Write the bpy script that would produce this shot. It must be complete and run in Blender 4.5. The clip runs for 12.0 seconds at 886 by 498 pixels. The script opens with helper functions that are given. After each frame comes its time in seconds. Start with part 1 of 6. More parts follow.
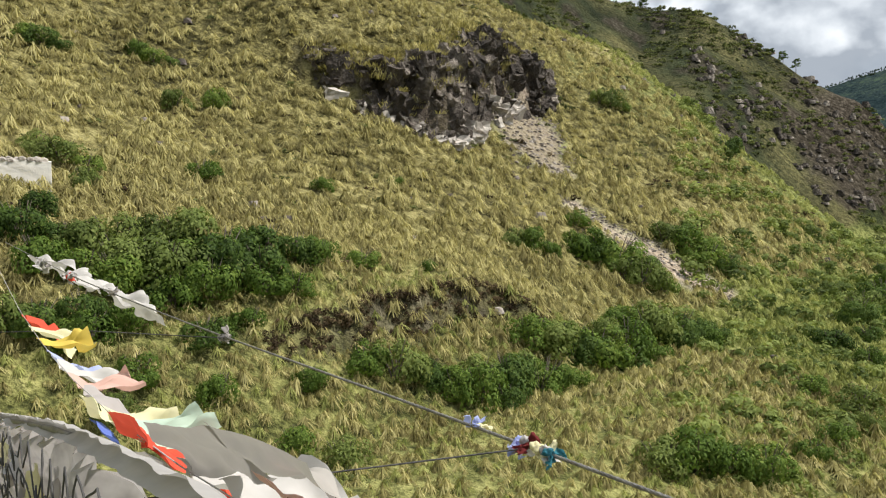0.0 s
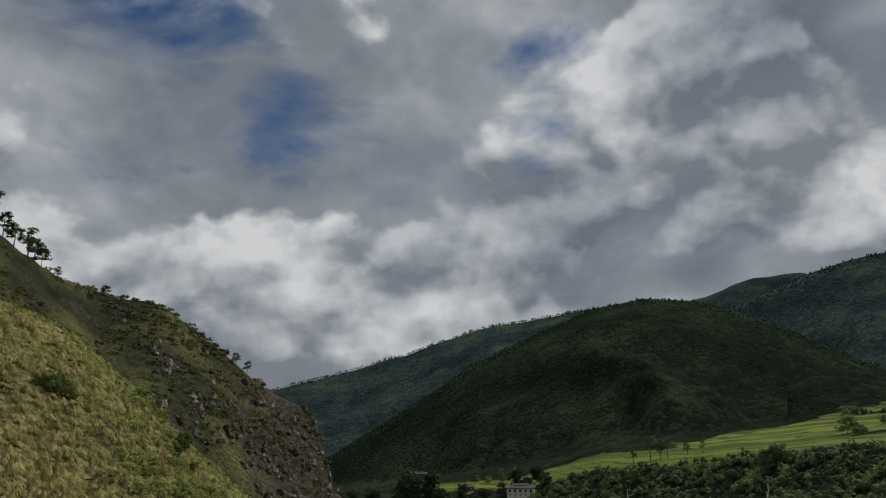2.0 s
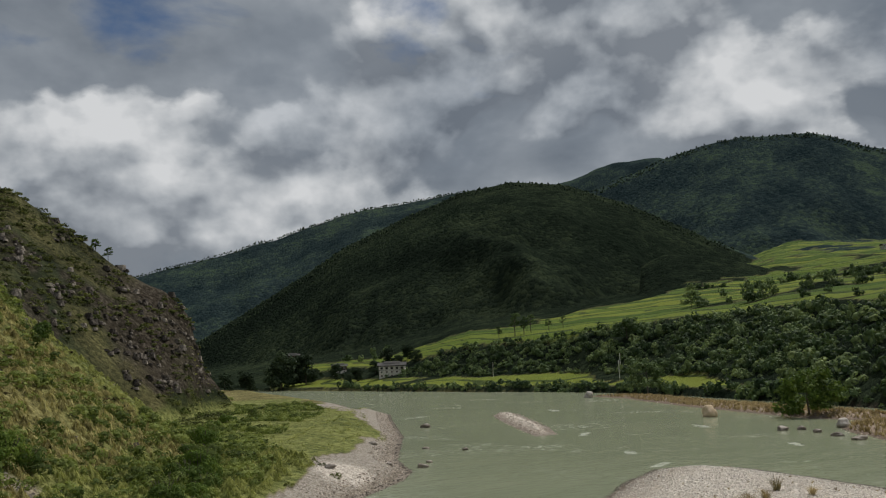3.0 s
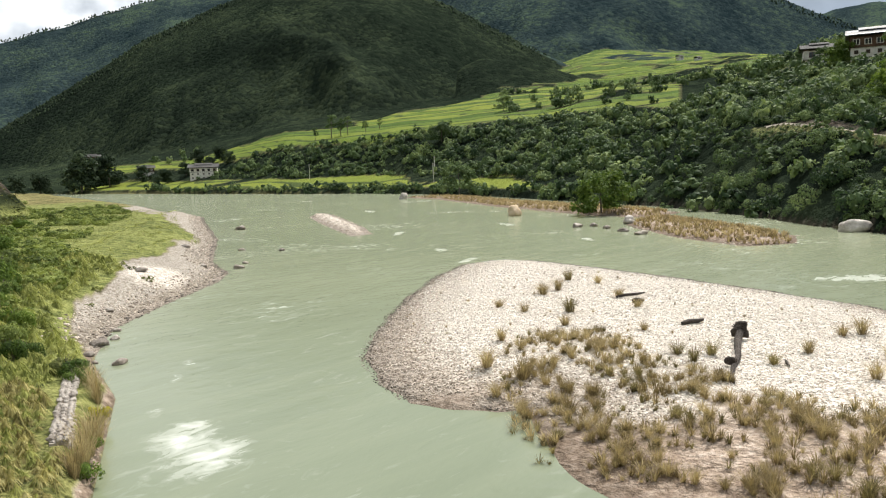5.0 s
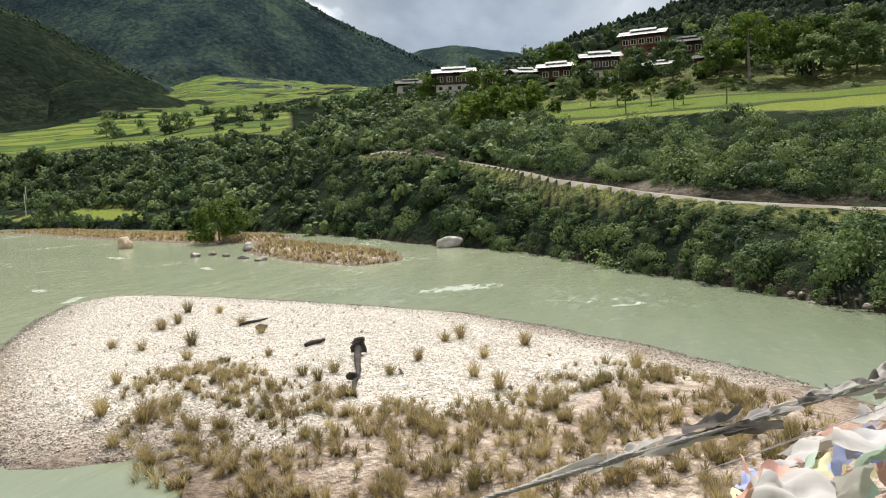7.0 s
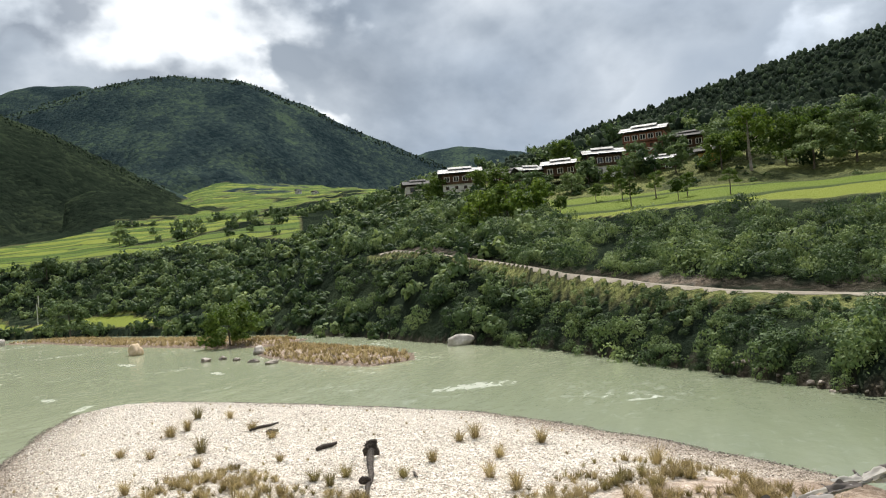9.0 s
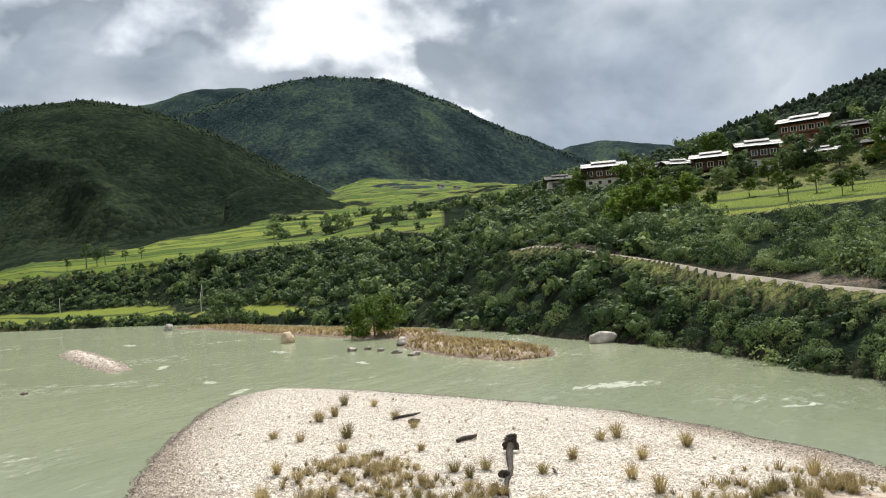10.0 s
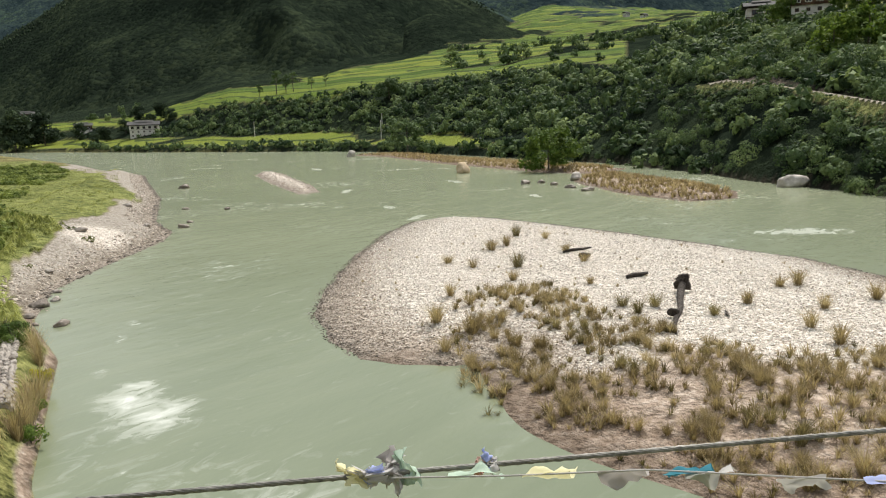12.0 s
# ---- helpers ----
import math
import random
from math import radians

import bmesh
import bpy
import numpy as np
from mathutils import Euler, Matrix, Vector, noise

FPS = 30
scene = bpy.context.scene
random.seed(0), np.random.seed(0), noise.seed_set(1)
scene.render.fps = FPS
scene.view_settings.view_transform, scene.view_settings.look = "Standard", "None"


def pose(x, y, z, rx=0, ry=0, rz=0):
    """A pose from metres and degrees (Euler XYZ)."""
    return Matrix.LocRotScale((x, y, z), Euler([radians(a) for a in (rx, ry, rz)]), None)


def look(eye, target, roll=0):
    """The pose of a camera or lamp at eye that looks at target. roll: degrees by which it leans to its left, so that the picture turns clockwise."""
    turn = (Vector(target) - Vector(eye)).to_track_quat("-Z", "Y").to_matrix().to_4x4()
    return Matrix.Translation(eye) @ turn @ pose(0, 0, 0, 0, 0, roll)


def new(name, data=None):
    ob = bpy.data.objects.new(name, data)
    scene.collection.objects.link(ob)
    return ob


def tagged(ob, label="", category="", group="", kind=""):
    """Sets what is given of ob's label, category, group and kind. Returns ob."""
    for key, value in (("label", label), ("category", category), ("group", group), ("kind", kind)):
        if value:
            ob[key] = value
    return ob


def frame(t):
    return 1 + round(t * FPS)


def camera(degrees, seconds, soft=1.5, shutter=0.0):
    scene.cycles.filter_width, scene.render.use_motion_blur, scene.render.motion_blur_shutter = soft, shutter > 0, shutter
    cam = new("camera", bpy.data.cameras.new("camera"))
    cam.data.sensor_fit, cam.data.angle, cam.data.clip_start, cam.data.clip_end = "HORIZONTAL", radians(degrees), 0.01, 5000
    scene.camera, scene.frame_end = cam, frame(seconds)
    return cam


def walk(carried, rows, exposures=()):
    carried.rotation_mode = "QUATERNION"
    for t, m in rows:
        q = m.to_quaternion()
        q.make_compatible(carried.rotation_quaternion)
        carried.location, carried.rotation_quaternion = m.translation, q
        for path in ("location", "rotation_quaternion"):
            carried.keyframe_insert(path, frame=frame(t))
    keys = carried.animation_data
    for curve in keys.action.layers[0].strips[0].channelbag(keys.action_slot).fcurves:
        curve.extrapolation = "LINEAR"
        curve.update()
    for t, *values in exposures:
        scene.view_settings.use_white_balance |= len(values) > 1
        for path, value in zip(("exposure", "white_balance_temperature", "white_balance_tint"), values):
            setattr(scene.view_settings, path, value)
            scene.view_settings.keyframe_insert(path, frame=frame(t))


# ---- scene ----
cam = camera(57.96, 12.0, soft=1.15)
PATH = [
    (0.0, pose(-0.053, 0.244, 12.0, 86.64, 0.53, 12.23)),
    (0.5, pose(-0.009, 0.250, 12.0, 89.54, 0.59, 1.95)),
    (1.0, pose(0.031, 0.248, 12.0, 94.90, 0.22, -7.06)),
    (1.5, pose(0.074, 0.239, 12.0, 102.14, -0.29, -17.20)),
    (2.0, pose(0.106, 0.226, 12.0, 107.20, 0.14, -25.11)),
    (2.5, pose(0.129, 0.214, 12.0, 105.02, 1.65, -30.56)),
    (2.7, pose(0.135, 0.210, 12.0, 102.27, 2.05, -32.34)),
    (4.3, pose(0.155, 0.196, 12.0, 90.00, 2.59, -38.35)),
    (4.5, pose(0.163, 0.190, 12.0, 87.92, 2.16, -40.69)),
    (5.0, pose(0.182, 0.171, 12.0, 84.10, 2.16, -46.99)),
    (5.5, pose(0.205, 0.143, 11.980, 81.06, 2.49, -55.39)),
    (6.0, pose(0.225, 0.108, 12.010, 79.61, 2.54, -64.78)),
    (6.5, pose(0.238, 0.078, 12.010, 81.42, 2.65, -72.34)),
    (7.0, pose(0.240, 0.071, 12.015, 84.76, 3.05, -73.88)),
    (7.5, pose(0.239, 0.073, 12.010, 87.71, 3.41, -73.15)),
    (7.7, pose(0.239, 0.073, 12.000, 89.39, 3.58, -73.06)),
    (9.3, pose(0.239, 0.074, 11.970, 92.44, 4.91, -72.68)),
    (9.5, pose(0.235, 0.085, 11.965, 92.44, 4.56, -69.92)),
    (10.0, pose(0.223, 0.112, 11.955, 92.21, 3.76, -63.14)),
    (10.5, pose(0.209, 0.138, 11.940, 91.11, 3.43, -56.50)),
    (11.0, pose(0.193, 0.159, 11.920, 88.71, 2.65, -50.64)),
    (11.5, pose(0.189, 0.164, 11.900, 84.08, 2.02, -49.21)),
    (12.0, pose(0.192, 0.160, 11.885, 80.96, 2.19, -50.68)),
]
walk(cam, PATH, exposures=[(0.0, 0.3), (0.5, 0.25), (1.0, -0.08), (1.5, -0.65), (2.0, -0.92), (2.5, -1.05), (4.3, 0.3), (5.0, 0.37), (6.5, 0.33), (7.5, 0.34), (9.3, 0.32), (10.5, 0.25), (11.5, 0.15), (12.0, 0.1)])

# ---- sky and sun ----
SUN_AZ, SUN_EL = 78.0, 56.0      # degrees, clockwise from +y, and above the horizon


def ramp(tree, source, stops):
    n = tree.nodes.new("ShaderNodeValToRGB")
    el = n.color_ramp.elements
    while len(el) < len(stops):
        el.new(0.5)
    for e, (p, c) in zip(el, stops):
        e.position = p
        e.color = (*c, 1) if len(c) == 3 else c
    tree.links.new(source, n.inputs[0])
    return n.outputs[0]


def maths(tree, op, a, b=None, clamp=False):
    n = tree.nodes.new("ShaderNodeMath")
    n.operation, n.use_clamp = op, clamp
    for i, v in enumerate((a, b)):
        if v is None:
            continue
        if isinstance(v, (int, float)):
            n.inputs[i].default_value = v
        else:
            tree.links.new(v, n.inputs[i])
    return n.outputs[0]


def mixed(tree, fac, a, b, blend="MIX"):
    n = tree.nodes.new("ShaderNodeMix")
    n.data_type, n.blend_type = "RGBA", blend
    for i, v in ((0, fac), (6, a), (7, b)):
        if isinstance(v, (int, float)):
            n.inputs[i].default_value = v
        elif isinstance(v, tuple):
            n.inputs[i].default_value = (*v, 1)
        else:
            tree.links.new(v, n.inputs[i])
    return n.outputs[2]


def noise_tex(tree, vec, scale, detail=4, rough=0.55, distort=0.0):
    n = tree.nodes.new("ShaderNodeTexNoise")
    n.inputs["Scale"].default_value, n.inputs["Detail"].default_value = scale, detail
    n.inputs["Roughness"].default_value, n.inputs["Distortion"].default_value = rough, distort
    if vec is not None:
        tree.links.new(vec, n.inputs["Vector"])
    return n.outputs[0]


def mapping(tree, vec, scale=(1, 1, 1), loc=(0, 0, 0), rot=(0, 0, 0)):
    n = tree.nodes.new("ShaderNodeMapping")
    n.inputs[1].default_value, n.inputs[2].default_value, n.inputs[3].default_value = loc, rot, scale
    tree.links.new(vec, n.inputs[0])
    return n.outputs[0]


def make_sky():
    world = bpy.data.worlds.new("world")
    scene.world = world
    world.use_nodes = True
    t = world.node_tree
    t.nodes.clear()
    out, bg = t.nodes.new("ShaderNodeOutputWorld"), t.nodes.new("ShaderNodeBackground")
    sky = t.nodes.new("ShaderNodeTexSky")
    sky.sky_type, sky.sun_disc = "NISHITA", False
    sky.sun_elevation, sky.sun_rotation = radians(SUN_EL), radians(SUN_AZ)
    blue = mixed(t, 1.0, sky.outputs[0], (0.042, 0.06, 0.08), "MULTIPLY")
    way = t.nodes.new("ShaderNodeTexCoord").outputs["Generated"]
    sep = t.nodes.new("ShaderNodeSeparateXYZ")
    t.links.new(way, sep.inputs[0])
    def lobe(az, el, inner, outer):
        n = t.nodes.new("ShaderNodeVectorMath")
        n.operation = "DOT_PRODUCT"
        t.links.new(way, n.inputs[0])
        n.inputs[1].default_value = (math.sin(radians(az)) * math.cos(radians(el)), math.cos(radians(az)) * math.cos(radians(el)), math.sin(radians(el)))
        m = t.nodes.new("ShaderNodeMapRange")
        m.interpolation_type = "SMOOTHSTEP"
        m.inputs[1].default_value, m.inputs[2].default_value = math.cos(radians(outer)), math.cos(radians(inner))
        t.links.new(n.outputs["Value"], m.inputs[0])
        return m.outputs[0]

    # heaped clouds: the upper rims of each heap are lit, the undersides grey
    def heap(lift):
        p = mapping(t, way, (1.0, 1.0, 1.35), (CLOUD_SHIFT[0], CLOUD_SHIFT[1], CLOUD_SHIFT[2] + lift))
        wob = t.nodes.new("ShaderNodeVectorMath")
        wob.operation = "ADD"
        n = t.nodes.new("ShaderNodeTexNoise")
        n.inputs["Scale"].default_value, n.inputs["Detail"].default_value = 5.0, 5
        t.links.new(p, n.inputs["Vector"])
        t.links.new(mapping(t, n.outputs["Color"], (0.22, 0.22, 0.16)), wob.inputs[0])
        t.links.new(p, wob.inputs[1])
        v = t.nodes.new("ShaderNodeTexVoronoi")
        v.feature = "SMOOTH_F1"
        v.inputs["Scale"].default_value, v.inputs["Detail"].default_value, v.inputs["Roughness"].default_value = 4.6, 3.0, 0.5
        v.inputs["Smoothness"].default_value = 0.6
        t.links.new(wob.outputs[0], v.inputs["Vector"])
        return maths(t, "SUBTRACT", maths(t, "MULTIPLY", noise_tex(t, p, 3.4, 8, 0.55, 0.1), 1.0), maths(t, "MULTIPLY", v.outputs["Distance"], 0.55))

    here = heap(0.0)
    rim = maths(t, "MULTIPLY", maths(t, "SUBTRACT", here, heap(0.045)), 2.2)
    large = noise_tex(t, mapping(t, way, (1, 1, 1.9), (4.2, 1.7, 3.3)), 2.6, 6, 0.55, 0.2)
    mass = maths(t, "ADD", maths(t, "MULTIPLY", large, 0.55), maths(t, "MULTIPLY", here, 0.75))
    for az, el, inner, outer, gain in CLOUD_MASSES:
        mass = maths(t, "ADD", mass, maths(t, "MULTIPLY", lobe(az, el, inner, outer), gain))
    deck = ramp(t, maths(t, "ADD", large, maths(t, "MULTIPLY", rim, 0.25)), [(0.3, (0.3, 0.345, 0.405)), (0.48, (0.44, 0.49, 0.55)), (0.66, (0.68, 0.725, 0.775))])
    lit = ramp(t, maths(t, "ADD", maths(t, "ADD", rim, 0.35), maths(t, "MULTIPLY", mass, 0.5)), [(0.3, (0.35, 0.39, 0.445)), (0.55, (0.6, 0.645, 0.695)), (0.78, (0.86, 0.895, 0.93)), (1.0, (1.12, 1.14, 1.16))])
    heaped = ramp(t, mass, [(0.29, (0, 0, 0)), (0.36, (1, 1, 1))])
    cloud = mixed(t, heaped, deck, lit)
    # the heavy grey bellies of the rain clouds
    for az, el, inner, outer, gain in RAIN_CLOUDS:
        cloud = mixed(t, maths(t, "MULTIPLY", maths(t, "MULTIPLY", lobe(az, el, inner, outer), gain), maths(t, "ADD", here, 0.9), True), cloud, mixed(t, 1.0, cloud, (0.42, 0.49, 0.58), "MULTIPLY"))
    cover = maths(t, "ADD", noise_tex(t, mapping(t, way, (1, 1, 2.6), (1.3, 8.1, 0.4)), 2.6, 8, 0.55, 0.5), 0.22)
    for az, el, inner, outer, gain in BLUE_GAPS:
        cover = maths(t, "SUBTRACT", cover, maths(t, "MULTIPLY", lobe(az, el, inner, outer), gain))
    thick = ramp(t, cover, [(0.4, (0, 0, 0)), (0.56, (1, 1, 1))])
    full = mixed(t, thick, blue, cloud)
    t.links.new(full, bg.inputs[0])
    bg.inputs[1].default_value = 1.0
    t.links.new(bg.outputs[0], out.inputs[0])


CLOUD_SHIFT = (0.4, 0.9, 0.2)
# bearing, height, inner and outer reach in degrees, gain
CLOUD_MASSES = [(31, 22, 2, 8, 0.15), (50, 23, 2, 8, 0.14), (10, 11, 3, 10, 0.08), (44, 23, 3, 13, 0.15), (56, 20, 2, 10, 0.12), (12, 14, 4, 14, 0.14), (27, 14, 3, 10, 0.1), (70, 32, 6, 18, -0.1), (80, 13, 5, 16, -0.16), (92, 18, 6, 18, -0.14), (28, 9, 3, 9, 0.1)]
RAIN_CLOUDS = [(98, 17, 3, 13, 0.6), (77, 9, 2, 11, 0.9), (88, 14, 3, 12, 0.5), (45, 17.5, 1, 6, 0.5), (70, 22, 2, 9, 0.5), (47, 30, 2, 9, 0.4), (60, 38, 4, 15, 0.5), (35, 18, 1, 7, 0.55), (24, 20, 1, 7, 0.45)]
BLUE_GAPS = [(5, 26, 3, 12, 0.22), (16, 24.5, 1, 8, 0.19), (33, 29, 1, 6, 0.14), (45, 28, 1, 5, 0.12), (0, 47, 8, 22, 0.2)]
make_sky()
sun = new("sun", bpy.data.lights.new("sun", "SUN"))
sun.data.energy, sun.data.angle, sun.data.color = 5.0, radians(0.6), (1.0, 0.95, 0.87)
a, e = radians(SUN_AZ), radians(SUN_EL)
sun.matrix_world = look((math.sin(a) * math.cos(e) * 100, math.cos(a) * math.cos(e) * 100, math.sin(e) * 100), (0, 0, 0))


# ---- materials ----
def material(name, rough=0.8, metal=0.0, spec=0.3):
    m = bpy.data.materials.new(name)
    m.use_nodes = True
    t = m.node_tree
    b = t.nodes["Principled BSDF"]
    b.inputs["Roughness"].default_value, b.inputs["Metallic"].default_value = rough, metal
    b.inputs["Specular IOR Level"].default_value = spec
    return m, t, b


def place(t):
    return t.nodes.new("ShaderNodeNewGeometry").outputs["Position"]


def bump(t, b, height, strength=0.5, distance=0.1):
    n = t.nodes.new("ShaderNodeBump")
    n.inputs["Strength"].default_value, n.inputs["Distance"].default_value = strength, distance
    t.links.new(height, n.inputs["Height"])
    t.links.new(n.outputs[0], b.inputs["Normal"])


def speckled(name, dark, mid, light, scale, rough=0.85, relief=0.3, island=0.0, metal=0.0, spec=0.3):
    """A surface whose tone wanders between three colours at two scales; island: how far single pieces differ."""
    m, t, b = material(name, rough, metal, spec)
    p = place(t)
    big, small = noise_tex(t, p, scale * 0.17, 3), noise_tex(t, p, scale, 6, 0.65)
    f = maths(t, "ADD", maths(t, "MULTIPLY", big, 0.45), maths(t, "MULTIPLY", small, 0.55))
    if island:
        g = t.nodes.new("ShaderNodeNewGeometry")
        o = t.nodes.new("ShaderNodeObjectInfo")
        r = maths(t, "ADD", maths(t, "MULTIPLY", g.outputs["Random Per Island"], island), maths(t, "MULTIPLY", o.outputs["Random"], island * 0.5))
        f = maths(t, "ADD", f, maths(t, "SUBTRACT", r, island * 0.7))
    c = ramp(t, f, [(0.3, dark), (0.5, mid), (0.7, light)])
    t.links.new(c, b.inputs["Base Color"])
    if relief:
        bump(t, b, small, relief, 1.0 / scale)
    return m


def leafy(name, dark, mid, light, shine=0.65, through_light=0.4, patches=0.22, glow=(1.0, 1.0, 0.7), grain=0.45):
    """Leaves and blades: tone by leaf, by plant and by place; part of the light passes through them."""
    m, t, b = material(name, shine, 0.0, 0.12)
    g, o = t.nodes.new("ShaderNodeNewGeometry"), t.nodes.new("ShaderNodeObjectInfo")
    f = maths(t, "ADD", maths(t, "ADD", maths(t, "MULTIPLY", g.outputs["Random Per Island"], grain), (0.45 - grain) / 2), maths(t, "MULTIPLY", noise_tex(t, place(t), patches, 3), 0.55))
    f = maths(t, "ADD", f, maths(t, "MULTIPLY", maths(t, "SUBTRACT", o.outputs["Random"], 0.5), 0.3))
    tone = t.nodes.new("ShaderNodeAttribute")
    tone.attribute_name = "tone"
    f = maths(t, "ADD", f, maths(t, "MULTIPLY", tone.outputs["Fac"], 0.55))
    c = ramp(t, f, [(0.2, dark), (0.5, mid), (0.8, light)])
    t.links.new(c, b.inputs["Base Color"])
    tr = t.nodes.new("ShaderNodeBsdfTranslucent")
    t.links.new(mixed(t, 1.0, c, glow, "MULTIPLY"), tr.inputs[0])
    mx = t.nodes.new("ShaderNodeMixShader")
    mx.inputs[0].default_value = through_light
    t.links.new(b.outputs[0], mx.inputs[1])
    t.links.new(tr.outputs[0], mx.inputs[2])
    t.links.new(mx.outputs[0], t.nodes["Material Output"].inputs["Surface"])
    return m


def ground_material(name, CROWNS):
    """Grass, rice, rock, bare earth and woods, mixed by what covers the land. CROWNS: how dense the trees stand, and three tones of the woods."""
    m, t, b = material(name, 0.95, 0.0, 0.15)
    p = place(t)
    att = t.nodes.new("ShaderNodeAttribute")
    att.attribute_name = "cover"
    sep = t.nodes.new("ShaderNodeSeparateColor")
    t.links.new(att.outputs["Color"], sep.inputs[0])
    field, rock, bare = sep.outputs[0], sep.outputs[1], sep.outputs[2]
    wood = att.outputs["Alpha"]
    big, mid, fine = noise_tex(t, p, 0.06, 4), noise_tex(t, p, 0.95, 4, 0.6), noise_tex(t, p, 4.0, 4, 0.65)
    f = maths(t, "ADD", maths(t, "MULTIPLY", big, 0.25), maths(t, "ADD", maths(t, "MULTIPLY", mid, 0.48), maths(t, "MULTIPLY", fine, 0.27)))
    grass = ramp(t, f, [(0.4, (0.04, 0.037, 0.014)), (0.465, (0.115, 0.102, 0.039)), (0.525, (0.215, 0.192, 0.077)), (0.6, (0.35, 0.315, 0.138))])
    # rice in strips that follow the contour, with darker bunds between
    s = t.nodes.new("ShaderNodeSeparateXYZ")
    t.links.new(p, s.inputs[0])
    level = maths(t, "ADD", s.outputs[2], maths(t, "MULTIPLY", noise_tex(t, p, 0.012, 2), 13.0))
    strip = maths(t, "FRACT", maths(t, "MULTIPLY", level, 0.24))
    wn = t.nodes.new("ShaderNodeTexWhiteNoise")
    wn.noise_dimensions = "1D"
    t.links.new(maths(t, "FLOOR", maths(t, "MULTIPLY", level, 0.24)), wn.inputs["W"])
    rice = ramp(t, maths(t, "ADD", maths(t, "MULTIPLY", wn.outputs[0], 0.65), maths(t, "MULTIPLY", big, 0.35)), [(0.25, (0.055, 0.1, 0.013)), (0.5, (0.105, 0.155, 0.019)), (0.75, (0.175, 0.21, 0.031))])
    bund = ramp(t, strip, [(0.0, (1, 1, 1)), (0.16, (1, 1, 1)), (0.26, (0, 0, 0)), (0.93, (0, 0, 0))])
    rice = mixed(t, maths(t, "MULTIPLY", bund, 0.9), rice, (0.035, 0.055, 0.014))
    stone = ramp(t, noise_tex(t, mapping(t, p, (1, 1, 0.6)), 0.9, 6, 0.65), [(0.34, (0.02, 0.016, 0.013)), (0.52, (0.062, 0.05, 0.04)), (0.72, (0.19, 0.165, 0.135))])
    dirt = ramp(t, noise_tex(t, p, 2.2, 6, 0.7), [(0.3, (0.22, 0.165, 0.122)), (0.5, (0.44, 0.35, 0.28)), (0.7, (0.68, 0.585, 0.5))])
    # stones of the gravel, each of its own tone; the sand has none
    cells = t.nodes.new("ShaderNodeTexVoronoi")
    cells.inputs["Scale"].default_value = 7.0
    t.links.new(p, cells.inputs["Vector"])
    cc = t.nodes.new("ShaderNodeSeparateColor")
    t.links.new(cells.outputs["Color"], cc.inputs[0])
    lush = t.nodes.new("ShaderNodeAttribute")
    lush.attribute_name = "lush"
    gravel = ramp(t, maths(t, "ADD", maths(t, "MULTIPLY", cc.outputs[0], 0.7), maths(t, "MULTIPLY", mid, 0.3)), [(0.15, (0.3, 0.25, 0.2)), (0.4, (0.6, 0.53, 0.455)), (0.8, (0.82, 0.76, 0.69))])
    dirt = mixed(t, lush.outputs["Fac"], gravel, dirt)
    # soaked along the water's edge
    soak = ramp(t, maths(t, "ADD", s.outputs[2], maths(t, "MULTIPLY", mid, 0.35)), [(0.2, (0.4, 0.38, 0.36)), (0.5, (0.68, 0.65, 0.62)), (0.95, (1, 1, 1))])
    dirt = mixed(t, 1.0, dirt, soak, "MULTIPLY")
    crowns = t.nodes.new("ShaderNodeTexVoronoi")
    crowns.inputs["Scale"].default_value = CROWNS[0]
    t.links.new(p, crowns.inputs["Vector"])
    cs = t.nodes.new("ShaderNodeSeparateColor")
    t.links.new(crowns.outputs["Color"], cs.inputs[0])
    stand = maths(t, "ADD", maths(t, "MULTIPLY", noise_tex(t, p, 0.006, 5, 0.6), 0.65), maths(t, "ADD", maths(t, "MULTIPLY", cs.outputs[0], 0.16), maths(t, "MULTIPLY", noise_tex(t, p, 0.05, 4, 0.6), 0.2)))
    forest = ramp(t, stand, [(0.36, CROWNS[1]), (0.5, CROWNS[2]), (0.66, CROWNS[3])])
    herb = ramp(t, f, [(0.4, (0.04, 0.05, 0.015)), (0.475, (0.13, 0.15, 0.043)), (0.58, (0.28, 0.295, 0.097))])
    grass = mixed(t, lush.outputs["Fac"], grass, herb)
    c = mixed(t, field, grass, rice)
    c = mixed(t, wood, c, forest)
    c = mixed(t, rock, c, stone)
    c = mixed(t, bare, c, dirt)
    t.links.new(c, b.inputs["Base Color"])
    t.links.new(maths(t, "MULTIPLY", maths(t, "SUBTRACT", 1.0, wood, True), 0.12), b.inputs["Specular IOR Level"])
    dome = maths(t, "MULTIPLY", maths(t, "MULTIPLY", crowns.outputs["Distance"], wood), -5.0)
    bump(t, b, maths(t, "ADD", dome, maths(t, "ADD", maths(t, "MULTIPLY", mid, 2.2), maths(t, "MULTIPLY", fine, 0.6))), 0.7, 0.8)
    return m


# fast water: place, reach across and along, turn
RAPIDS = [(17.9, 33.6, 3.4, 1.9, 50), (17.2, 30.4, 3.4, 2.2, 40), (19, 38.6, 1.3, 0.6, 55), (23, 44.2, 1.6, 0.7, 55), (25.8, 47.2, 1.3, 0.6, 55), (81.8, 22.6, 6.0, 3.2, -60),
          (102, 107, 6, 1.4, 40), (84, 79.5, 4, 1.2, 50), (76, 67.3, 4, 1.0, 20), (152, 171, 9, 2, 55), (125, 100, 6, 1.6, 55), (105, 68, 4, 1.2, 50), (71, 4, 3.5, 0.8, -50)]


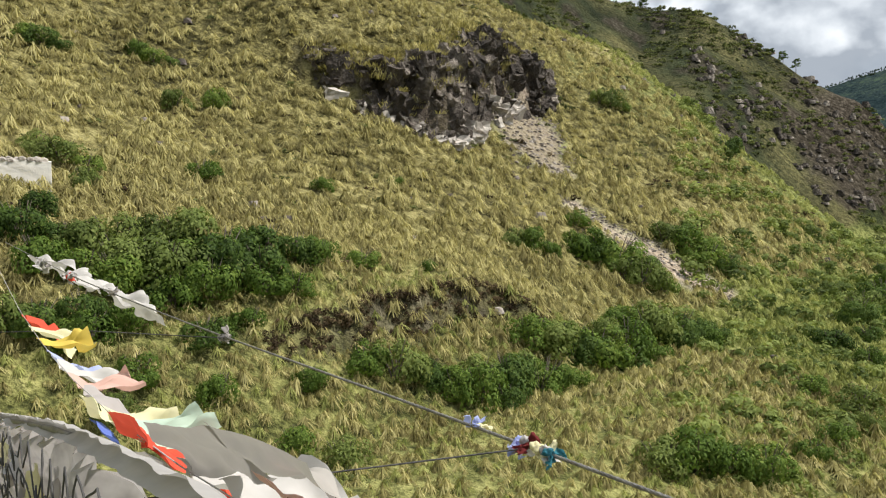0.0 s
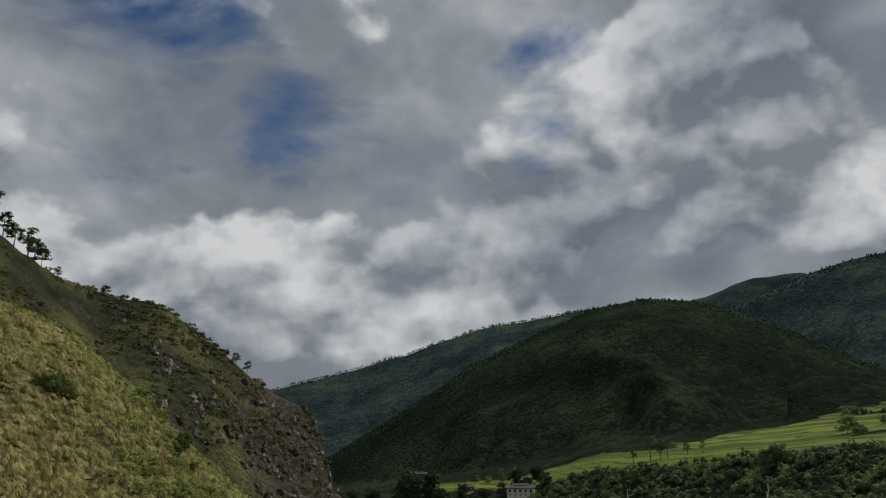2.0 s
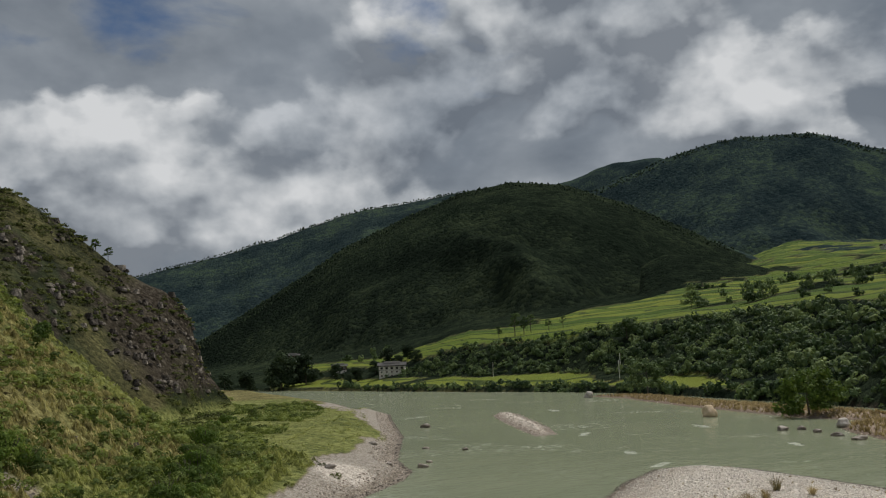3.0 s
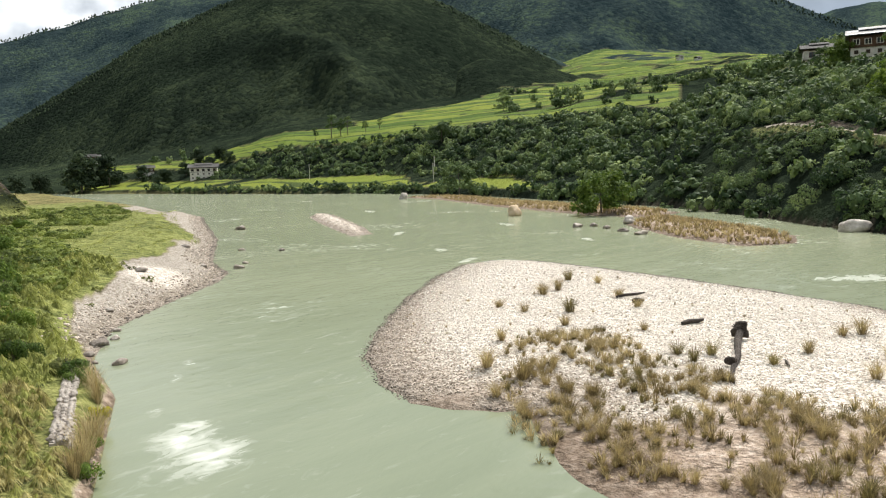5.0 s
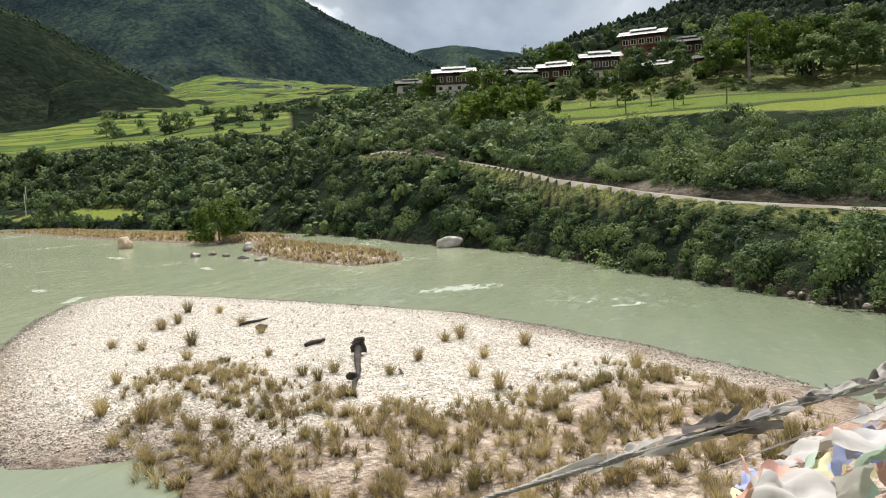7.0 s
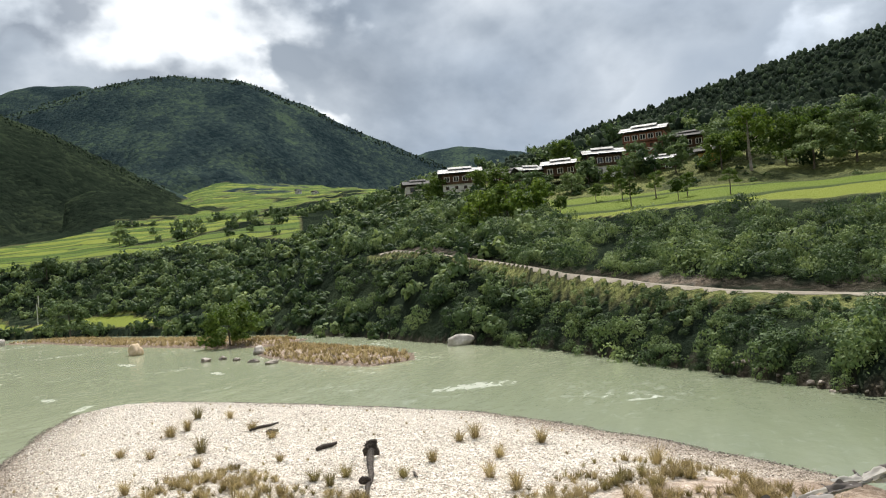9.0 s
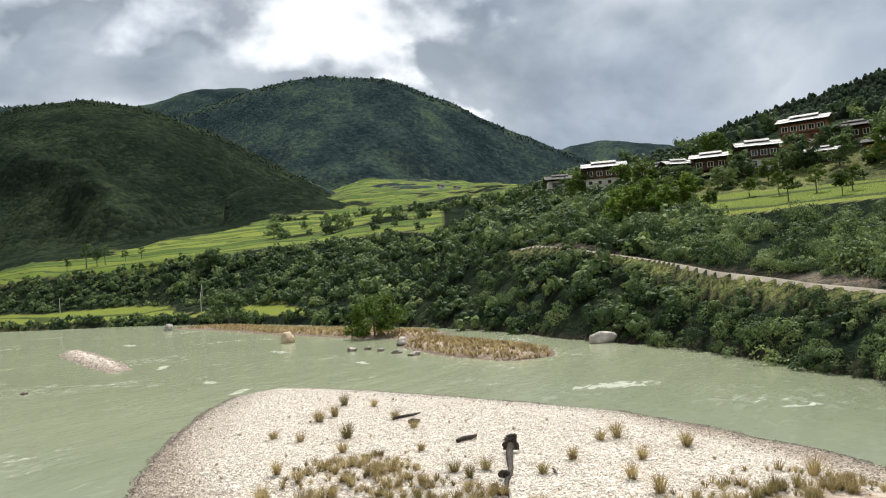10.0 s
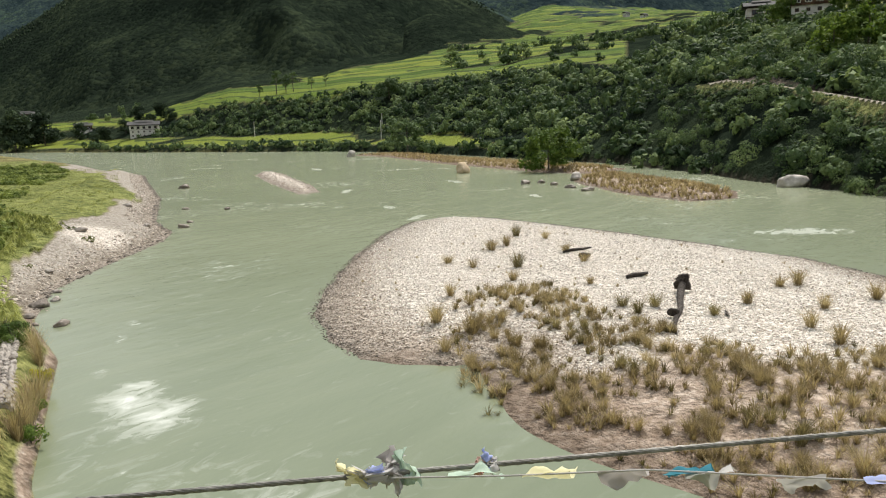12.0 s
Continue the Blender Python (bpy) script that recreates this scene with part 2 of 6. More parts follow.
def water_material():
    m, t, b = material("river_water", 0.2, 0.0, 0.3)
    p = place(t)
    flow = mapping(t, p, (0.5, 1.0, 1.0), rot=(0, 0, radians(-55)))
    streak = noise_tex(t, mapping(t, p, (0.16, 1.0, 1.0), rot=(0, 0, radians(-52))), 0.35, 5, 0.6, 0.6)
    silt = maths(t, "ADD", maths(t, "MULTIPLY", noise_tex(t, p, 0.03, 3), 0.45), maths(t, "MULTIPLY", streak, 0.55))
    c = ramp(t, silt, [(0.3, (0.215, 0.245, 0.162)), (0.5, (0.245, 0.275, 0.185)), (0.7, (0.285, 0.31, 0.212))])
    # the sky's reflection put into the colour: darker below the bars, lighter upstream
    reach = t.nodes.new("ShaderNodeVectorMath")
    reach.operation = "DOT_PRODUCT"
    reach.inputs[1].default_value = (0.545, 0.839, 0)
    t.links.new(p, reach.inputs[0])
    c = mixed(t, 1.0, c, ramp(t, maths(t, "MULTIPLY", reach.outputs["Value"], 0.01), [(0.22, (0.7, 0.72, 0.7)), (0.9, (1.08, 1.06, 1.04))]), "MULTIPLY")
    # white water where the river breaks over shallows
    s = t.nodes.new("ShaderNodeSeparateXYZ")
    t.links.new(p, s.inputs[0])
    fast = ramp(t, noise_tex(t, mapping(t, p, (1, 1, 1), (31, 7, 0)), 0.05, 2), [(0.5, (0, 0, 0)), (0.72, (0.4, 0.4, 0.4))])
    for x, y, rx, ry, turn in RAPIDS:
        co, si = math.cos(radians(turn)), math.sin(radians(turn))
        dx, dy = maths(t, "SUBTRACT", s.outputs[0], x), maths(t, "SUBTRACT", s.outputs[1], y)
        px = maths(t, "ADD", maths(t, "MULTIPLY", dx, co / rx), maths(t, "MULTIPLY", dy, si / rx))
        py = maths(t, "ADD", maths(t, "MULTIPLY", dx, -si / ry), maths(t, "MULTIPLY", dy, co / ry))
        d = maths(t, "ADD", maths(t, "MULTIPLY", px, px), maths(t, "MULTIPLY", py, py))
        fast = maths(t, "MAXIMUM", fast, maths(t, "MULTIPLY", maths(t, "SUBTRACT", 1.0, d, True), 1.0 if x < 18.5 else 0.85 if 80 < x < 83 else 0.5 if x < 30 else 0.8))
    crest = noise_tex(t, flow, 1.0, 8, 0.62, 0.9)
    foam = ramp(t, maths(t, "ADD", crest, maths(t, "MULTIPLY", fast, 0.3)), [(0.58, (0, 0, 0)), (0.71, (0.24, 0.24, 0.24)), (0.98, (0.8, 0.8, 0.8))])
    foam = maths(t, "MULTIPLY", foam, maths(t, "ADD", maths(t, "MULTIPLY", fast, 1.3), 0.25, True))
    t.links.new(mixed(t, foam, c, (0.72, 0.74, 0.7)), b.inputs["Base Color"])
    t.links.new(maths(t, "ADD", 0.18, maths(t, "MULTIPLY", foam, 0.6)), b.inputs["Roughness"])
    h = maths(t, "ADD", noise_tex(t, flow, 1.1, 4, 0.6, 0.3), maths(t, "MULTIPLY", noise_tex(t, flow, 0.25, 3), 1.5))
    bump(t, b, h, 0.22, 0.16)
    return m


MAT = {}
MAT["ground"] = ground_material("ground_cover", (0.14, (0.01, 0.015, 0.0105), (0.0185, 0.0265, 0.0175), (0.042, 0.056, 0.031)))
# the blue haze of distance is put into these wood tones
MAT["distant"] = ground_material("hazy_woods", (0.1, (0.014, 0.024, 0.027), (0.029, 0.044, 0.046), (0.062, 0.09, 0.06)))
MAT["water"] = water_material()
MAT["leaf"] = leafy("shrub_leaf", (0.03, 0.055, 0.013), (0.074, 0.125, 0.026), (0.15, 0.21, 0.05))
MAT["leaf_bright"] = leafy("young_leaf", (0.05, 0.09, 0.014), (0.105, 0.17, 0.03), (0.2, 0.27, 0.055))
MAT["leaf_dark"] = leafy("thicket_leaf", (0.035, 0.064, 0.03), (0.112, 0.168, 0.07), (0.27, 0.34, 0.145), through_light=0.28, patches=0.07, grain=0.2)
MAT["bank_leaf"] = leafy("bank_leaf", (0.05, 0.072, 0.02), (0.135, 0.18, 0.046), (0.28, 0.33, 0.1), patches=0.1, grain=0.25)
MAT["scrub"] = leafy("scrub_leaf", (0.045, 0.058, 0.02), (0.105, 0.125, 0.042), (0.19, 0.21, 0.075), patches=0.05)
MAT["pine"] = leafy("pine_needles", (0.022, 0.036, 0.022), (0.045, 0.068, 0.04), (0.085, 0.12, 0.062), 0.9, 0.2, 0.012)
MAT["straw"] = leafy("dry_grass", (0.18, 0.138, 0.078), (0.365, 0.29, 0.17), (0.56, 0.465, 0.3), 0.85, 0.4, 0.12)
MAT["herb"] = leafy("meadow_herbs", (0.115, 0.135, 0.037), (0.235, 0.262, 0.078), (0.4, 0.415, 0.15), 0.9, 0.4, 0.14)
MAT["heath"] = leafy("brown_heath", (0.03, 0.021, 0.012), (0.07, 0.05, 0.028), (0.15, 0.11, 0.06), 0.9, 0.25, 0.3)
MAT["olive_straw"] = leafy("olive_grass", (0.11, 0.092, 0.045), (0.23, 0.195, 0.1), (0.37, 0.315, 0.175), 0.85, 0.4, 0.12)
MAT["tuft"] = leafy("hill_grass", (0.2, 0.175, 0.072), (0.38, 0.345, 0.148), (0.57, 0.515, 0.25), 0.9, 0.4, 0.14)
MAT["bark"] = speckled("bark", (0.05, 0.04, 0.03), (0.12, 0.1, 0.08), (0.26, 0.23, 0.19), 6)
MAT["cobble"] = speckled("river_cobble", (0.34, 0.29, 0.24), (0.73, 0.665, 0.585), (0.92, 0.87, 0.8), 3, 0.85, 0.2, 0.75)
MAT["damp_cobble"] = speckled("damp_cobble", (0.2, 0.162, 0.128), (0.42, 0.35, 0.285), (0.66, 0.575, 0.49), 3, 0.8, 0.2, 0.65)
MAT["wet_cobble"] = speckled("wet_cobble", (0.055, 0.048, 0.04), (0.14, 0.115, 0.092), (0.27, 0.23, 0.19), 3, 0.5, 0.2, 0.5)
MAT["boulder"] = speckled("boulder", (0.2, 0.175, 0.15), (0.46, 0.42, 0.38), (0.68, 0.64, 0.6), 1.4)
MAT["tan_rock"] = speckled("tan_rock", (0.33, 0.24, 0.15), (0.56, 0.43, 0.29), (0.72, 0.6, 0.45), 1.4)
MAT["plaster"] = speckled("white_plaster", (0.5, 0.47, 0.42), (0.74, 0.71, 0.66), (0.82, 0.8, 0.76), 0.9, 0.9, 0.1)
MAT["timber"] = speckled("dark_timber", (0.035, 0.02, 0.014), (0.075, 0.042, 0.028), (0.15, 0.085, 0.05), 1.5)
MAT["red_timber"] = speckled("red_brown_timber", (0.09, 0.035, 0.022), (0.19, 0.075, 0.045), (0.3, 0.14, 0.085), 1.5)
MAT["ochre"] = speckled("ochre_paint", (0.4, 0.2, 0.05), (0.55, 0.29, 0.07), (0.65, 0.38, 0.12), 1.2)
MAT["tin"] = speckled("tin_roof", (0.035, 0.036, 0.038), (0.075, 0.077, 0.08), (0.2, 0.205, 0.21), 0.35, 0.6, 0.1, metal=0.2)
MAT["dark_roof"] = speckled("weathered_roof", (0.03, 0.03, 0.032), (0.07, 0.068, 0.066), (0.13, 0.125, 0.12), 0.9)
MAT["pane"] = material("window_glass", 0.15, 0.0, 0.6)[0]
MAT["pane"].node_tree.nodes["Principled BSDF"].inputs["Base Color"].default_value = (0.02, 0.025, 0.03, 1)
MAT["road"] = speckled("pale_track", (0.13, 0.11, 0.085), (0.23, 0.2, 0.155), (0.34, 0.305, 0.245), 0.9)
MAT["masonry"] = speckled("dry_stone", (0.09, 0.075, 0.065), (0.21, 0.18, 0.155), (0.4, 0.36, 0.32), 2.2, 0.9, 0.4, 0.4)
MAT["rock_face"] = speckled("cliff_rock", (0.016, 0.014, 0.012), (0.078, 0.064, 0.054), (0.4, 0.35, 0.3), 1.1, 0.9, 1.0, 0.2)
MAT["drift"] = speckled("driftwood", (0.02, 0.016, 0.013), (0.05, 0.04, 0.033), (0.16, 0.135, 0.115), 5.0, relief=0.8)
for name, tone in (("white", (0.52, 0.5, 0.485)), ("red", (0.6, 0.085, 0.05)), ("salmon", (0.66, 0.42, 0.36)), ("yellow", (0.62, 0.47, 0.1)), ("cream", (0.7, 0.66, 0.42)), ("green", (0.06, 0.3, 0.16)), ("pale_green", (0.46, 0.57, 0.47)),
                   ("blue", (0.12, 0.17, 0.5)), ("pale_blue", (0.42, 0.47, 0.74)), ("grey", (0.38, 0.35, 0.34)), ("sheet", (0.39, 0.37, 0.345)), ("rag", (0.13, 0.115, 0.11)), ("maroon", (0.16, 0.03, 0.03)), ("teal", (0.05, 0.2, 0.26))):
    MAT["cloth_" + name] = leafy("cloth_" + name, tuple(c * 0.75 for c in tone), tone, tuple(min(0.85, c * 1.15) for c in tone), 0.85, 0.3, 6.0, (1.0, 1.0, 1.0))
MAT["packed_cloth"] = leafy("packed_cloth", (0.16, 0.145, 0.145), (0.46, 0.43, 0.425), (0.72, 0.69, 0.68), 0.9, 0.45, 9.0, (1.0, 1.0, 1.0), 0.0)
MAT["steel"] = speckled("steel_rope", (0.08, 0.077, 0.068), (0.2, 0.193, 0.175), (0.36, 0.35, 0.32), 40, 0.6, 0.2, 0.0, 0.4)


# ---- mesh helpers ----
def flat_mesh(name, verts, faces, mats, smooth=False):
    """A mesh from arrays: faces all with the same number of corners."""
    me = bpy.data.meshes.new(name)
    verts, faces = np.asarray(verts, np.float32), np.asarray(faces, np.int32)
    n, k = faces.shape
    me.vertices.add(len(verts))
    me.vertices.foreach_set("co", np.ascontiguousarray(verts[:, :3]).ravel())
    me.loops.add(n * k)
    me.loops.foreach_set("vertex_index", faces.ravel())
    me.polygons.add(n)
    me.polygons.foreach_set("loop_start", np.arange(0, n * k, k, dtype=np.int32))
    me.polygons.foreach_set("use_smooth", np.full(n, smooth))
    me.update(calc_edges=True)
    if verts.shape[1] == 4:
        me.attributes.new("tone", "FLOAT", "POINT").data.foreach_set("value", np.ascontiguousarray(verts[:, 3]))
    for m in mats if isinstance(mats, (list, tuple)) else [mats]:
        me.materials.append(m)
    return me


def scattered(base_v, base_f, spots, sizes, turns, squash=None):
    """Copies of one small form at many spots, as arrays; the fourth column is a tone for each copy."""
    base_v, n, k = np.asarray(base_v, float), len(spots), len(base_v)
    c, s = np.cos(turns)[:, None], np.sin(turns)[:, None]
    sx = np.asarray(sizes)[:, None] if np.ndim(sizes) == 1 else np.asarray(sizes)[:, 0:1]
    sz = sx if squash is None else sx * np.asarray(squash)[:, None]
    x, y, z = base_v[None, :, 0] * sx, base_v[None, :, 1] * sx, base_v[None, :, 2] * sz
    v = np.stack([x * c - y * s, x * s + y * c, z], 2) + np.asarray(spots)[:, None, :]
    tone = np.repeat(hashed(np.arange(n), 3.0 + n, 5)[:, None, None] - 0.5, k, 1)
    v = np.concatenate([v, tone], 2)
    f = np.asarray(base_f)[None] + (np.arange(n) * k)[:, None, None]
    return v.reshape(-1, 4), f.reshape(-1, np.shape(base_f)[1])


def joined(pieces):
    vs, fs, n = [], [], 0
    for v, f in pieces:
        vs.append(v)
        fs.append(np.asarray(f) + n)
        n += len(v)
    return np.concatenate(vs), np.concatenate(fs)


# ---- the lie of the land ----
def hashed(ix, iy, seed):
    h = np.sin(ix * 127.1 + iy * 311.7 + seed * 74.7) * 43758.5453
    return h - np.floor(h)


def value_noise(x, y, seed=0):
    ix, iy = np.floor(x), np.floor(y)
    fx, fy = x - ix, y - iy
    fx, fy = fx * fx * (3 - 2 * fx), fy * fy * (3 - 2 * fy)
    a, b = hashed(ix, iy, seed), hashed(ix + 1, iy, seed)
    c, d = hashed(ix, iy + 1, seed), hashed(ix + 1, iy + 1, seed)
    return (a + (b - a) * fx) * (1 - fy) + (c + (d - c) * fx) * fy - 0.5


def fbm(x, y, octaves=4, seed=0):
    total, amp = 0.0, 1.0
    for i in range(octaves):
        total = total + amp * value_noise(x * 2 ** i, y * 2 ** i, seed + i)
        amp *= 0.5
    return total


def ease(x, lo, hi):
    k = np.clip((x - lo) / (hi - lo), 0, 1)
    return k * k * (3 - 2 * k)


def inside(x, y, outline):
    """Whether points lie in a closed outline, and how far they are from it (positive inside)."""
    hit, near = np.zeros(np.shape(x), bool), np.full(np.shape(x), 1e9)
    n = len(outline)
    for i in range(n):
        (x0, y0), (x1, y1) = outline[i], outline[(i + 1) % n]
        if y0 != y1:
            hit ^= ((y0 > y) != (y1 > y)) & (x < (x1 - x0) * (y - y0) / (y1 - y0) + x0)
        k = np.clip(((x - x0) * (x1 - x0) + (y - y0) * (y1 - y0)) / ((x1 - x0) ** 2 + (y1 - y0) ** 2), 0, 1)
        near = np.minimum(near, np.hypot(x - x0 - k * (x1 - x0), y - y0 - k * (y1 - y0)))
    return np.where(hit, near, -near)


# the hill side's shore, from under the bridge upstream; closed far to the west
WEST_LAND = [(-30, -90), (-6, -40), (3, 5), (11, 28), (19, 43), (22, 53), (28, 63), (37, 71), (48, 80), (53, 86), (58, 98), (80, 133),
             (108, 185), (121, 208), (132, 250), (155, 311), (190, 430), (245, 620), (330, 900), (300, 3000), (-4000, 3000), (-4000, -90)]
GRAVEL_BAR = [(23, 8), (23.5, 13), (25, 17), (28, 21), (31, 23.5), (29.5, 24.5), (28.5, 26.5), (28, 29), (30, 33.5), (33, 38.5), (38, 43),
              (43, 47), (48, 50.5), (56, 56), (65, 61.5), (72, 64.5), (77, 64), (79, 60), (78, 53), (76, 45), (72, 32), (67, 18), (61, 10),
              (55, 3), (50, -2), (46, -6), (38, -12), (28, -18), (18, -16), (17, -6), (20, 2)]
SMALL_BAR = [(94, 111), (105, 130), (117, 150), (130, 170), (142, 182), (137, 168), (122, 145), (109, 124), (99, 111)]
SPIT = [(148, 80), (150, 95), (158, 110), (180, 150), (214, 203), (225, 232), (232, 230), (226, 196), (196, 146), (176, 104), (164, 82)]
ISLET = [(109, 38), (104, 43), (111, 56), (124, 70), (134, 79), (142, 80), (146, 74), (134, 58), (120, 42)]

# the far side, as lines that climb from the shore: bearing, distance, height
BEARING = [15, 24, 30, 36, 42, 48, 54, 58, 62, 66, 70, 75, 82, 88, 93, 99, 110, 135, 170]
LINES = {
    "shore": ([1000, 715, 545, 450, 392, 330, 262, 232, 205, 178, 152, 133, 108, 90, 81, 70, 62, 58, 60], [0] * 19),
    "bank": ([1005, 720, 550, 455, 397, 335, 267, 237, 210, 183, 157, 137, 112, 94, 85, 74, 66, 62, 64], [2.2] * 19),
    "flat": ([1150, 850, 640, 540, 470, 385, 305, 268, 243, 222, 198, 164, 125, 106, 98, 93, 90, 95, 95], [7, 8, 9, 8, 8.5, 6.5, 5.5, 7, 13, 18, 19, 15, 10.4, 8.4, 7.3, 6.5, 5.5, 4, 4]),
    "road": ([1160, 856, 646, 546, 476, 391, 311, 273, 248, 227, 203, 169, 130, 111, 103, 98, 95, 100, 100], [7.2, 8.4, 9.5, 9, 9.5, 8, 7, 8, 13.5, 18, 19, 15, 10.4, 8.4, 7.3, 6.5, 5.5, 4, 4]),
    "rim": ([1250, 920, 720, 600, 540, 470, 430, 400, 340, 290, 262, 225, 185, 160, 150, 143, 140, 150, 150], [10, 17, 20, 31, 34, 35, 36, 36, 33, 32, 31, 28, 22.5, 21, 20.3, 19, 18, 17, 17]),
    "terrace": ([1400, 1050, 850, 740, 700, 650, 610, 570, 520, 400, 300, 262, 235, 225, 215, 205, 200, 200, 200], [16, 26, 29, 48, 51, 52, 58, 60, 55, 43, 38, 36, 32, 30, 29, 27, 27, 27, 27]),
    "foot": ([1600, 1300, 1000, 900, 860, 850, 900, 1000, 950, 700, 450, 380, 340, 320, 310, 300, 300, 300, 300], [30, 42, 45, 60, 65, 78, 90, 97, 99, 76, 58, 56, 58, 60, 56, 52, 50, 50, 50]),
    "upper": ([2000, 1700, 1300, 1100, 1000, 1200, 1900, 1950, 1950, 1900, 1400, 900, 520, 480, 460, 450, 450, 450, 450], [60, 70, 75, 85, 88, 112, 225, 268, 262, 238, 165, 104, 84, 88, 86, 80, 78, 78, 78]),
}
# mountains: distance of the crest, slope of the face, and the crest's rise over the eye by bearing
MOUNTAINS = [
    ("dark", 1650, 0.42, [12, 17.4, 22, 27.4, 31.4, 35.8, 39.4, 43, 47, 52, 57.2, 59, 66], [1.0, 2.7, 5.6, 9.0, 10.9, 12.7, 13.2, 12.9, 11.4, 8.8, 6.1, 4.8, 0.5]),
    ("west", 3200, 0.4, [4, 13, 17, 22.3, 26, 29, 34.6, 40, 46, 54], [5, 7.0, 8.3, 9.8, 10.9, 11.8, 12.6, 12.8, 12, 10]),
    ("flank", 1150, 0.42, [48, 50, 53.3, 56.65, 59.1, 61], [6.5, 7.4, 7.1, 5.95, 5.0, 3.5]),
    ("high", 2700, 0.6, [38, 43.5, 46, 49, 51.5, 55.6, 60, 64.4, 69, 73.4, 75, 80], [10, 11.5, 12.3, 13.4, 14.2, 14.8, 14.4, 12.7, 10.1, 8.0, 7.2, 4]),
    ("back", 3900, 0.4, [36, 43.5, 47, 50, 54, 60], [11, 13.1, 14, 14.1, 13, 10]),
    ("east", 1000, 0.34, [70, 74, 77.3, 81.3, 85.3, 89, 94.6, 100, 115, 150], [4.5, 6, 7.3, 8.3, 9.5, 10.2, 11.5, 12.4, 15, 16]),
    ("far", 4400, 0.4, [66, 72.9, 75.4, 79.3, 84], [7, 8.8, 9.0, 8.4, 7]),
]


def cliff_foot(v):
    return np.interp(v, [34, 38, 44, 48, 52.5, 57, 65, 73, 78], [64, 61, 51, 48, 49, 51, 54, 56, 57])


def hill_side(x, y):
    """The grass hill west of the river: a slope along the valley, a near spur and a longer one beyond it."""
    u, v = -0.839 * x + 0.545 * y, 0.545 * x + 0.839 * y
    shore = inside(x, y, WEST_LAND)
    w = fbm(x / 26, y / 26, 4, 3)
    z1 = 1.5 + 0.65 * np.maximum(0, u - 27 + 9 * fbm(x / 40, y / 40, 3, 8)) ** 1.0
    z1 = z1 + 2.2 * w * ease(u, 25, 60)
    edge = 105 + 5 * fbm(u / 17, u * 0, 3, 21)
    z1 = z1 - 0.5 * np.maximum(0, v - edge) * ease(u, 20, 34)
    # scarp where the foot of the slope has slipped
    cut = 1.4 * np.exp(-((v - 27) / 8.5) ** 4) * ease(u + 2.0 * fbm(v / 5, v * 0, 3, 33), 28.6, 29.3) * (1 - ease(u, 31, 40))
    z1 = z1 + cut
    # the rock face stands out of the slope
    foot = cliff_foot(v)
    tall = np.interp(v, [39, 43, 48, 62, 70, 76], [0, 3.2, 5.6, 6.2, 4.6, 0])
    z1 = z1 + tall * ease(u + 1.5 * fbm(v / 2.5, u / 9, 3, 61), foot, foot + 1.6) * (1 - ease(u, foot + 4, foot + 34))
    crest_az = [-60, -30, -13.6, -10, -6.2, -1.6, 1.6, 5.5, 8, 11.3, 15.0, 16.6, 17.6, 20]
    crest_r = [230, 245, 260, 260, 270, 280, 290, 285, 285, 285, 285, 285, 285, 285]
    crest_el = [28, 25, 20.4, 19.2, 16.5, 13.6, 12.7, 12.1, 10.3, 7.8, 5.6, 4.0, 0.5, -2.4]
    az, r = np.degrees(np.arctan2(x, y)), np.hypot(x, y)
    az = az + 0.35 * fbm(r / 12, az / 2, 2, 55) * ease(az, -4, 14)
    rc = np.interp(az, crest_az, crest_r)
    zc = 12 + rc * np.tan(np.radians(np.interp(az, crest_az, crest_el)))
    z2 = zc - 0.62 * np.maximum(0, rc - r) - 0.35 * np.maximum(0, r - rc)
    z2 = z2 + 3.0 * fbm(x / 22, y / 22, 4, 12) * ease(zc, 15, 40)
    z2 = np.where(az > 20.5, -9, z2)
    flat = np.clip(shore * np.where(v < 57, 1.1, 0.22), -2, 1.3) + 0.5 * np.clip(shore / 14, 0, 1) * (0.5 + w)
    z = np.maximum(np.maximum(z1, z2), 0) * ease(shore, 1, 14) + flat
    return np.where(shore > -8, z, -2.0), shore, u, v


def far_side(x, y):
    az, r = np.degrees(np.arctan2(x, y)), np.hypot(x, y)
    z = np.full(np.shape(x), -2.0)
    names = list(LINES)
    rr = [np.interp(az, BEARING, LINES[n][0]) for n in names]
    zz = [np.interp(az, BEARING, LINES[n][1]) for n in names]
    wob = 1 + 0.02 * fbm(az / 3, az * 0, 3, 70)
    for i in range(len(names) - 1):
        k = np.clip((r - rr[i] * wob) / ((rr[i + 1] - rr[i]) * wob), 0, 1)
        z = np.where(r >= rr[i] * wob, zz[i] + (zz[i + 1] - zz[i]) * k, z)
    rough = fbm(x / 30, y / 30, 4, 17) * np.clip((r - rr[1]) / 300, 0.0, 3.0) * 2
    z = np.where(r > rr[1] * wob, z + rough, z)
    mount = np.zeros(np.shape(x), bool)
    for name, rc, slope, b, el in MOUNTAINS:
        zc = 12 + rc * np.tan(np.radians(np.interp(az, b, el, left=-3, right=-3)))
        zc = zc + rc * 0.004 * fbm(az * rc / 9000, az * 0, 4, rc % 91)
        # spurs and ravines break up the face
        rav = np.abs(fbm(x / (rc * 0.17), y / (rc * 0.17), 5, rc % 53)) * 0.24
        d = np.maximum(0, rc - r)
        zm = zc - d * (slope + rav * ease(d, 0, 300)) - 0.45 * np.maximum(0, r - rc)
        mount |= (r > rr[4]) & (zm > z)
        z = np.where(r > rr[4], np.maximum(z, zm), z)
    return z, az, r, rr, mount


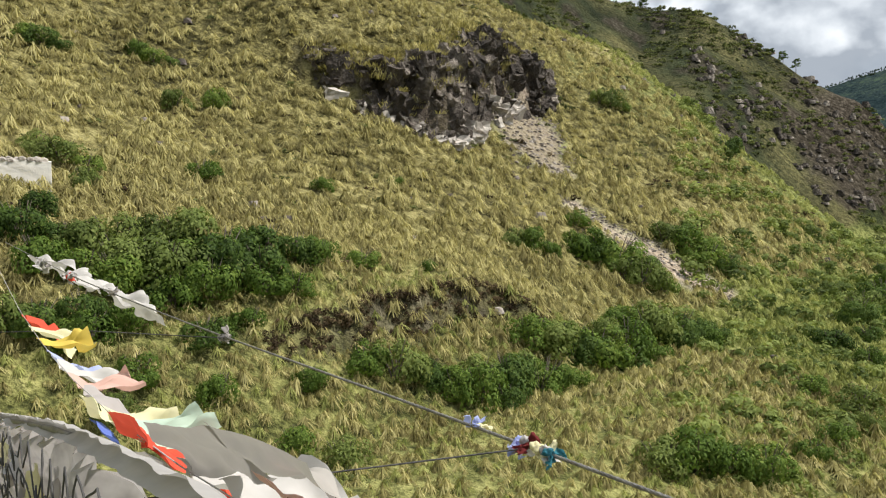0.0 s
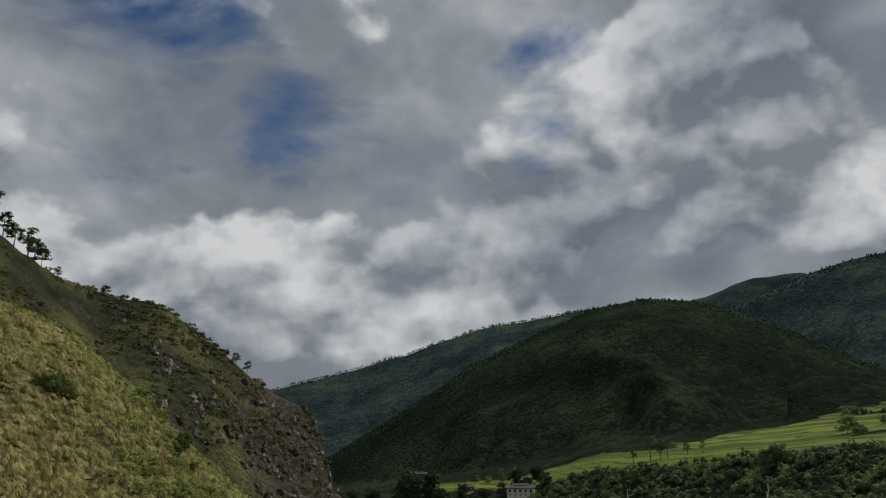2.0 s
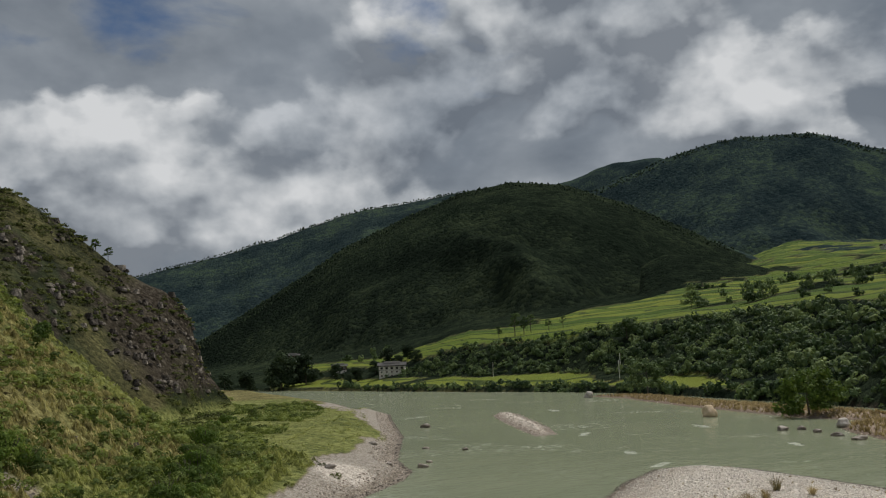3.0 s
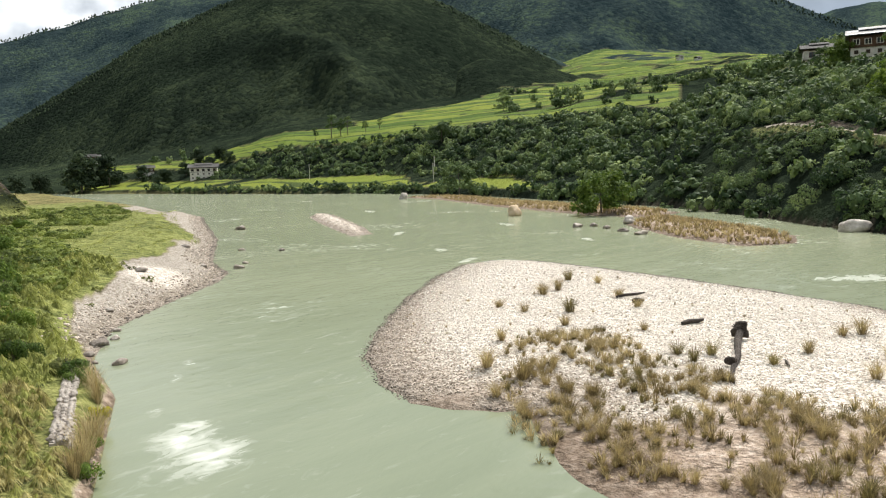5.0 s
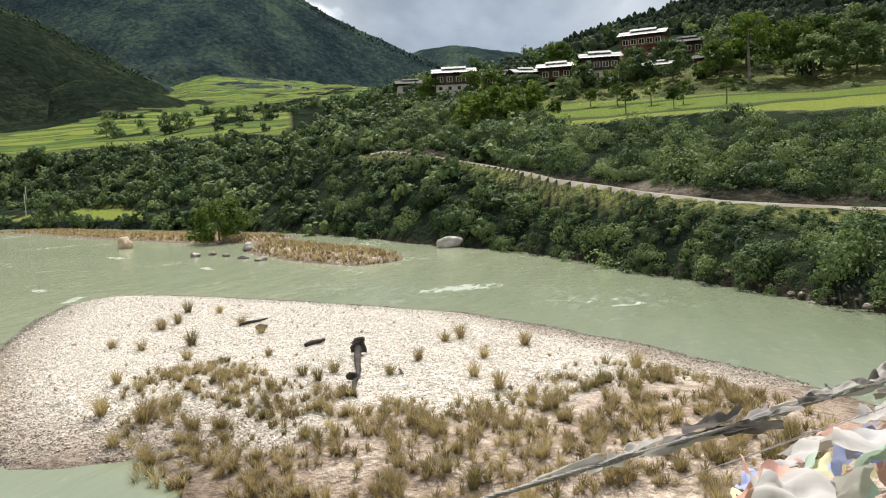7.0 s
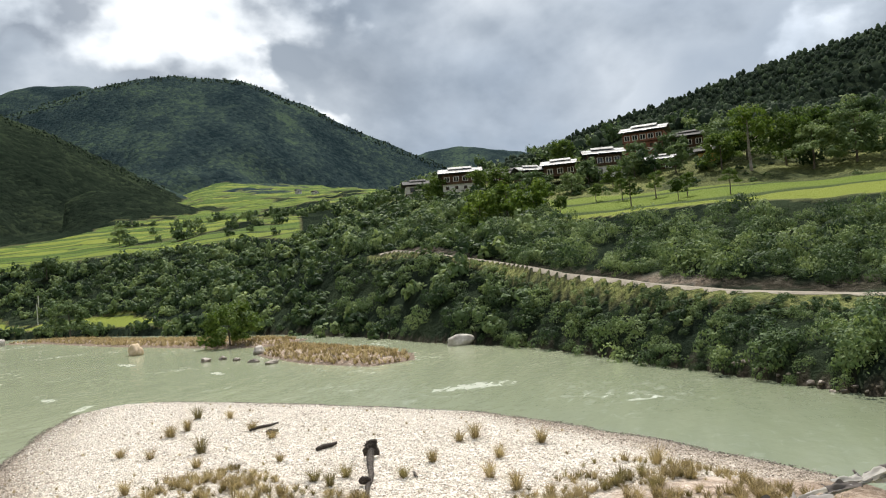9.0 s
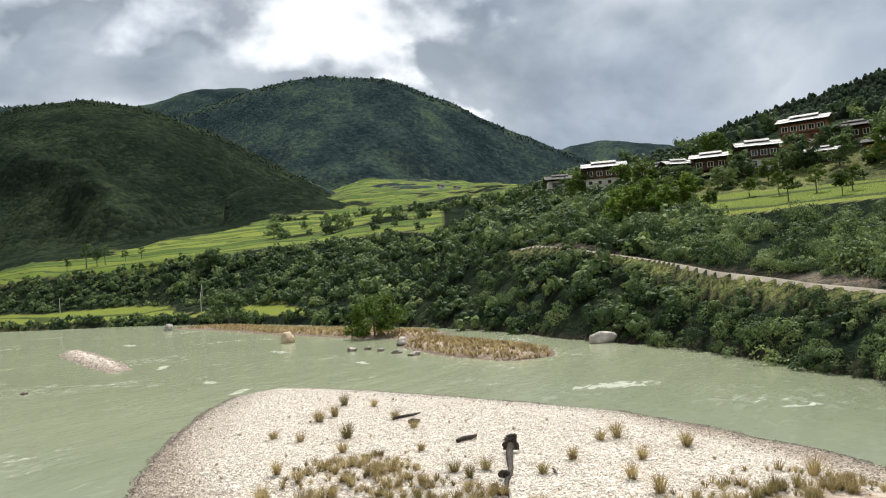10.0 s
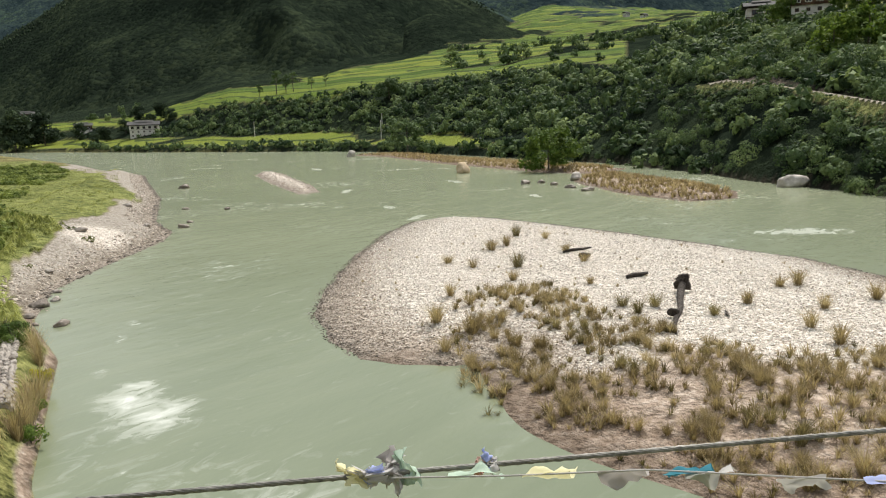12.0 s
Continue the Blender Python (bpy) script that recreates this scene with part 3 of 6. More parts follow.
def ground_z(x, y):
    x, y = np.asarray(x, float), np.asarray(y, float)
    zl, shore, u, v = hill_side(x, y)
    zr, az, r, rr, mount = far_side(x, y)
    z = np.maximum(np.where(az < 24, zl, np.where(shore > -8, zl, -2.0)), np.where((az > 10) & (shore < 0), zr, np.where(r > 900, zr, -2.0)))
    for outline, top, run in ((GRAVEL_BAR, 1.1, 9.0), (SMALL_BAR, 0.75, 2.5), (SPIT, 0.8, 6.0), (ISLET, 0.9, 5.0)):
        d = inside(x, y, outline) + 0.6 * fbm(x / 3, y / 3, 2, 5)
        z = np.maximum(z, np.clip(d * 0.12, -2, 0.3) + (top - 0.3) * ease(d, 2, run))
    return z


def patch(x, y, cx, cy, rx, ry, turn=0.0, seed=1, ragged=0.5):
    c, s = math.cos(turn), math.sin(turn)
    px, py = (x - cx) * c + (y - cy) * s, -(x - cx) * s + (y - cy) * c
    return ease(1 - np.hypot(px / rx, py / ry) + ragged * fbm(x / 5, y / 5, 3, seed), 0.0, 0.25)


def sandy(x, y):
    """How far the bar is sand, towards the bridge."""
    return ease(-(x - 32) * 0.62 - (y - 21) * 0.25 + 3 * fbm(x / 5, y / 5, 3, 77) + 9 * ease(-(y - 8), 0, 14) * 0.3, 0.0, 2.0)


def build_ground():
    """One sheet from under the bridge to the horizon, finer where the land is looked at."""
    az = np.concatenate([np.arange(-75, 125, 0.3), np.arange(125, 285, 4.0)])
    r = np.concatenate([[0.05, 1.0, 2.0], np.geomspace(3, 140, 155), np.geomspace(142, 1000, 165), np.geomspace(1008, 2000, 90), np.geomspace(2030, 4700, 48)])
    A, Rr = np.meshgrid(np.radians(az), r)
    x, y = Rr * np.sin(A), Rr * np.cos(A)
    z = ground_z(x, y)
    n, m = len(r), len(az)
    idx = np.arange(n * m).reshape(n, m)
    nxt = np.roll(idx, -1, 1)
    quads = np.stack([idx[:-1], idx[1:], nxt[1:], nxt[:-1]], 2).reshape(-1, 4)
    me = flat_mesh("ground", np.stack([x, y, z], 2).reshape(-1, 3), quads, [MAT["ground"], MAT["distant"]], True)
    # faces beyond the nearer mountains take the haze-tinted woods
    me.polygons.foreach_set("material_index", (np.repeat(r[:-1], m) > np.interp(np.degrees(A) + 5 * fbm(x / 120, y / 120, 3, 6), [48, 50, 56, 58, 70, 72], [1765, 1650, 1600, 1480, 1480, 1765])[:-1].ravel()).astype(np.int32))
    zl, shore, u, v = hill_side(x, y)
    zr, azd, rad, rr, mount = far_side(x, y)
    west = (shore > 0) & (azd < 24) & (rad < 420) | (shore > 0) & (rad < 330)
    jit = fbm(x / 14, y / 14, 3, 91)
    wide = fbm(x / 70, y / 70, 3, 93)
    far = ~west
    field = far & (rad > rr[4] + np.where(azd < 60, -10, 2) + 16 * wide) & (rad < np.where((azd > 41 + 6 * wide) & (azd < 64), rr[6] - 10, rr[5] - 6)) & ((azd > 24) & (azd < 63.5) | (azd > 81) & (azd < 130))
    low = far & (rad > rr[1] + 6) & (rad < rr[2] + 30 * wide - 10) & (azd > 22) & (azd < 57.5)
    upland = far & ~mount & (rad > rr[6] - 20) & (rad < rr[7] + 20) & (azd > 50) & (azd < 70.5)
    field = np.where(field & ~mount | low | upland, 1.0, 0.0)
    # tree belts break up the fields
    field = field * (1 - ease(fbm(x / 60, y / 60, 3, 41), 0.36, 0.42) * (rad > 260))
    field = field * (1 - ease(fbm(x / 90, y / 90, 3, 47), 0.17, 0.23) * (rad > 900))
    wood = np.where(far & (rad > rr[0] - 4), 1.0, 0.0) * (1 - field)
    wood = np.maximum(wood, np.where(west, ease(z, 2.6, 6) * ease(rad + 40 * jit + 3 * np.maximum(0, v - 112) * (u > 25), 135, 185) * np.clip(0.78 + 0.6 * jit, 0.45, 0.95), 0.0))
    wood = np.where(west & (rad > 235) & (z > 5), np.maximum(wood, 0.5), wood)
    wood = np.where(far & (azd > 68) & (rad > rr[2] - 4) & (rad < rr[2] + 1), 0.3, wood)
    yard = far & ~mount & (azd > 69) & (rad > rr[4]) & (rad < rr[6] - 20)
    wood = np.where(yard, np.clip(0.5 + 0.9 * jit, 0.1, 0.85) * (1 - field), wood)
    tall = np.interp(v, [39, 43, 48, 62, 70, 76], [0, 3.2, 5.6, 6.2, 4.6, 0]) / 8
    foot = cliff_foot(v)
    rock = np.where(west & (rad < 140), ease(u, foot - 0.6, foot + 0.4) * (1 - ease(u + 4 * jit, foot + 2.5, foot + 5)) * np.clip(tall * 2, 0, 1), 0.0)
    rock = np.maximum(rock, np.where(west & (rad > 230) & (azd > 7) & (z > 9), ease(azd + 6 * jit, 9, 13) * 0.85, 0.0))
    rock = np.maximum(rock, np.where(west & (rad > 160) & (z > 9), ease(jit, 0.28, 0.36) * 0.7, 0.0))
    bare = np.maximum(0.5 * patch(x, y, -8, 79, 4.2, 9, 0.1, 3), 0.85 * patch(x, y, 2.6, 66.3, 1.7, 7.5, -1.72, 5, 0.6))
    rock = np.maximum(rock, np.where(west, 0.75 * np.exp(-((v - 27) / 8.5) ** 4) * ease(u + 2.0 * fbm(v / 5, v * 0, 3, 33), 28.0, 28.5) * (1 - ease(u + 2.0 * fbm(v / 5, v * 0, 3, 33), 29.6, 30.2)), 0.0))
    beach = (shore > -6) & (shore < np.interp(v, [58, 64, 80, 95, 115, 140, 180, 230, 300, 345], [0.8, 3, 6, 8, 8, 5, 6, 12, 14, 3]) + 4 * jit) & (v > 58) & (v < 345)
    rock = np.maximum(rock, 0.55 * patch(x, y, -8, 79, 4.2, 9, 0.1, 3) * west)
    bare = np.maximum(bare * west, np.where(beach, 0.5, 0.0))
    rock = np.maximum(rock, np.where(beach, 0.85, 0.0))
    bare = np.maximum(bare, np.where(((shore > -6) & (shore < 0.5) | (z < 0.2)) & ~(far & (azd > 15)), 1.0, 0.0))
    rock = np.maximum(rock, np.where(far & (azd > 60) & (z < 0.7), 0.8, 0.0))
    bare = np.maximum(bare, 0.95 * patch(x, y, 41, 81, 3.4, 6, -0.6, 7, 0.4))
    cutting = far & (azd > 69) & (rad > rr[3] - 0.5) & (rad < rr[3] + 4)
    bare = np.where(cutting, np.clip(0.05 + 1.3 * jit, 0, 0.35), bare)
    rock = np.where(cutting, 0.6, rock)
    for o in (GRAVEL_BAR, SMALL_BAR, SPIT, ISLET):
        d = inside(x, y, o)
        on = d > -1.5
        bare, field, wood = np.where(on, 1.0, bare), np.where(on, 0, field), np.where(on, 0, wood)
    col = np.stack([field, rock, bare, wood], 2).reshape(-1, 4).astype(np.float32)
    att = me.attributes.new("cover", "FLOAT_COLOR", "POINT")
    att.data.foreach_set("color", col.ravel())
    verge = far & (azd > 68) & (rad > rr[2] - 4) & (rad < rr[2] + 1) | yard
    lush = np.where(verge, 0.9, 0.0)
    lush = np.where(west, (1 - ease(u + 10 * jit, 26, 40)) * (0.6 + 0.4 * ease(v + 8 * jit, 34, 60)) + ease(v, 70, 110) * (shore < 60), lush)
    lush = np.where(beach, 0.0, lush)
    lush = np.where(west & ~beach & (bare > 0.04) | cutting | (np.maximum(inside(x, y, SPIT), inside(x, y, ISLET)) > -1.5), 1.0, lush)
    lush = np.where(inside(x, y, GRAVEL_BAR) > -1.5, sandy(x, y), lush)
    me.attributes.new("lush", "FLOAT", "POINT").data.foreach_set("value", np.clip(lush, 0, 1).ravel().astype(np.float32))
    return tagged(new("ground", me), "grassy hillside, gravel banks, rice terraces and wooded mountains round a river valley", "ground", kind="structure")


build_ground()


def build_water():
    az = np.radians(np.arange(0, 360, 2.0))
    r = np.concatenate([[0.02, 1.5], np.geomspace(4, 1300, 60)])
    A, Rr = np.meshgrid(az, r)
    v = np.stack([Rr * np.sin(A), Rr * np.cos(A), np.zeros_like(A)], 2).reshape(-1, 3)
    idx = np.arange(len(v)).reshape(A.shape)
    nxt = np.roll(idx, -1, 1)
    q = np.stack([idx[:-1], idx[1:], nxt[1:], nxt[:-1]], 2).reshape(-1, 4)
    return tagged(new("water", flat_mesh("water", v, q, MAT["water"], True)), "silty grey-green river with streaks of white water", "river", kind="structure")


build_water()
RNG = np.random.default_rng(7)


# ---- plants ----
def leaf_crown(seed, leaves, size=0.17, lumps=9, flat=0.8, stalk=0.25):
    """A crown of single leaves in uneven clumps, about one metre in radius, as arrays of quads."""
    g = np.random.default_rng(seed)
    c = g.normal(size=(lumps, 3)) * (0.42, 0.42, 0.3)
    c[:, 2] = np.abs(c[:, 2]) * 1.2 + stalk
    rad = g.uniform(0.28, 0.52, lumps)
    k = g.integers(0, lumps, leaves)
    d = g.normal(size=(leaves, 3))
    d /= np.linalg.norm(d, axis=1)[:, None]
    p = c[k] + d * (rad[k] * g.uniform(0.55, 1.08, leaves))[:, None] * (1, 1, flat)
    p[:, 2] = np.abs(p[:, 2])
    n = d + g.normal(size=(leaves, 3)) * 0.38 + (0, 0, 0.4)
    n /= np.linalg.norm(n, axis=1)[:, None]
    a = np.cross(n, g.normal(size=(leaves, 3)))
    a /= np.linalg.norm(a, axis=1)[:, None]
    b = np.cross(n, a)
    s = (size * g.uniform(0.6, 1.3, leaves))[:, None]
    quad = np.stack([p - a * s, p - b * s * 0.55 - n * s * 0.15, p + a * s, p + b * s * 0.55 - n * s * 0.15], 1)
    return quad.reshape(-1, 3), np.arange(leaves * 4).reshape(-1, 4)


def domed_crown(seed, leaves, size=0.1, lumps=12, tall=1.0):
    """A thick crown of leafy heads set over a dome, with gaps between the heads; about one metre in radius."""
    g = np.random.default_rng(seed)
    d = g.normal(size=(lumps, 3))
    d[:, 2] = np.abs(d[:, 2]) * 0.9 + 0.05
    d /= np.linalg.norm(d, axis=1)[:, None]
    c = d * g.uniform(0.42, 0.78, (lumps, 1)) * (1, 1, tall)
    rad = g.uniform(0.2, 0.42, lumps)
    k = g.choice(lumps, leaves, p=rad ** 2 / np.sum(rad ** 2))
    o = g.normal(size=(leaves, 3)) + d[k] * 0.7 + (0, 0, 0.35)
    o /= np.linalg.norm(o, axis=1)[:, None]
    p = c[k] + o * (rad[k] * g.uniform(0.8, 1.06, leaves))[:, None]
    p[:, 2] = np.maximum(p[:, 2], 0.02)
    n = o + g.normal(size=(leaves, 3)) * 0.16
    n /= np.linalg.norm(n, axis=1)[:, None]
    a = np.cross(n, g.normal(size=(leaves, 3)))
    a /= np.linalg.norm(a, axis=1)[:, None]
    b = np.cross(n, a)
    s = (size * g.uniform(0.6, 1.35, leaves))[:, None]
    quad = np.stack([p - a * s, p - b * s * 0.6 - n * s * 0.12, p + a * s, p + b * s * 0.6 - n * s * 0.12], 1)
    return quad.reshape(-1, 3), np.arange(leaves * 4).reshape(-1, 4)


def grass_lump(seed, blades, reach=0.4):
    """A low lump of thin drooping blades that lean out from its middle, one quad a blade."""
    g = np.random.default_rng(seed)
    a, k = g.uniform(0, 6.283, blades), np.sqrt(g.uniform(0, 1, blades))
    out, side = np.stack([np.cos(a), np.sin(a), 0 * a], 1), np.stack([-np.sin(a), np.cos(a), 0 * a], 1)
    base = out * k[:, None] * reach - np.array([0, 0, 0.1])
    tip = base + (out + side * g.normal(size=(blades, 1)) * 0.6) * g.uniform(0.1, 0.32, (blades, 1)) + np.array([0, 0, 1.0]) * (0.1 + g.uniform(0.15, 0.42, (blades, 1)) * (1.2 - 0.8 * k[:, None]))
    w = side * 0.024
    return np.stack([base - w, base + w, tip + w * 0.4, tip - w * 0.4], 1).reshape(-1, 3), np.arange(blades * 4).reshape(-1, 4)


def thatch_mound(seed, blades, reach=0.5):
    """A rounded tussock: fine drooping blades laid like thatch from its crown to the ground."""
    g = np.random.default_rng(seed)
    a = np.arange(blades) * 2.4 + g.uniform(-0.4, 0.4, blades)
    out, side = np.stack([np.cos(a), np.sin(a), 0 * a], 1), np.stack([-np.sin(a), np.cos(a), 0 * a], 1)
    k = g.uniform(0.0, 0.55, (blades, 1))
    up = np.array([0, 0, 1.0])
    top = out * k * reach + up * (0.5 - 0.35 * k) * g.uniform(0.75, 1.2, (blades, 1))
    tip = out * reach * (k + g.uniform(0.45, 0.7, (blades, 1))) + side * g.normal(size=(blades, 1)) * 0.1 + up * g.uniform(-0.1, 0.12, (blades, 1))
    w = side * g.uniform(0.016, 0.034, (blades, 1))
    return np.stack([top - w, top + w, tip + w * 0.35, tip - w * 0.35], 1).reshape(-1, 3), np.arange(blades * 4).reshape(-1, 4)


def blade_tuft(seed, blades, lean=0.5, width=0.035, high=1.0):
    """A tuft of grass blades of unit height, as arrays of quads."""
    g = np.random.default_rng(seed)
    out = []
    for _ in range(blades):
        a, l, h = g.uniform(0, 6.283), g.uniform(0.1, lean), high * g.uniform(0.55, 1.1)
        d, s = np.array([math.cos(a), math.sin(a), 0]), np.array([-math.sin(a), math.cos(a), 0])
        base = d * g.uniform(0, 0.22)
        mid, tip = base + d * l * 0.4 + (0, 0, h * 0.6), base + d * l * 1.1 + (0, 0, h)
        out += [base - s * width, base + s * width, mid + s * width * 0.8, mid - s * width * 0.8]
        out += [mid - s * width * 0.8, mid + s * width * 0.8, tip + s * width * 0.2, tip - s * width * 0.2]
    return np.array(out), np.arange(len(out)).reshape(-1, 4)


def limb(points, radii, sides=6):
    """A tapered bent stem through points, as arrays of quads."""
    v, f = [], []
    for i, (p, rad) in enumerate(zip(points, radii)):
        for j in range(sides):
            a = 6.28319 * j / sides
            v.append((p[0] + rad * math.cos(a), p[1] + rad * math.sin(a), p[2]))
        if i:
            for j in range(sides):
                k = (j + 1) % sides
                f.append(((i - 1) * sides + j, (i - 1) * sides + k, i * sides + k, i * sides + j))
    return np.array(v, float), np.array(f)


def spread(n, x0, x1, y0, y1, keep):
    """n spots drawn evenly over a rectangle of the plan, where keep(x, y) allows."""
    xs, ys = np.zeros(0), np.zeros(0)
    for _ in range(40):
        x, y = RNG.uniform(x0, x1, n), RNG.uniform(y0, y1, n)
        ok = keep(x, y)
        xs, ys = np.concatenate([xs, x[ok]]), np.concatenate([ys, y[ok]])
        if len(xs) >= n:
            break
    return xs[:n], ys[:n]


def spread_polar(n, a0, a1, r0, r1, keep):
    az, r = RNG.uniform(radians(a0), radians(a1), n * 4), np.sqrt(RNG.uniform(r0 * r0, r1 * r1, n * 4))
    x, y = r * np.sin(az), r * np.cos(az)
    ok = keep(x, y)
    return x[ok][:n], y[ok][:n]


def stuff(name, pieces, mats, label, category):
    v, f = joined(pieces)
    return tagged(new(name, flat_mesh(name, v, f, mats)), label, category, kind="stuff")


# shrubs of the hillside: stems and a crown each
def shrub_meshes():
    out = []
    for i in range(6):
        v, f = domed_crown(100 + i, 1900, 0.052, 16 + 2 * i, 0.85)
        stems = []
        g = np.random.default_rng(i)
        for _ in range(6):
            a, l = g.uniform(0, 6.28), g.uniform(0.3, 0.6)
            stems.append(limb([(0, 0, -0.1), (math.cos(a) * l * 0.4, math.sin(a) * l * 0.4, 0.35), (math.cos(a) * l, math.sin(a) * l, 0.8)], [0.035, 0.025, 0.008], 5))
        out.append((v, f, *joined(stems)))
    return out


SHRUBS = shrub_meshes()
SHRUB_DATA = {}


def shrub(x, y, wide, kind="leaf", form=0, high=1.0, label="", category="shrub", group="shrubs on the grassy hillside"):
    key = (form, kind)
    if key not in SHRUB_DATA:
        v, f, sv, sf = SHRUBS[form]
        SHRUB_DATA[key] = (flat_mesh("crown", v, f, MAT[kind]), flat_mesh("stem", sv, sf, MAT["bark"]))
    root = tagged(new("shrub"), label or "leafy green shrub on the hillside", category, group)
    root.matrix_basis = pose(x, y, float(ground_z(x, y)) - 0.05, 0, 0, (x * 37 + y * 91) % 360) @ Matrix.Diagonal((wide, wide, wide * high, 1))
    for data, n in zip(SHRUB_DATA[key], ("crown", "stem")):
        new(n, data).parent = root
    return root


BANK_SHRUBS = [(-16, 29, 1.3), (-18, 30, 1.4), (-15, 31, 1.0), (-9, 25.5, 1.0), (-20, 27, 1.3), (-17, 26, 1.2), (-12, 30, 0.9), (30, 92, 2.2), (27, 85, 2.2), (33, 104, 2.4), (38, 122, 2.6), (46, 142, 2.8), (23, 72, 1.6), (25, 78, 1.8), (20.5, 61, 1.2), (18.8, 57.5, 1.2), (17.5, 51, 1.0), (55, 168, 2.6), (66, 190, 2.6), (78, 205, 2.4), (29, 97, 1.8), (35, 112, 1.8)]


def hill_shrubs():
    clumps = [(-21.1, 25.8, 1.5), (-19.3, 26.3, 1.4), (-18.5, 28, 1.1), (-16.8, 24.2, 1.1), (5, 52.5, 1.6), (5.4, 69.7, 2.3), (-0.1, 61.2, 2.6), (1.8, 60.3, 2.0), (-1.8, 60.6, 1.8), (-5.8, 55.3, 1.6), (-9.8, 41.4, 0.7), (1.9, 49.1, 2.3), (3.6, 51, 2.0), (-1.0, 43.4, 2.0), (0.6, 46, 2.0), (-3.0, 42.2, 2.0),
              (-4.9, 36.8, 1.8), (-5.9, 34.5, 1.5), (-3.4, 38.6, 1.6), (-9.4, 33.2, 1.6), (-8.2, 34.2, 1.2), (-11.2, 26.4, 1.0), (-14.3, 26.9, 1.0), (-18.9, 30.9, 2.3), (-17.6, 33.4, 2.2), (-15.4, 33.4, 1.6),
              (-20.1, 29.5, 1.7), (-19.4, 33.6, 2.2), (-16.6, 36, 1.9), (-14.3, 36.9, 1.3), (-12.6, 38.7, 1.1), (-21.6, 31.6, 2.0), (-25.1, 30.1, 1.6), (-24.4, 30.6, 0.9), (-23.2, 28.6, 1.4), (-30.6, 39.9, 1.6), (-41.1, 51.9, 1.6),
              (-29.9, 56.5, 1.4), (-24.4, 44.4, 1.4), (-31.6, 53.7, 1.4), (13.1, 54.1, 1.7), (2.7, 29.4, 1.6), (5.3, 30.4, 1.3), (11.3, 41.1, 1.5), (17.6, 64.7, 2.0), (9.3, 42.4, 1.2), (7.2, 68.7, 1.9), (-0.8, 96.9, 1.8),
              (14.0, 108.8, 2.4), (-3.2, 64.4, 1.2), (-36.2, 58.4, 1.5), (-28.2, 38.6, 1.1), (-26.5, 33, 1.2), (-18.8, 49.6, 1.0), (-15.4, 55.2, 0.8), (19.5, 70, 2.1), (22, 74, 2.2), (24, 77, 2.3), (21, 68, 1.6), (26, 83, 2.2),
              (17, 60, 1.3), (19.5, 62.5, 1.4), (14.8, 52, 1.1), (17.2, 54, 1.6), (16.5, 50.5, 1.2), (9, 36, 1.0), (7.5, 33.5, 0.9), (11, 38.5, 0.9)] + BANK_SHRUBS
    clumps += [(x + w * dx, y + w * dy, w * k) for x, y, w in clumps if w > 1.4 and x < 8 for dx, dy, k in ((0.75, 0.35, 0.72), (-0.7, -0.3, 0.8))]
    for i, (x, y, w) in enumerate(clumps):
        kind = ("leaf", "leaf_bright", "leaf_bright", "bank_leaf")[i % 4]
        shrub(x, y, w, kind, i % 6, 1.05 + 0.4 * ((i * 7) % 5) / 5,
              "bright green leafy shrub on the grassy slope" if kind == "leaf_bright" else "olive green leafy shrub on the grassy slope" if kind == "bank_leaf" else "dark green leafy shrub on the grassy slope")


hill_shrubs()


def west_land(x, y):
    return inside(x, y, WEST_LAND)


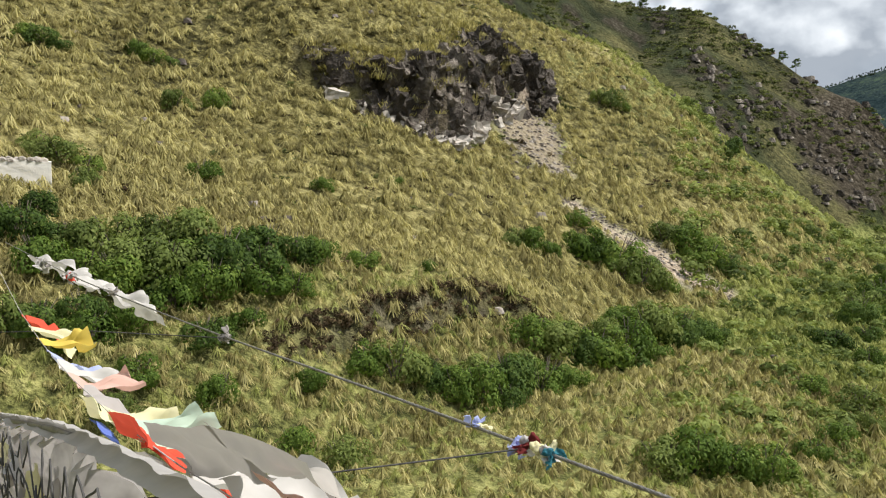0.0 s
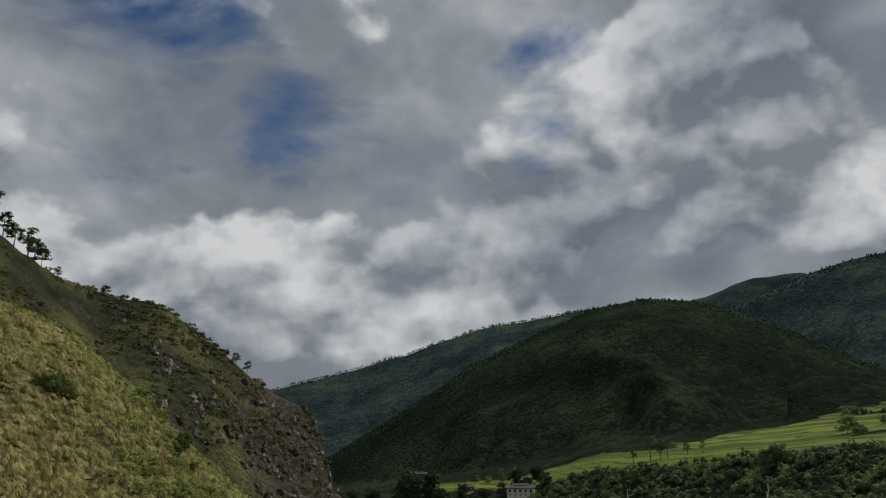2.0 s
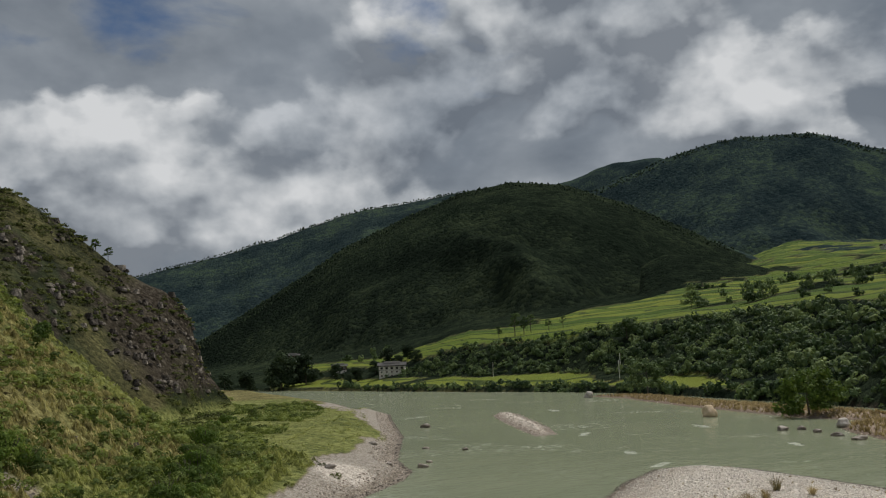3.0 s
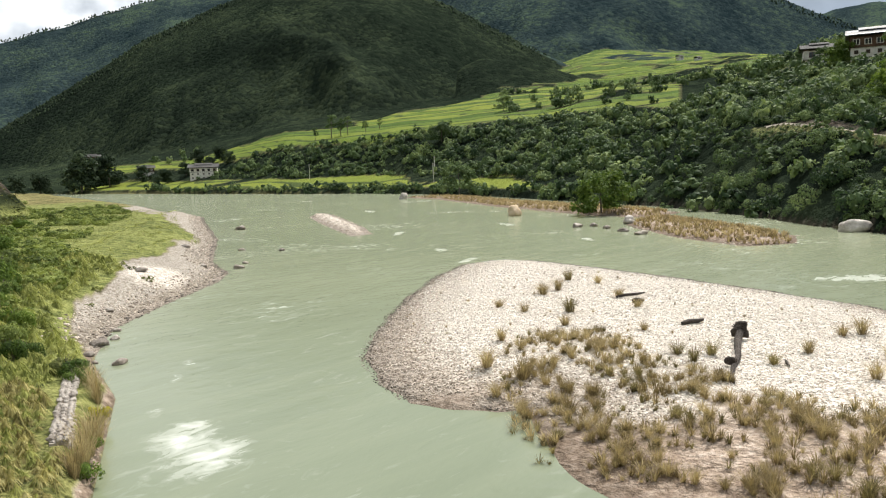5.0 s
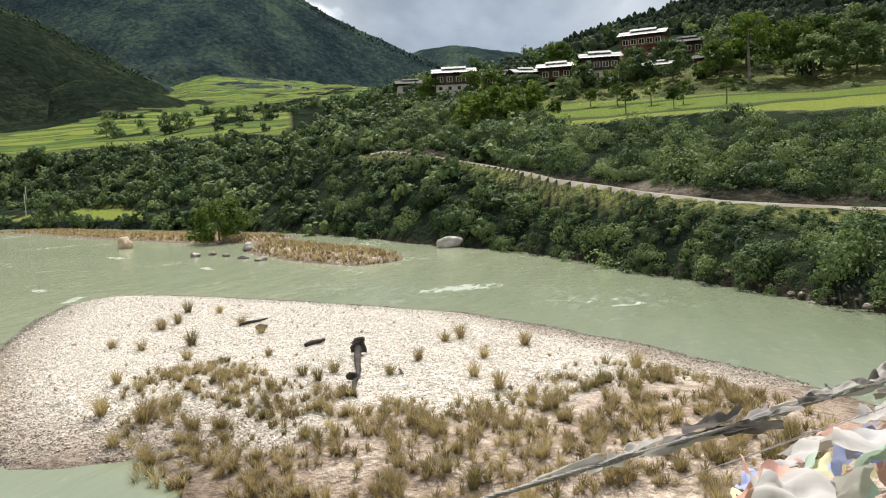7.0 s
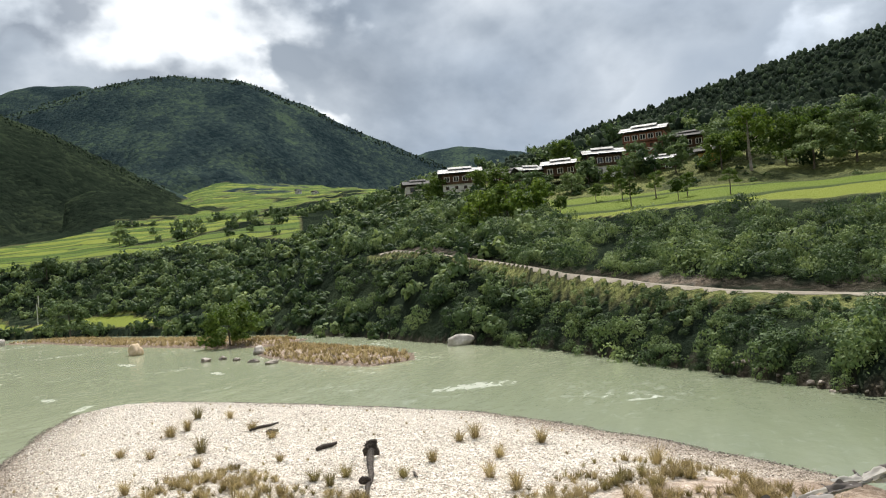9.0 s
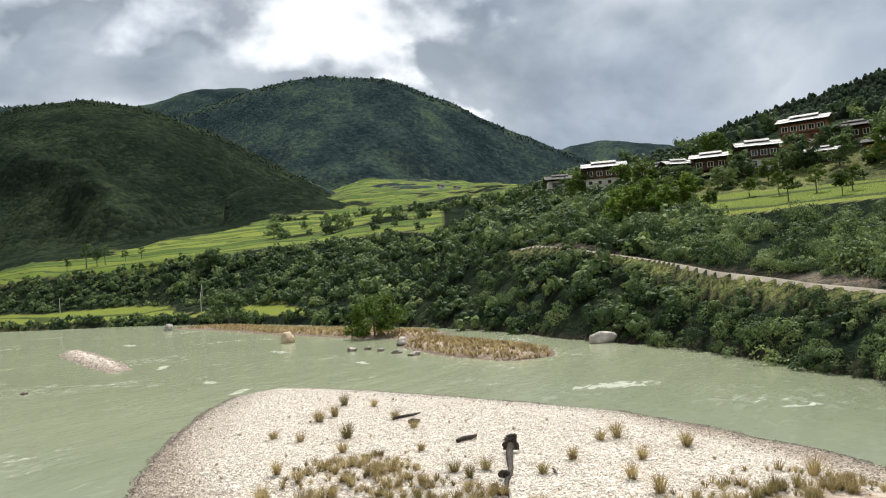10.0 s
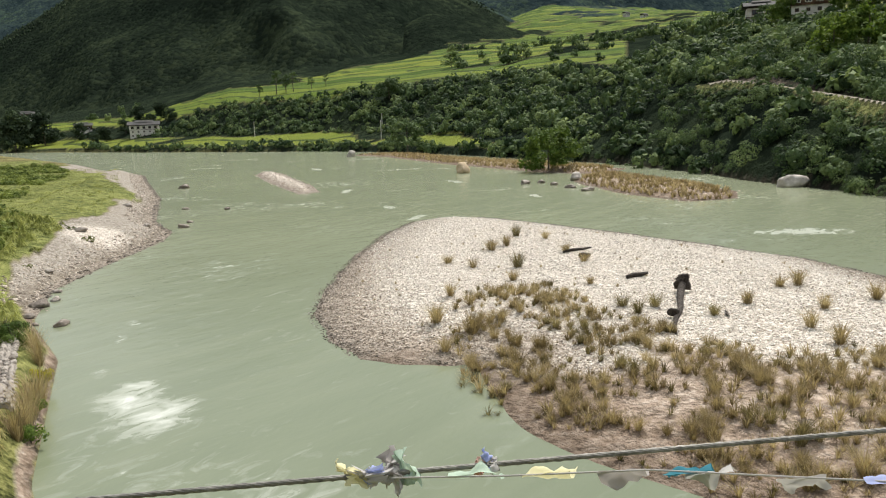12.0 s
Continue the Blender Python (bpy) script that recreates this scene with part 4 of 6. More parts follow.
def scrub():
    """Low growth over the hill: small bushes beyond counting, the belt along the foot, and the far spur."""
    pieces = []
    low = domed_crown(200, 60, 0.2, 7, 0.8)
    low2 = domed_crown(201, 150, 0.12, 10, 0.9)
    x, y = spread(800, -60, 40, 24, 150, lambda x, y: (west_land(x, y) > 4) & (fbm(x / 9, y / 9, 3, 5) + RNG.uniform(-0.35, 0.35, x.shape) + 0.25 * ease(-(0.545 * x + 0.839 * y), -34, -20) > 0.02))
    x2, y2 = spread_polar(3800, -25, 19, 130, 295, lambda x, y: (west_land(x, y) > 4) & (fbm(x / 15, y / 15, 3, 9) > -0.12))
    inland = lambda x, y: west_land(x, y) - np.interp(0.545 * x + 0.839 * y, [30, 75, 95, 140, 200, 300], [4, 6, 15, 24, 22, 12])
    x3, y3 = spread_polar(1900, 4, 28, 30, 330, lambda x, y: (inland(x, y) > 0) & (inland(x, y) < 38) & (fbm(x / 14, y / 14, 3, 19) > np.where(inland(x, y) < 16, -0.3, 0.06)))
    belt = []
    for xs, ys, lo, hi, base, out in ((x, y, 0.28, 0.9, low, pieces), (x2, y2, 0.6, 1.9, low, pieces), (x3, y3, 0.6, 2.0, low2, belt)):
        z = ground_z(xs, ys)
        out.append(scattered(*base, np.stack([xs, ys, z - 0.1], 1), RNG.uniform(lo, hi, len(xs)) * np.interp(np.hypot(xs, ys), [30, 90], [0.6, 1.0]), RNG.uniform(0, 6.28, len(xs)), RNG.uniform(0.6, 1.0, len(xs))))
    x6, y6 = spread(420, -60, 30, 24, 150, lambda x, y: (west_land(x, y) > 10) & (fbm(x / 7, y / 7, 3, 88) > 0.1))
    stuff("dead_bracken", [scattered(*low, np.stack([x6, y6, ground_z(x6, y6) - 0.12], 1), RNG.uniform(0.35, 0.85, len(x6)), RNG.uniform(0, 6.28, len(x6)), RNG.uniform(0.4, 0.8, len(x6)))], MAT["heath"], "patches of brown dead bracken on the grassy hillside", "bracken")
    stuff("hillside_scrub", pieces, MAT["scrub"], "low dark green scrub scattered over the grassy hillside", "scrub")
    v5 = RNG.uniform(18, 36, 300)
    u5 = 28.9 - 2.0 * fbm(v5 / 5, v5 * 0, 3, 33) + RNG.uniform(-0.5, 0.8, 300)
    x5, y5 = -0.839 * u5 + 0.545 * v5, 0.545 * u5 + 0.839 * v5
    stuff("scarp_heath", [scattered(*low2, np.stack([x5, y5, ground_z(x5, y5) - 0.1], 1), RNG.uniform(0.2, 0.46, 300), RNG.uniform(0, 6.28, 300))], MAT["heath"], "dark brown dead brush along the slipped bank", "brush")
    stuff("foot_thicket", belt, MAT["bank_leaf"], "belt of leafy green bushes along the foot of the hill", "bushes")


scrub()


def hill_grass():
    """Grass in low rounded lumps: dry on the slope, greener on the flat by the river."""
    dry, green = [], []
    crag = lambda u, v: (u > cliff_foot(v) - 1.0) & (u < cliff_foot(v) + 1.3) & (v > 43) & (v < 74)
    wall = lambda x, y: np.hypot(x - 12.3 - np.clip((x - 12.3) * 0.413 + (y - 33.4) * 0.911, 0, 11.9) * 0.413, y - 33.4 - np.clip((x - 12.3) * 0.413 + (y - 33.4) * 0.911, 0, 11.9) * 0.911)
    near = lambda x, y: (west_land(x, y) > np.interp(0.545 * x + 0.839 * y, [56, 64, 80, 95], [1, 3.5, 7, 9])) & (wall(x, y) > 0.9) & ~crag(-0.839 * x + 0.545 * y, 0.545 * x + 0.839 * y) & (np.maximum(patch(x, y, -8, 79, 4.2, 9, 0.1, 3), patch(x, y, 2.6, 66.3, 1.7, 7.5, -1.72, 5, 0.6)) < 0.3) & (np.hypot(x, y) > 22) & (RNG.uniform(0, 1, x.shape) < 55 / np.hypot(x, y))
    for k in range(5):
        base = thatch_mound(300 + k, 34)
        x, y = spread(4300, -55, 40, 24, 140, near)
        x2, y2 = spread(1100, -30, 16, 22, 48, near)
        x, y = np.concatenate([x, x2]), np.concatenate([y, y2])
        z = ground_z(x, y)
        u = -0.839 * x + 0.545 * y
        low = (u + 8 * fbm(x / 14, y / 14, 3, 91) < 31) & ((0.545 * x + 0.839 * y > 44) | (RNG.uniform(0, 1, x.shape) < 0.3)) | (0.545 * x + 0.839 * y > 100)
        for sel, out, hi in ((~low, dry, 1.7), (low, green, 1.4)):
            n = int(sel.sum())
            out.append(scattered(*base, np.stack([x, y, z - 0.05], 1)[sel], (0.5 + (hi - 0.4) * RNG.uniform(0, 1, n) ** 1.6) * np.interp(np.hypot(x, y)[sel], [26, 65], [0.5, 1.0]), RNG.uniform(0, 6.28, n), RNG.uniform(0.7, 1.2, n)))
    x, y = spread(1700, 20, 125, 95, 270, lambda x, y: (west_land(x, y) > 7) & (west_land(x, y) < 55) & (0.545 * x + 0.839 * y > 95))
    green.append(scattered(*grass_lump(311, 30), np.stack([x, y, ground_z(x, y) - 0.1], 1), RNG.uniform(0.7, 1.9, len(x)), RNG.uniform(0, 6.28, len(x)), RNG.uniform(0.4, 0.9, len(x))))
    v = RNG.uniform(41, 76, 420)
    u = cliff_foot(v) + np.where(RNG.uniform(0, 1, 420) < 0.3, RNG.uniform(0.6, 1.6, 420), RNG.uniform(1.6, 5.5, 420))
    x, y = -0.839 * u + 0.545 * v, 0.545 * u + 0.839 * v
    dry.append(scattered(*grass_lump(320, 30), np.stack([x, y, ground_z(x, y) + 0.15], 1), RNG.uniform(0.6, 1.7, 420), RNG.uniform(0, 6.28, 420), RNG.uniform(0.7, 1.2, 420)))
    stuff("hillside_grass", dry, MAT["tuft"], "dry yellow-green grass in tussocks over the hillside", "grass")
    stuff("river_meadow", green, MAT["herb"], "bright green herbs and grass on the flat by the river", "meadow")


hill_grass()


def far_thicket():
    """Shrubs and small trees that clothe the far bank from the water to the terraces."""
    pieces = []
    crowns = [domed_crown(400 + i, 360, 0.066, 11 + 4 * i, 0.95 + 0.12 * i) for i in range(4)]
    coarse = [domed_crown(410 + i, 130, 0.17, 8 + i, 1.0) for i in range(4)]

    def bank(x, y):
        zr, az, r, rr, mount = far_side(x, y)
        on_road = (az > 60) & (r > rr[2] - 1.2) & (r < rr[3] + np.where(az > 84, 3.6, 2.6))
        steep = (r > rr[0] - 0.4) & (r < rr[4] + np.where(az > 81, -6, np.where(az < 60, -6, np.where(az > 62, rr[5] - rr[4] + 12, 4))))
        paddy = (r > rr[1] + 7) & (r < rr[2]) & (az < 57)
        return steep & ~on_road & ~paddy & (west_land(x, y) < -10)
    for k, base in enumerate(crowns):
        for a0, a1, r0, r1, n, lo, hi in ((66, 116, 66, 250, 240, 1.2, 4.0), (76, 112, 62, 130, 180, 0.7, 2.6), (54, 82, 130, 330, 220, 1.4, 4.4), (22, 60, 240, 640, 400, 1.6, 5.0)):
            base = base if a0 > 60 else coarse[k]
            x, y = spread_polar(n, a0, a1, r0, r1, bank)
            z = ground_z(x, y)
            q = far_side(x, y)
            below = (q[1] > 66) & (q[2] > q[3][2] - 14) & (q[2] < q[3][2])
            pieces.append(scattered(*base, np.stack([x, y, z - 0.2], 1), np.where(below, np.clip(0.2 + (q[3][2] - q[2]) * 0.065, 0.2, 1.0), 1.0) * (lo + (hi - lo) * RNG.uniform(0, 1, len(x)) ** 2.2), RNG.uniform(0, 6.28, len(x)), RNG.uniform(0.75, 1.35, len(x))))
    x, y = spread_polar(1100, 66, 112, 74, 230, lambda x, y: (lambda q: (q[2] > q[3][2] - 9) & (q[2] < q[3][2] - 0.8))(far_side(x, y)))
    q = far_side(x, y)
    pieces.append(scattered(*coarse[0], np.stack([x, y, ground_z(x, y) - 0.1], 1), np.clip(0.35 + (q[3][2] - q[2]) * 0.11, 0.35, 1.3) * RNG.uniform(0.7, 1.3, len(x)), RNG.uniform(0, 6.28, len(x)), RNG.uniform(0.7, 1.1, len(x))))
    stuff("far_bank_thicket", pieces, MAT["leaf_dark"], "dense dark green shrubs and small trees clothing the far river bank", "thicket")
    pieces = []
    base = leaf_crown(450, 200, 0.2, 9, 1.0, 0.5)
    x, y = spread_polar(720, 16, 112, 220, 950, lambda x, y: (lambda q: (q[2] > q[3][4] + 10) & (q[2] < q[3][6] + 40) & (q[2] > np.where(q[1] > 66, q[3][5] + 14, 0)) & (fbm(x / 60, y / 60, 3, 41) > np.where(q[1] > 66, -0.25, 0.34)))(far_side(x, y)))
    pieces.append(scattered(*base, np.stack([x, y, ground_z(x, y) - 0.2], 1), RNG.uniform(2.0, 5.0, len(x)), RNG.uniform(0, 6.28, len(x)), RNG.uniform(0.8, 1.3, len(x))))
    x, y = spread_polar(260, 69, 112, 200, 330, lambda x, y: (lambda q: ~q[4] & (q[2] > q[3][5] - 4) & (q[2] < q[3][6] - 10) & (fbm(x / 16, y / 16, 3, 43) > -0.1))(far_side(x, y)))
    pieces.append(scattered(*coarse[2], np.stack([x, y, ground_z(x, y) - 0.2], 1), RNG.uniform(0.8, 2.0, len(x)), RNG.uniform(0, 6.28, len(x)), RNG.uniform(0.8, 1.2, len(x))))
    stuff("terrace_trees", pieces, MAT["leaf_dark"], "scattered dark trees between the rice terraces", "trees")


far_thicket()


def mountain_woods():
    # a low rounded head of five sides, narrowing to a blunt top
    head_v = [(rad * math.cos(6.283 * j / 5 + k), rad * math.sin(6.283 * j / 5 + k), z) for k, (z, rad) in enumerate(((0.05, 0.26), (0.45, 0.4), (0.85, 0.22))) for j in range(5)] + [(0, 0, 1.0)]
    head_f = [f for k in (0, 5) for j in range(5) for f in ((k + j, k + (j + 1) % 5, k + 5 + j), (k + (j + 1) % 5, k + 5 + (j + 1) % 5, k + 5 + j))] + [(10 + j, 10 + (j + 1) % 5, 15) for j in range(5)]
    pieces = []

    def wooded(x, y):
        q = far_side(x, y)
        return (q[2] > q[3][6] + np.where(q[1] > 66, -10, 60)) & ~((q[1] > 54.5) & (q[1] < 71) & (q[2] < q[3][7]))
    for a0, a1, r0, r1, n, lo, hi in ((14, 60, 1600, 1690, 1700, 2.5, 5.5), (66, 112, 330, 560, 2600, 2.5, 6), (66, 112, 700, 1030, 4200, 3, 7.5), (36, 82, 2650, 2730, 1600, 3.5, 7), (8, 50, 3150, 3230, 1200, 4, 8)):
        x, y = spread_polar(n, a0, a1, r0, r1, wooded)
        pieces.append(scattered(head_v, head_f, np.stack([x, y, ground_z(x, y) - 0.5], 1), RNG.uniform(lo, hi, len(x)), RNG.uniform(0, 6.28, len(x)), RNG.uniform(0.7, 1.2, len(x))))
    stuff("mountain_pine_woods", pieces, MAT["pine"], "dark pine woods covering the mountain sides", "pine woods")


mountain_woods()


# ---- the gravel bar ----
def pebble(seed):
    g = np.random.default_rng(seed)
    v = [(0.5 * r * math.cos(6.283 * j / 5 + t), 0.5 * r * math.sin(6.283 * j / 5 + t), z) for r, z, t in ((1.0, -0.12, 0.0), (0.7, 0.27, 0.4)) for j in range(5)]
    f = [q for j in range(5) for q in ((j, (j + 1) % 5, 5 + j), ((j + 1) % 5, 5 + (j + 1) % 5, 5 + j))] + [(5, 6, 7), (5, 7, 8), (5, 8, 9)]
    v = np.array(v) * (1, g.uniform(0.6, 0.9), g.uniform(0.7, 1.0))
    return v * (1 + g.uniform(-0.12, 0.12, v.shape)), np.array(f)


def bar_cobbles():
    dry, damp, wet = [], [], []
    for k in range(3):
        base = pebble(k)
        x, y = spread(15000, 16, 82, -18, 68, lambda x, y: (inside(x, y, GRAVEL_BAR) > -0.4) & (RNG.uniform(0, 1, x.shape) < 30 / np.hypot(x, y)) & (sandy(x, y) < 0.5))
        d = inside(x, y, GRAVEL_BAR)
        edge = d < 0.5
        moist = ~edge & (d < RNG.uniform(0.4, 1.0, len(x)) * np.interp(x + 0.4 * y, [35, 55, 75], [7.0, 5.0, 1.2]))
        z = ground_z(x, y)
        size = RNG.uniform(0.06, 0.15, len(x)) * (0.7 + np.hypot(x, y) / 160)
        for sel, out in ((edge, wet), (moist, damp), (~edge & ~moist, dry)):
            out.append(scattered(*base, np.stack([x, y, z + 0.03], 1)[sel], size[sel], RNG.uniform(0, 6.28, sel.sum())))
    for o, n in ((SMALL_BAR, 500), (SPIT, 700), (ISLET, 500)):
        x, y = spread(n, min(p[0] for p in o), max(p[0] for p in o), min(p[1] for p in o), max(p[1] for p in o), lambda x, y: inside(x, y, o) > -0.8)
        damp.append(scattered(*pebble(9), np.stack([x, y, ground_z(x, y)], 1), RNG.uniform(0.2, 0.5, len(x)), RNG.uniform(0, 6.28, len(x))))
    x, y = spread(4200, 18, 130, 40, 215, lambda x, y: (west_land(x, y) > -0.6) & (west_land(x, y) < 4) & (0.545 * x + 0.839 * y > 60))
    e = west_land(x, y) < 0.8
    for sel, out in ((e, wet), (~e, damp)):
        out.append(scattered(*pebble(11), np.stack([x, y, ground_z(x, y)], 1)[sel], RNG.uniform(0.12, 0.4, sel.sum()), RNG.uniform(0, 6.28, sel.sum())))
    stuff("river_cobbles", dry, MAT["cobble"], "pale rounded river cobbles on the gravel bars", "cobbles")
    stuff("damp_cobbles", damp, MAT["damp_cobble"], "damp tan cobbles around the bar's lower end", "cobbles")
    stuff("wet_cobbles", wet, MAT["wet_cobble"], "dark wet cobbles along the water's edge", "cobbles")


bar_cobbles()


BELT = [(29.2, 23.1), (37.2, 29.3), (40.4, 29.8), (42.9, 27.4), (38.4, 20.1), (36.5, 15.1), (35, 10.7), (37.5, 8), (41.5, 6), (46, 3), (42, -2),
        (37.6, -5), (32, -6), (27, -2), (24, 3), (23.1, 6.7), (24.7, 10.1), (25.6, 13.9), (26, 17.8)]
LONE = [(53.6, 39.2), (56.1, 39.4), (61.4, 42), (61.2, 38.7), (55.7, 33.3), (52.5, 29.8), (47.1, 38.6), (46.6, 35.8), (48.2, 32.9), (50.3, 15), (51.3, 14.2), (49.6, 9.5), (45.8, 11.3), (44.9, 15.1),
        (39.1, 8.9), (41.4, 10.8), (44.5, 2.4), (40.7, 4), (41.7, 19.2), (39.8, 19.3), (41.5, 15.7), (38.2, 31.2), (33.8, 28.7), (33.7, 26.1), (30.9, 25.7), (44.1, 30.5), (45.5, 25.4), (40.9, 20.8)]


def tussocks():
    """Dry grass on the bar: the single tussocks, and the low growth between them."""
    forms = [blade_tuft(500 + k, 150, 0.75, 0.011, 0.85) for k in range(5)]
    data = [flat_mesh("tussock", *f, MAT["straw"]) for f in forms]
    green = [flat_mesh("tussock", *f, MAT["olive_straw"]) for f in forms]
    inner = lambda x, y: (inside(x, y, BELT) > 0.2) & (fbm(x / 2.2, y / 2.2, 3, 15) > -0.26)
    x, y = spread(255, 22, 46, -6, 31, inner)
    x, y = np.concatenate([x, [p[0] for p in LONE]]), np.concatenate([y, [p[1] for p in LONE]])
    for i, (px, py) in enumerate(zip(x, y)):
        lone, olive = i >= len(x) - len(LONE), value_noise(np.array(px / 4), np.array(py / 4), 66) > 0.26
        ob = tagged(new("grass_tussock", (green if olive else data)[i % 5]), ("olive green" if olive else "dry straw-coloured") + (" grass tussock alone on the pale gravel" if lone else " grass tussock among others on the sandy bar"), "grass tussock", "tussocks on the gravel bar")
        s = RNG.uniform(0.85, 1.35) if lone else RNG.uniform(0.42, 0.9)
        ob.matrix_basis = pose(px, py, float(ground_z(px, py)) - 0.02, 0, 0, RNG.uniform(0, 360)) @ Matrix.Diagonal((s, s, s * RNG.uniform(0.75, 1.15), 1))
    x4, y4 = spread(380, 22, 46, -8, 31, lambda x, y: (inside(x, y, BELT) > -1.2) & (fbm(x / 2.2, y / 2.2, 3, 15) > -0.24))
    x, y = spread(900, 22, 46, -6, 31, lambda x, y: (inside(x, y, BELT) > -0.6) & (fbm(x / 2.2, y / 2.2, 3, 15) > -0.2))
    x2, y2 = spread(120, 20, 78, -8, 64, lambda x, y: inside(x, y, GRAVEL_BAR) > 1.5)
    x3, y3 = spread(3000, 104, 226, 38, 232, lambda x, y: np.maximum(inside(x, y, ISLET) - 0.8, inside(x, y, SPIT) - 1.5) > 0)
    base, small = blade_tuft(520, 26, 0.9, 0.03, 0.8), blade_tuft(521, 12, 0.8, 0.07, 0.9)
    put = lambda b, x, y, lo, hi: scattered(*b, np.stack([x, y, ground_z(x, y) - 0.02], 1), RNG.uniform(lo, hi, len(x)), RNG.uniform(0, 6.28, len(x)))
    stuff("bar_olive_grass", [put(base, x4, y4, 0.25, 0.6)], MAT["olive_straw"], "olive green grass growing thickly on the sandy bar", "grass")
    stuff("bar_grass", [put(base, x, y, 0.3, 0.75), put(base, x2, y2, 0.15, 0.35), put(small, x3, y3, 0.5, 0.95)], MAT["straw"], "thin dry grass growing through the sand and gravel", "grass")


tussocks()


# ---- the bridge's cables ----
def rope(name, points, radius, mat, label, category, twist=0.0, strands=5, step=0.06):
    """A cable through points: strands laid round one another, or plain where twist is 0."""
    ob = tagged(new(name), label, category)
    cu = []
    for k in range(strands if twist else 1):
        c = bpy.data.curves.new("strand", "CURVE")
        c.dimensions, c.bevel_depth, c.bevel_resolution = "3D", radius * (0.52 if twist else 1.0), 2
        sp = c.splines.new("POLY")
        pts, run = [], 0.0
        for p, q in zip(points[:-1], points[1:]):
            p, q = Vector(p), Vector(q)
            n = max(1, int((q - p).length / step))
            d = (q - p).normalized()
            s1 = d.cross(Vector((0, 0, 1))).normalized()
            s2 = d.cross(s1)
            for i in range(n):
                a = 6.2832 * (run / twist + k / strands) if twist else 0
                off = (s1 * math.cos(a) + s2 * math.sin(a)) * radius * 0.5 if twist else Vector()
                pts.append(p + (q - p) * i / n + off)
                run += (q - p).length / n
        sp.points.add(len(pts) - 1)
        sp.points.foreach_set("co", [c for p in pts for c in (*p, 1)])
        c.materials.append(mat)
        new("strand", c).parent = ob
    return ob


ALONG, OUT = Vector((0.719, -0.695, 0)), Vector((0.695, 0.719, 0))    # along the bridge, and upstream from it


def on_bridge(s, d, z):
    return ALONG * s + OUT * d + Vector((0, 0, z))


def guy_height(s):
    return float(np.interp(s, [-46, -29, -21, -15, -11, -5, -2, 4, 20, 110], [10.62, 10.36, 10.25, 10.255, 10.285, 10.39, 10.425, 10.43, 10.5, 12.0]))


rope("guy_cable", [on_bridge(s, 3.45, guy_height(s)) for s in range(-46, 112, 2)], 0.0135, MAT["steel"], "grey twisted steel wind cable strung beside the footbridge", "steel cable", twist=0.22)


# ---- solid parts ----
def part(name, bm, mat, parent, label=""):
    me = bpy.data.meshes.new(name)
    bm.to_mesh(me)
    bm.free()
    for m in mat if isinstance(mat, (list, tuple)) else [mat]:
        me.materials.append(m)
    ob = new(name, me)
    ob.parent = parent
    return tagged(ob, label)


def box(bm, x0, x1, y0, y1, z0, z1, bevel=0.0):
    r = bmesh.ops.create_cube(bm, size=1.0, matrix=Matrix.Translation(((x0 + x1) / 2, (y0 + y1) / 2, (z0 + z1) / 2)) @ Matrix.Diagonal((x1 - x0, y1 - y0, z1 - z0, 1)))
    if bevel:
        edges = {e for v in r["verts"] for e in v.link_edges}
        bmesh.ops.bevel(bm, geom=list(edges), offset=bevel, segments=1, affect="EDGES")
    return bm


def boxed(*dims, bevel=0.0):
    return box(bmesh.new(), *dims, bevel=bevel)


def gable(w, d, rise, over, thick):
    """A low gabled roof: two sloping slabs over a plan of w by d, with the ridge along x."""
    bm = bmesh.new()
    for s in (-1, 1):
        a = [(-w / 2 - over, 0, rise), (w / 2 + over, 0, rise), (w / 2 + over, s * (d / 2 + over), -over * rise / (d / 2)), (-w / 2 - over, s * (d / 2 + over), -over * rise / (d / 2))]
        lo = [bm.verts.new(p) for p in a]
        hi = [bm.verts.new((p[0], p[1], p[2] + thick)) for p in a]
        for f in (lo[::-1], hi, *[[lo[i], lo[(i + 1) % 4], hi[(i + 1) % 4], hi[i]] for i in range(4)]):
            bm.faces.new(f)
    bmesh.ops.recalc_face_normals(bm, faces=bm.faces)
    return bm


def rock_bm(size, seed, sub=2, rough=0.22):
    bm = bmesh.new()
    bmesh.ops.create_icosphere(bm, subdivisions=sub, radius=0.5)
    for v in bm.verts:
        n = noise.noise(v.co * 2.2 + Vector((seed * 3.7, seed, 0))) + 0.5 * noise.noise(v.co * 5 + Vector((0, seed * 2.1, 0)))
        v.co = v.co * (1 + rough * n)
        v.co = Vector((v.co.x * size[0], v.co.y * size[1], max(-0.35, v.co.z) * size[2]))
    for f in bm.faces:
        f.smooth = sub > 2
    return bm


# ---- houses ----
MAT["new_tin"] = speckled("new_tin_sheet", (0.3, 0.31, 0.33), (0.48, 0.49, 0.51), (0.62, 0.63, 0.65), 0.7, 0.5, 0.1, metal=0.2)

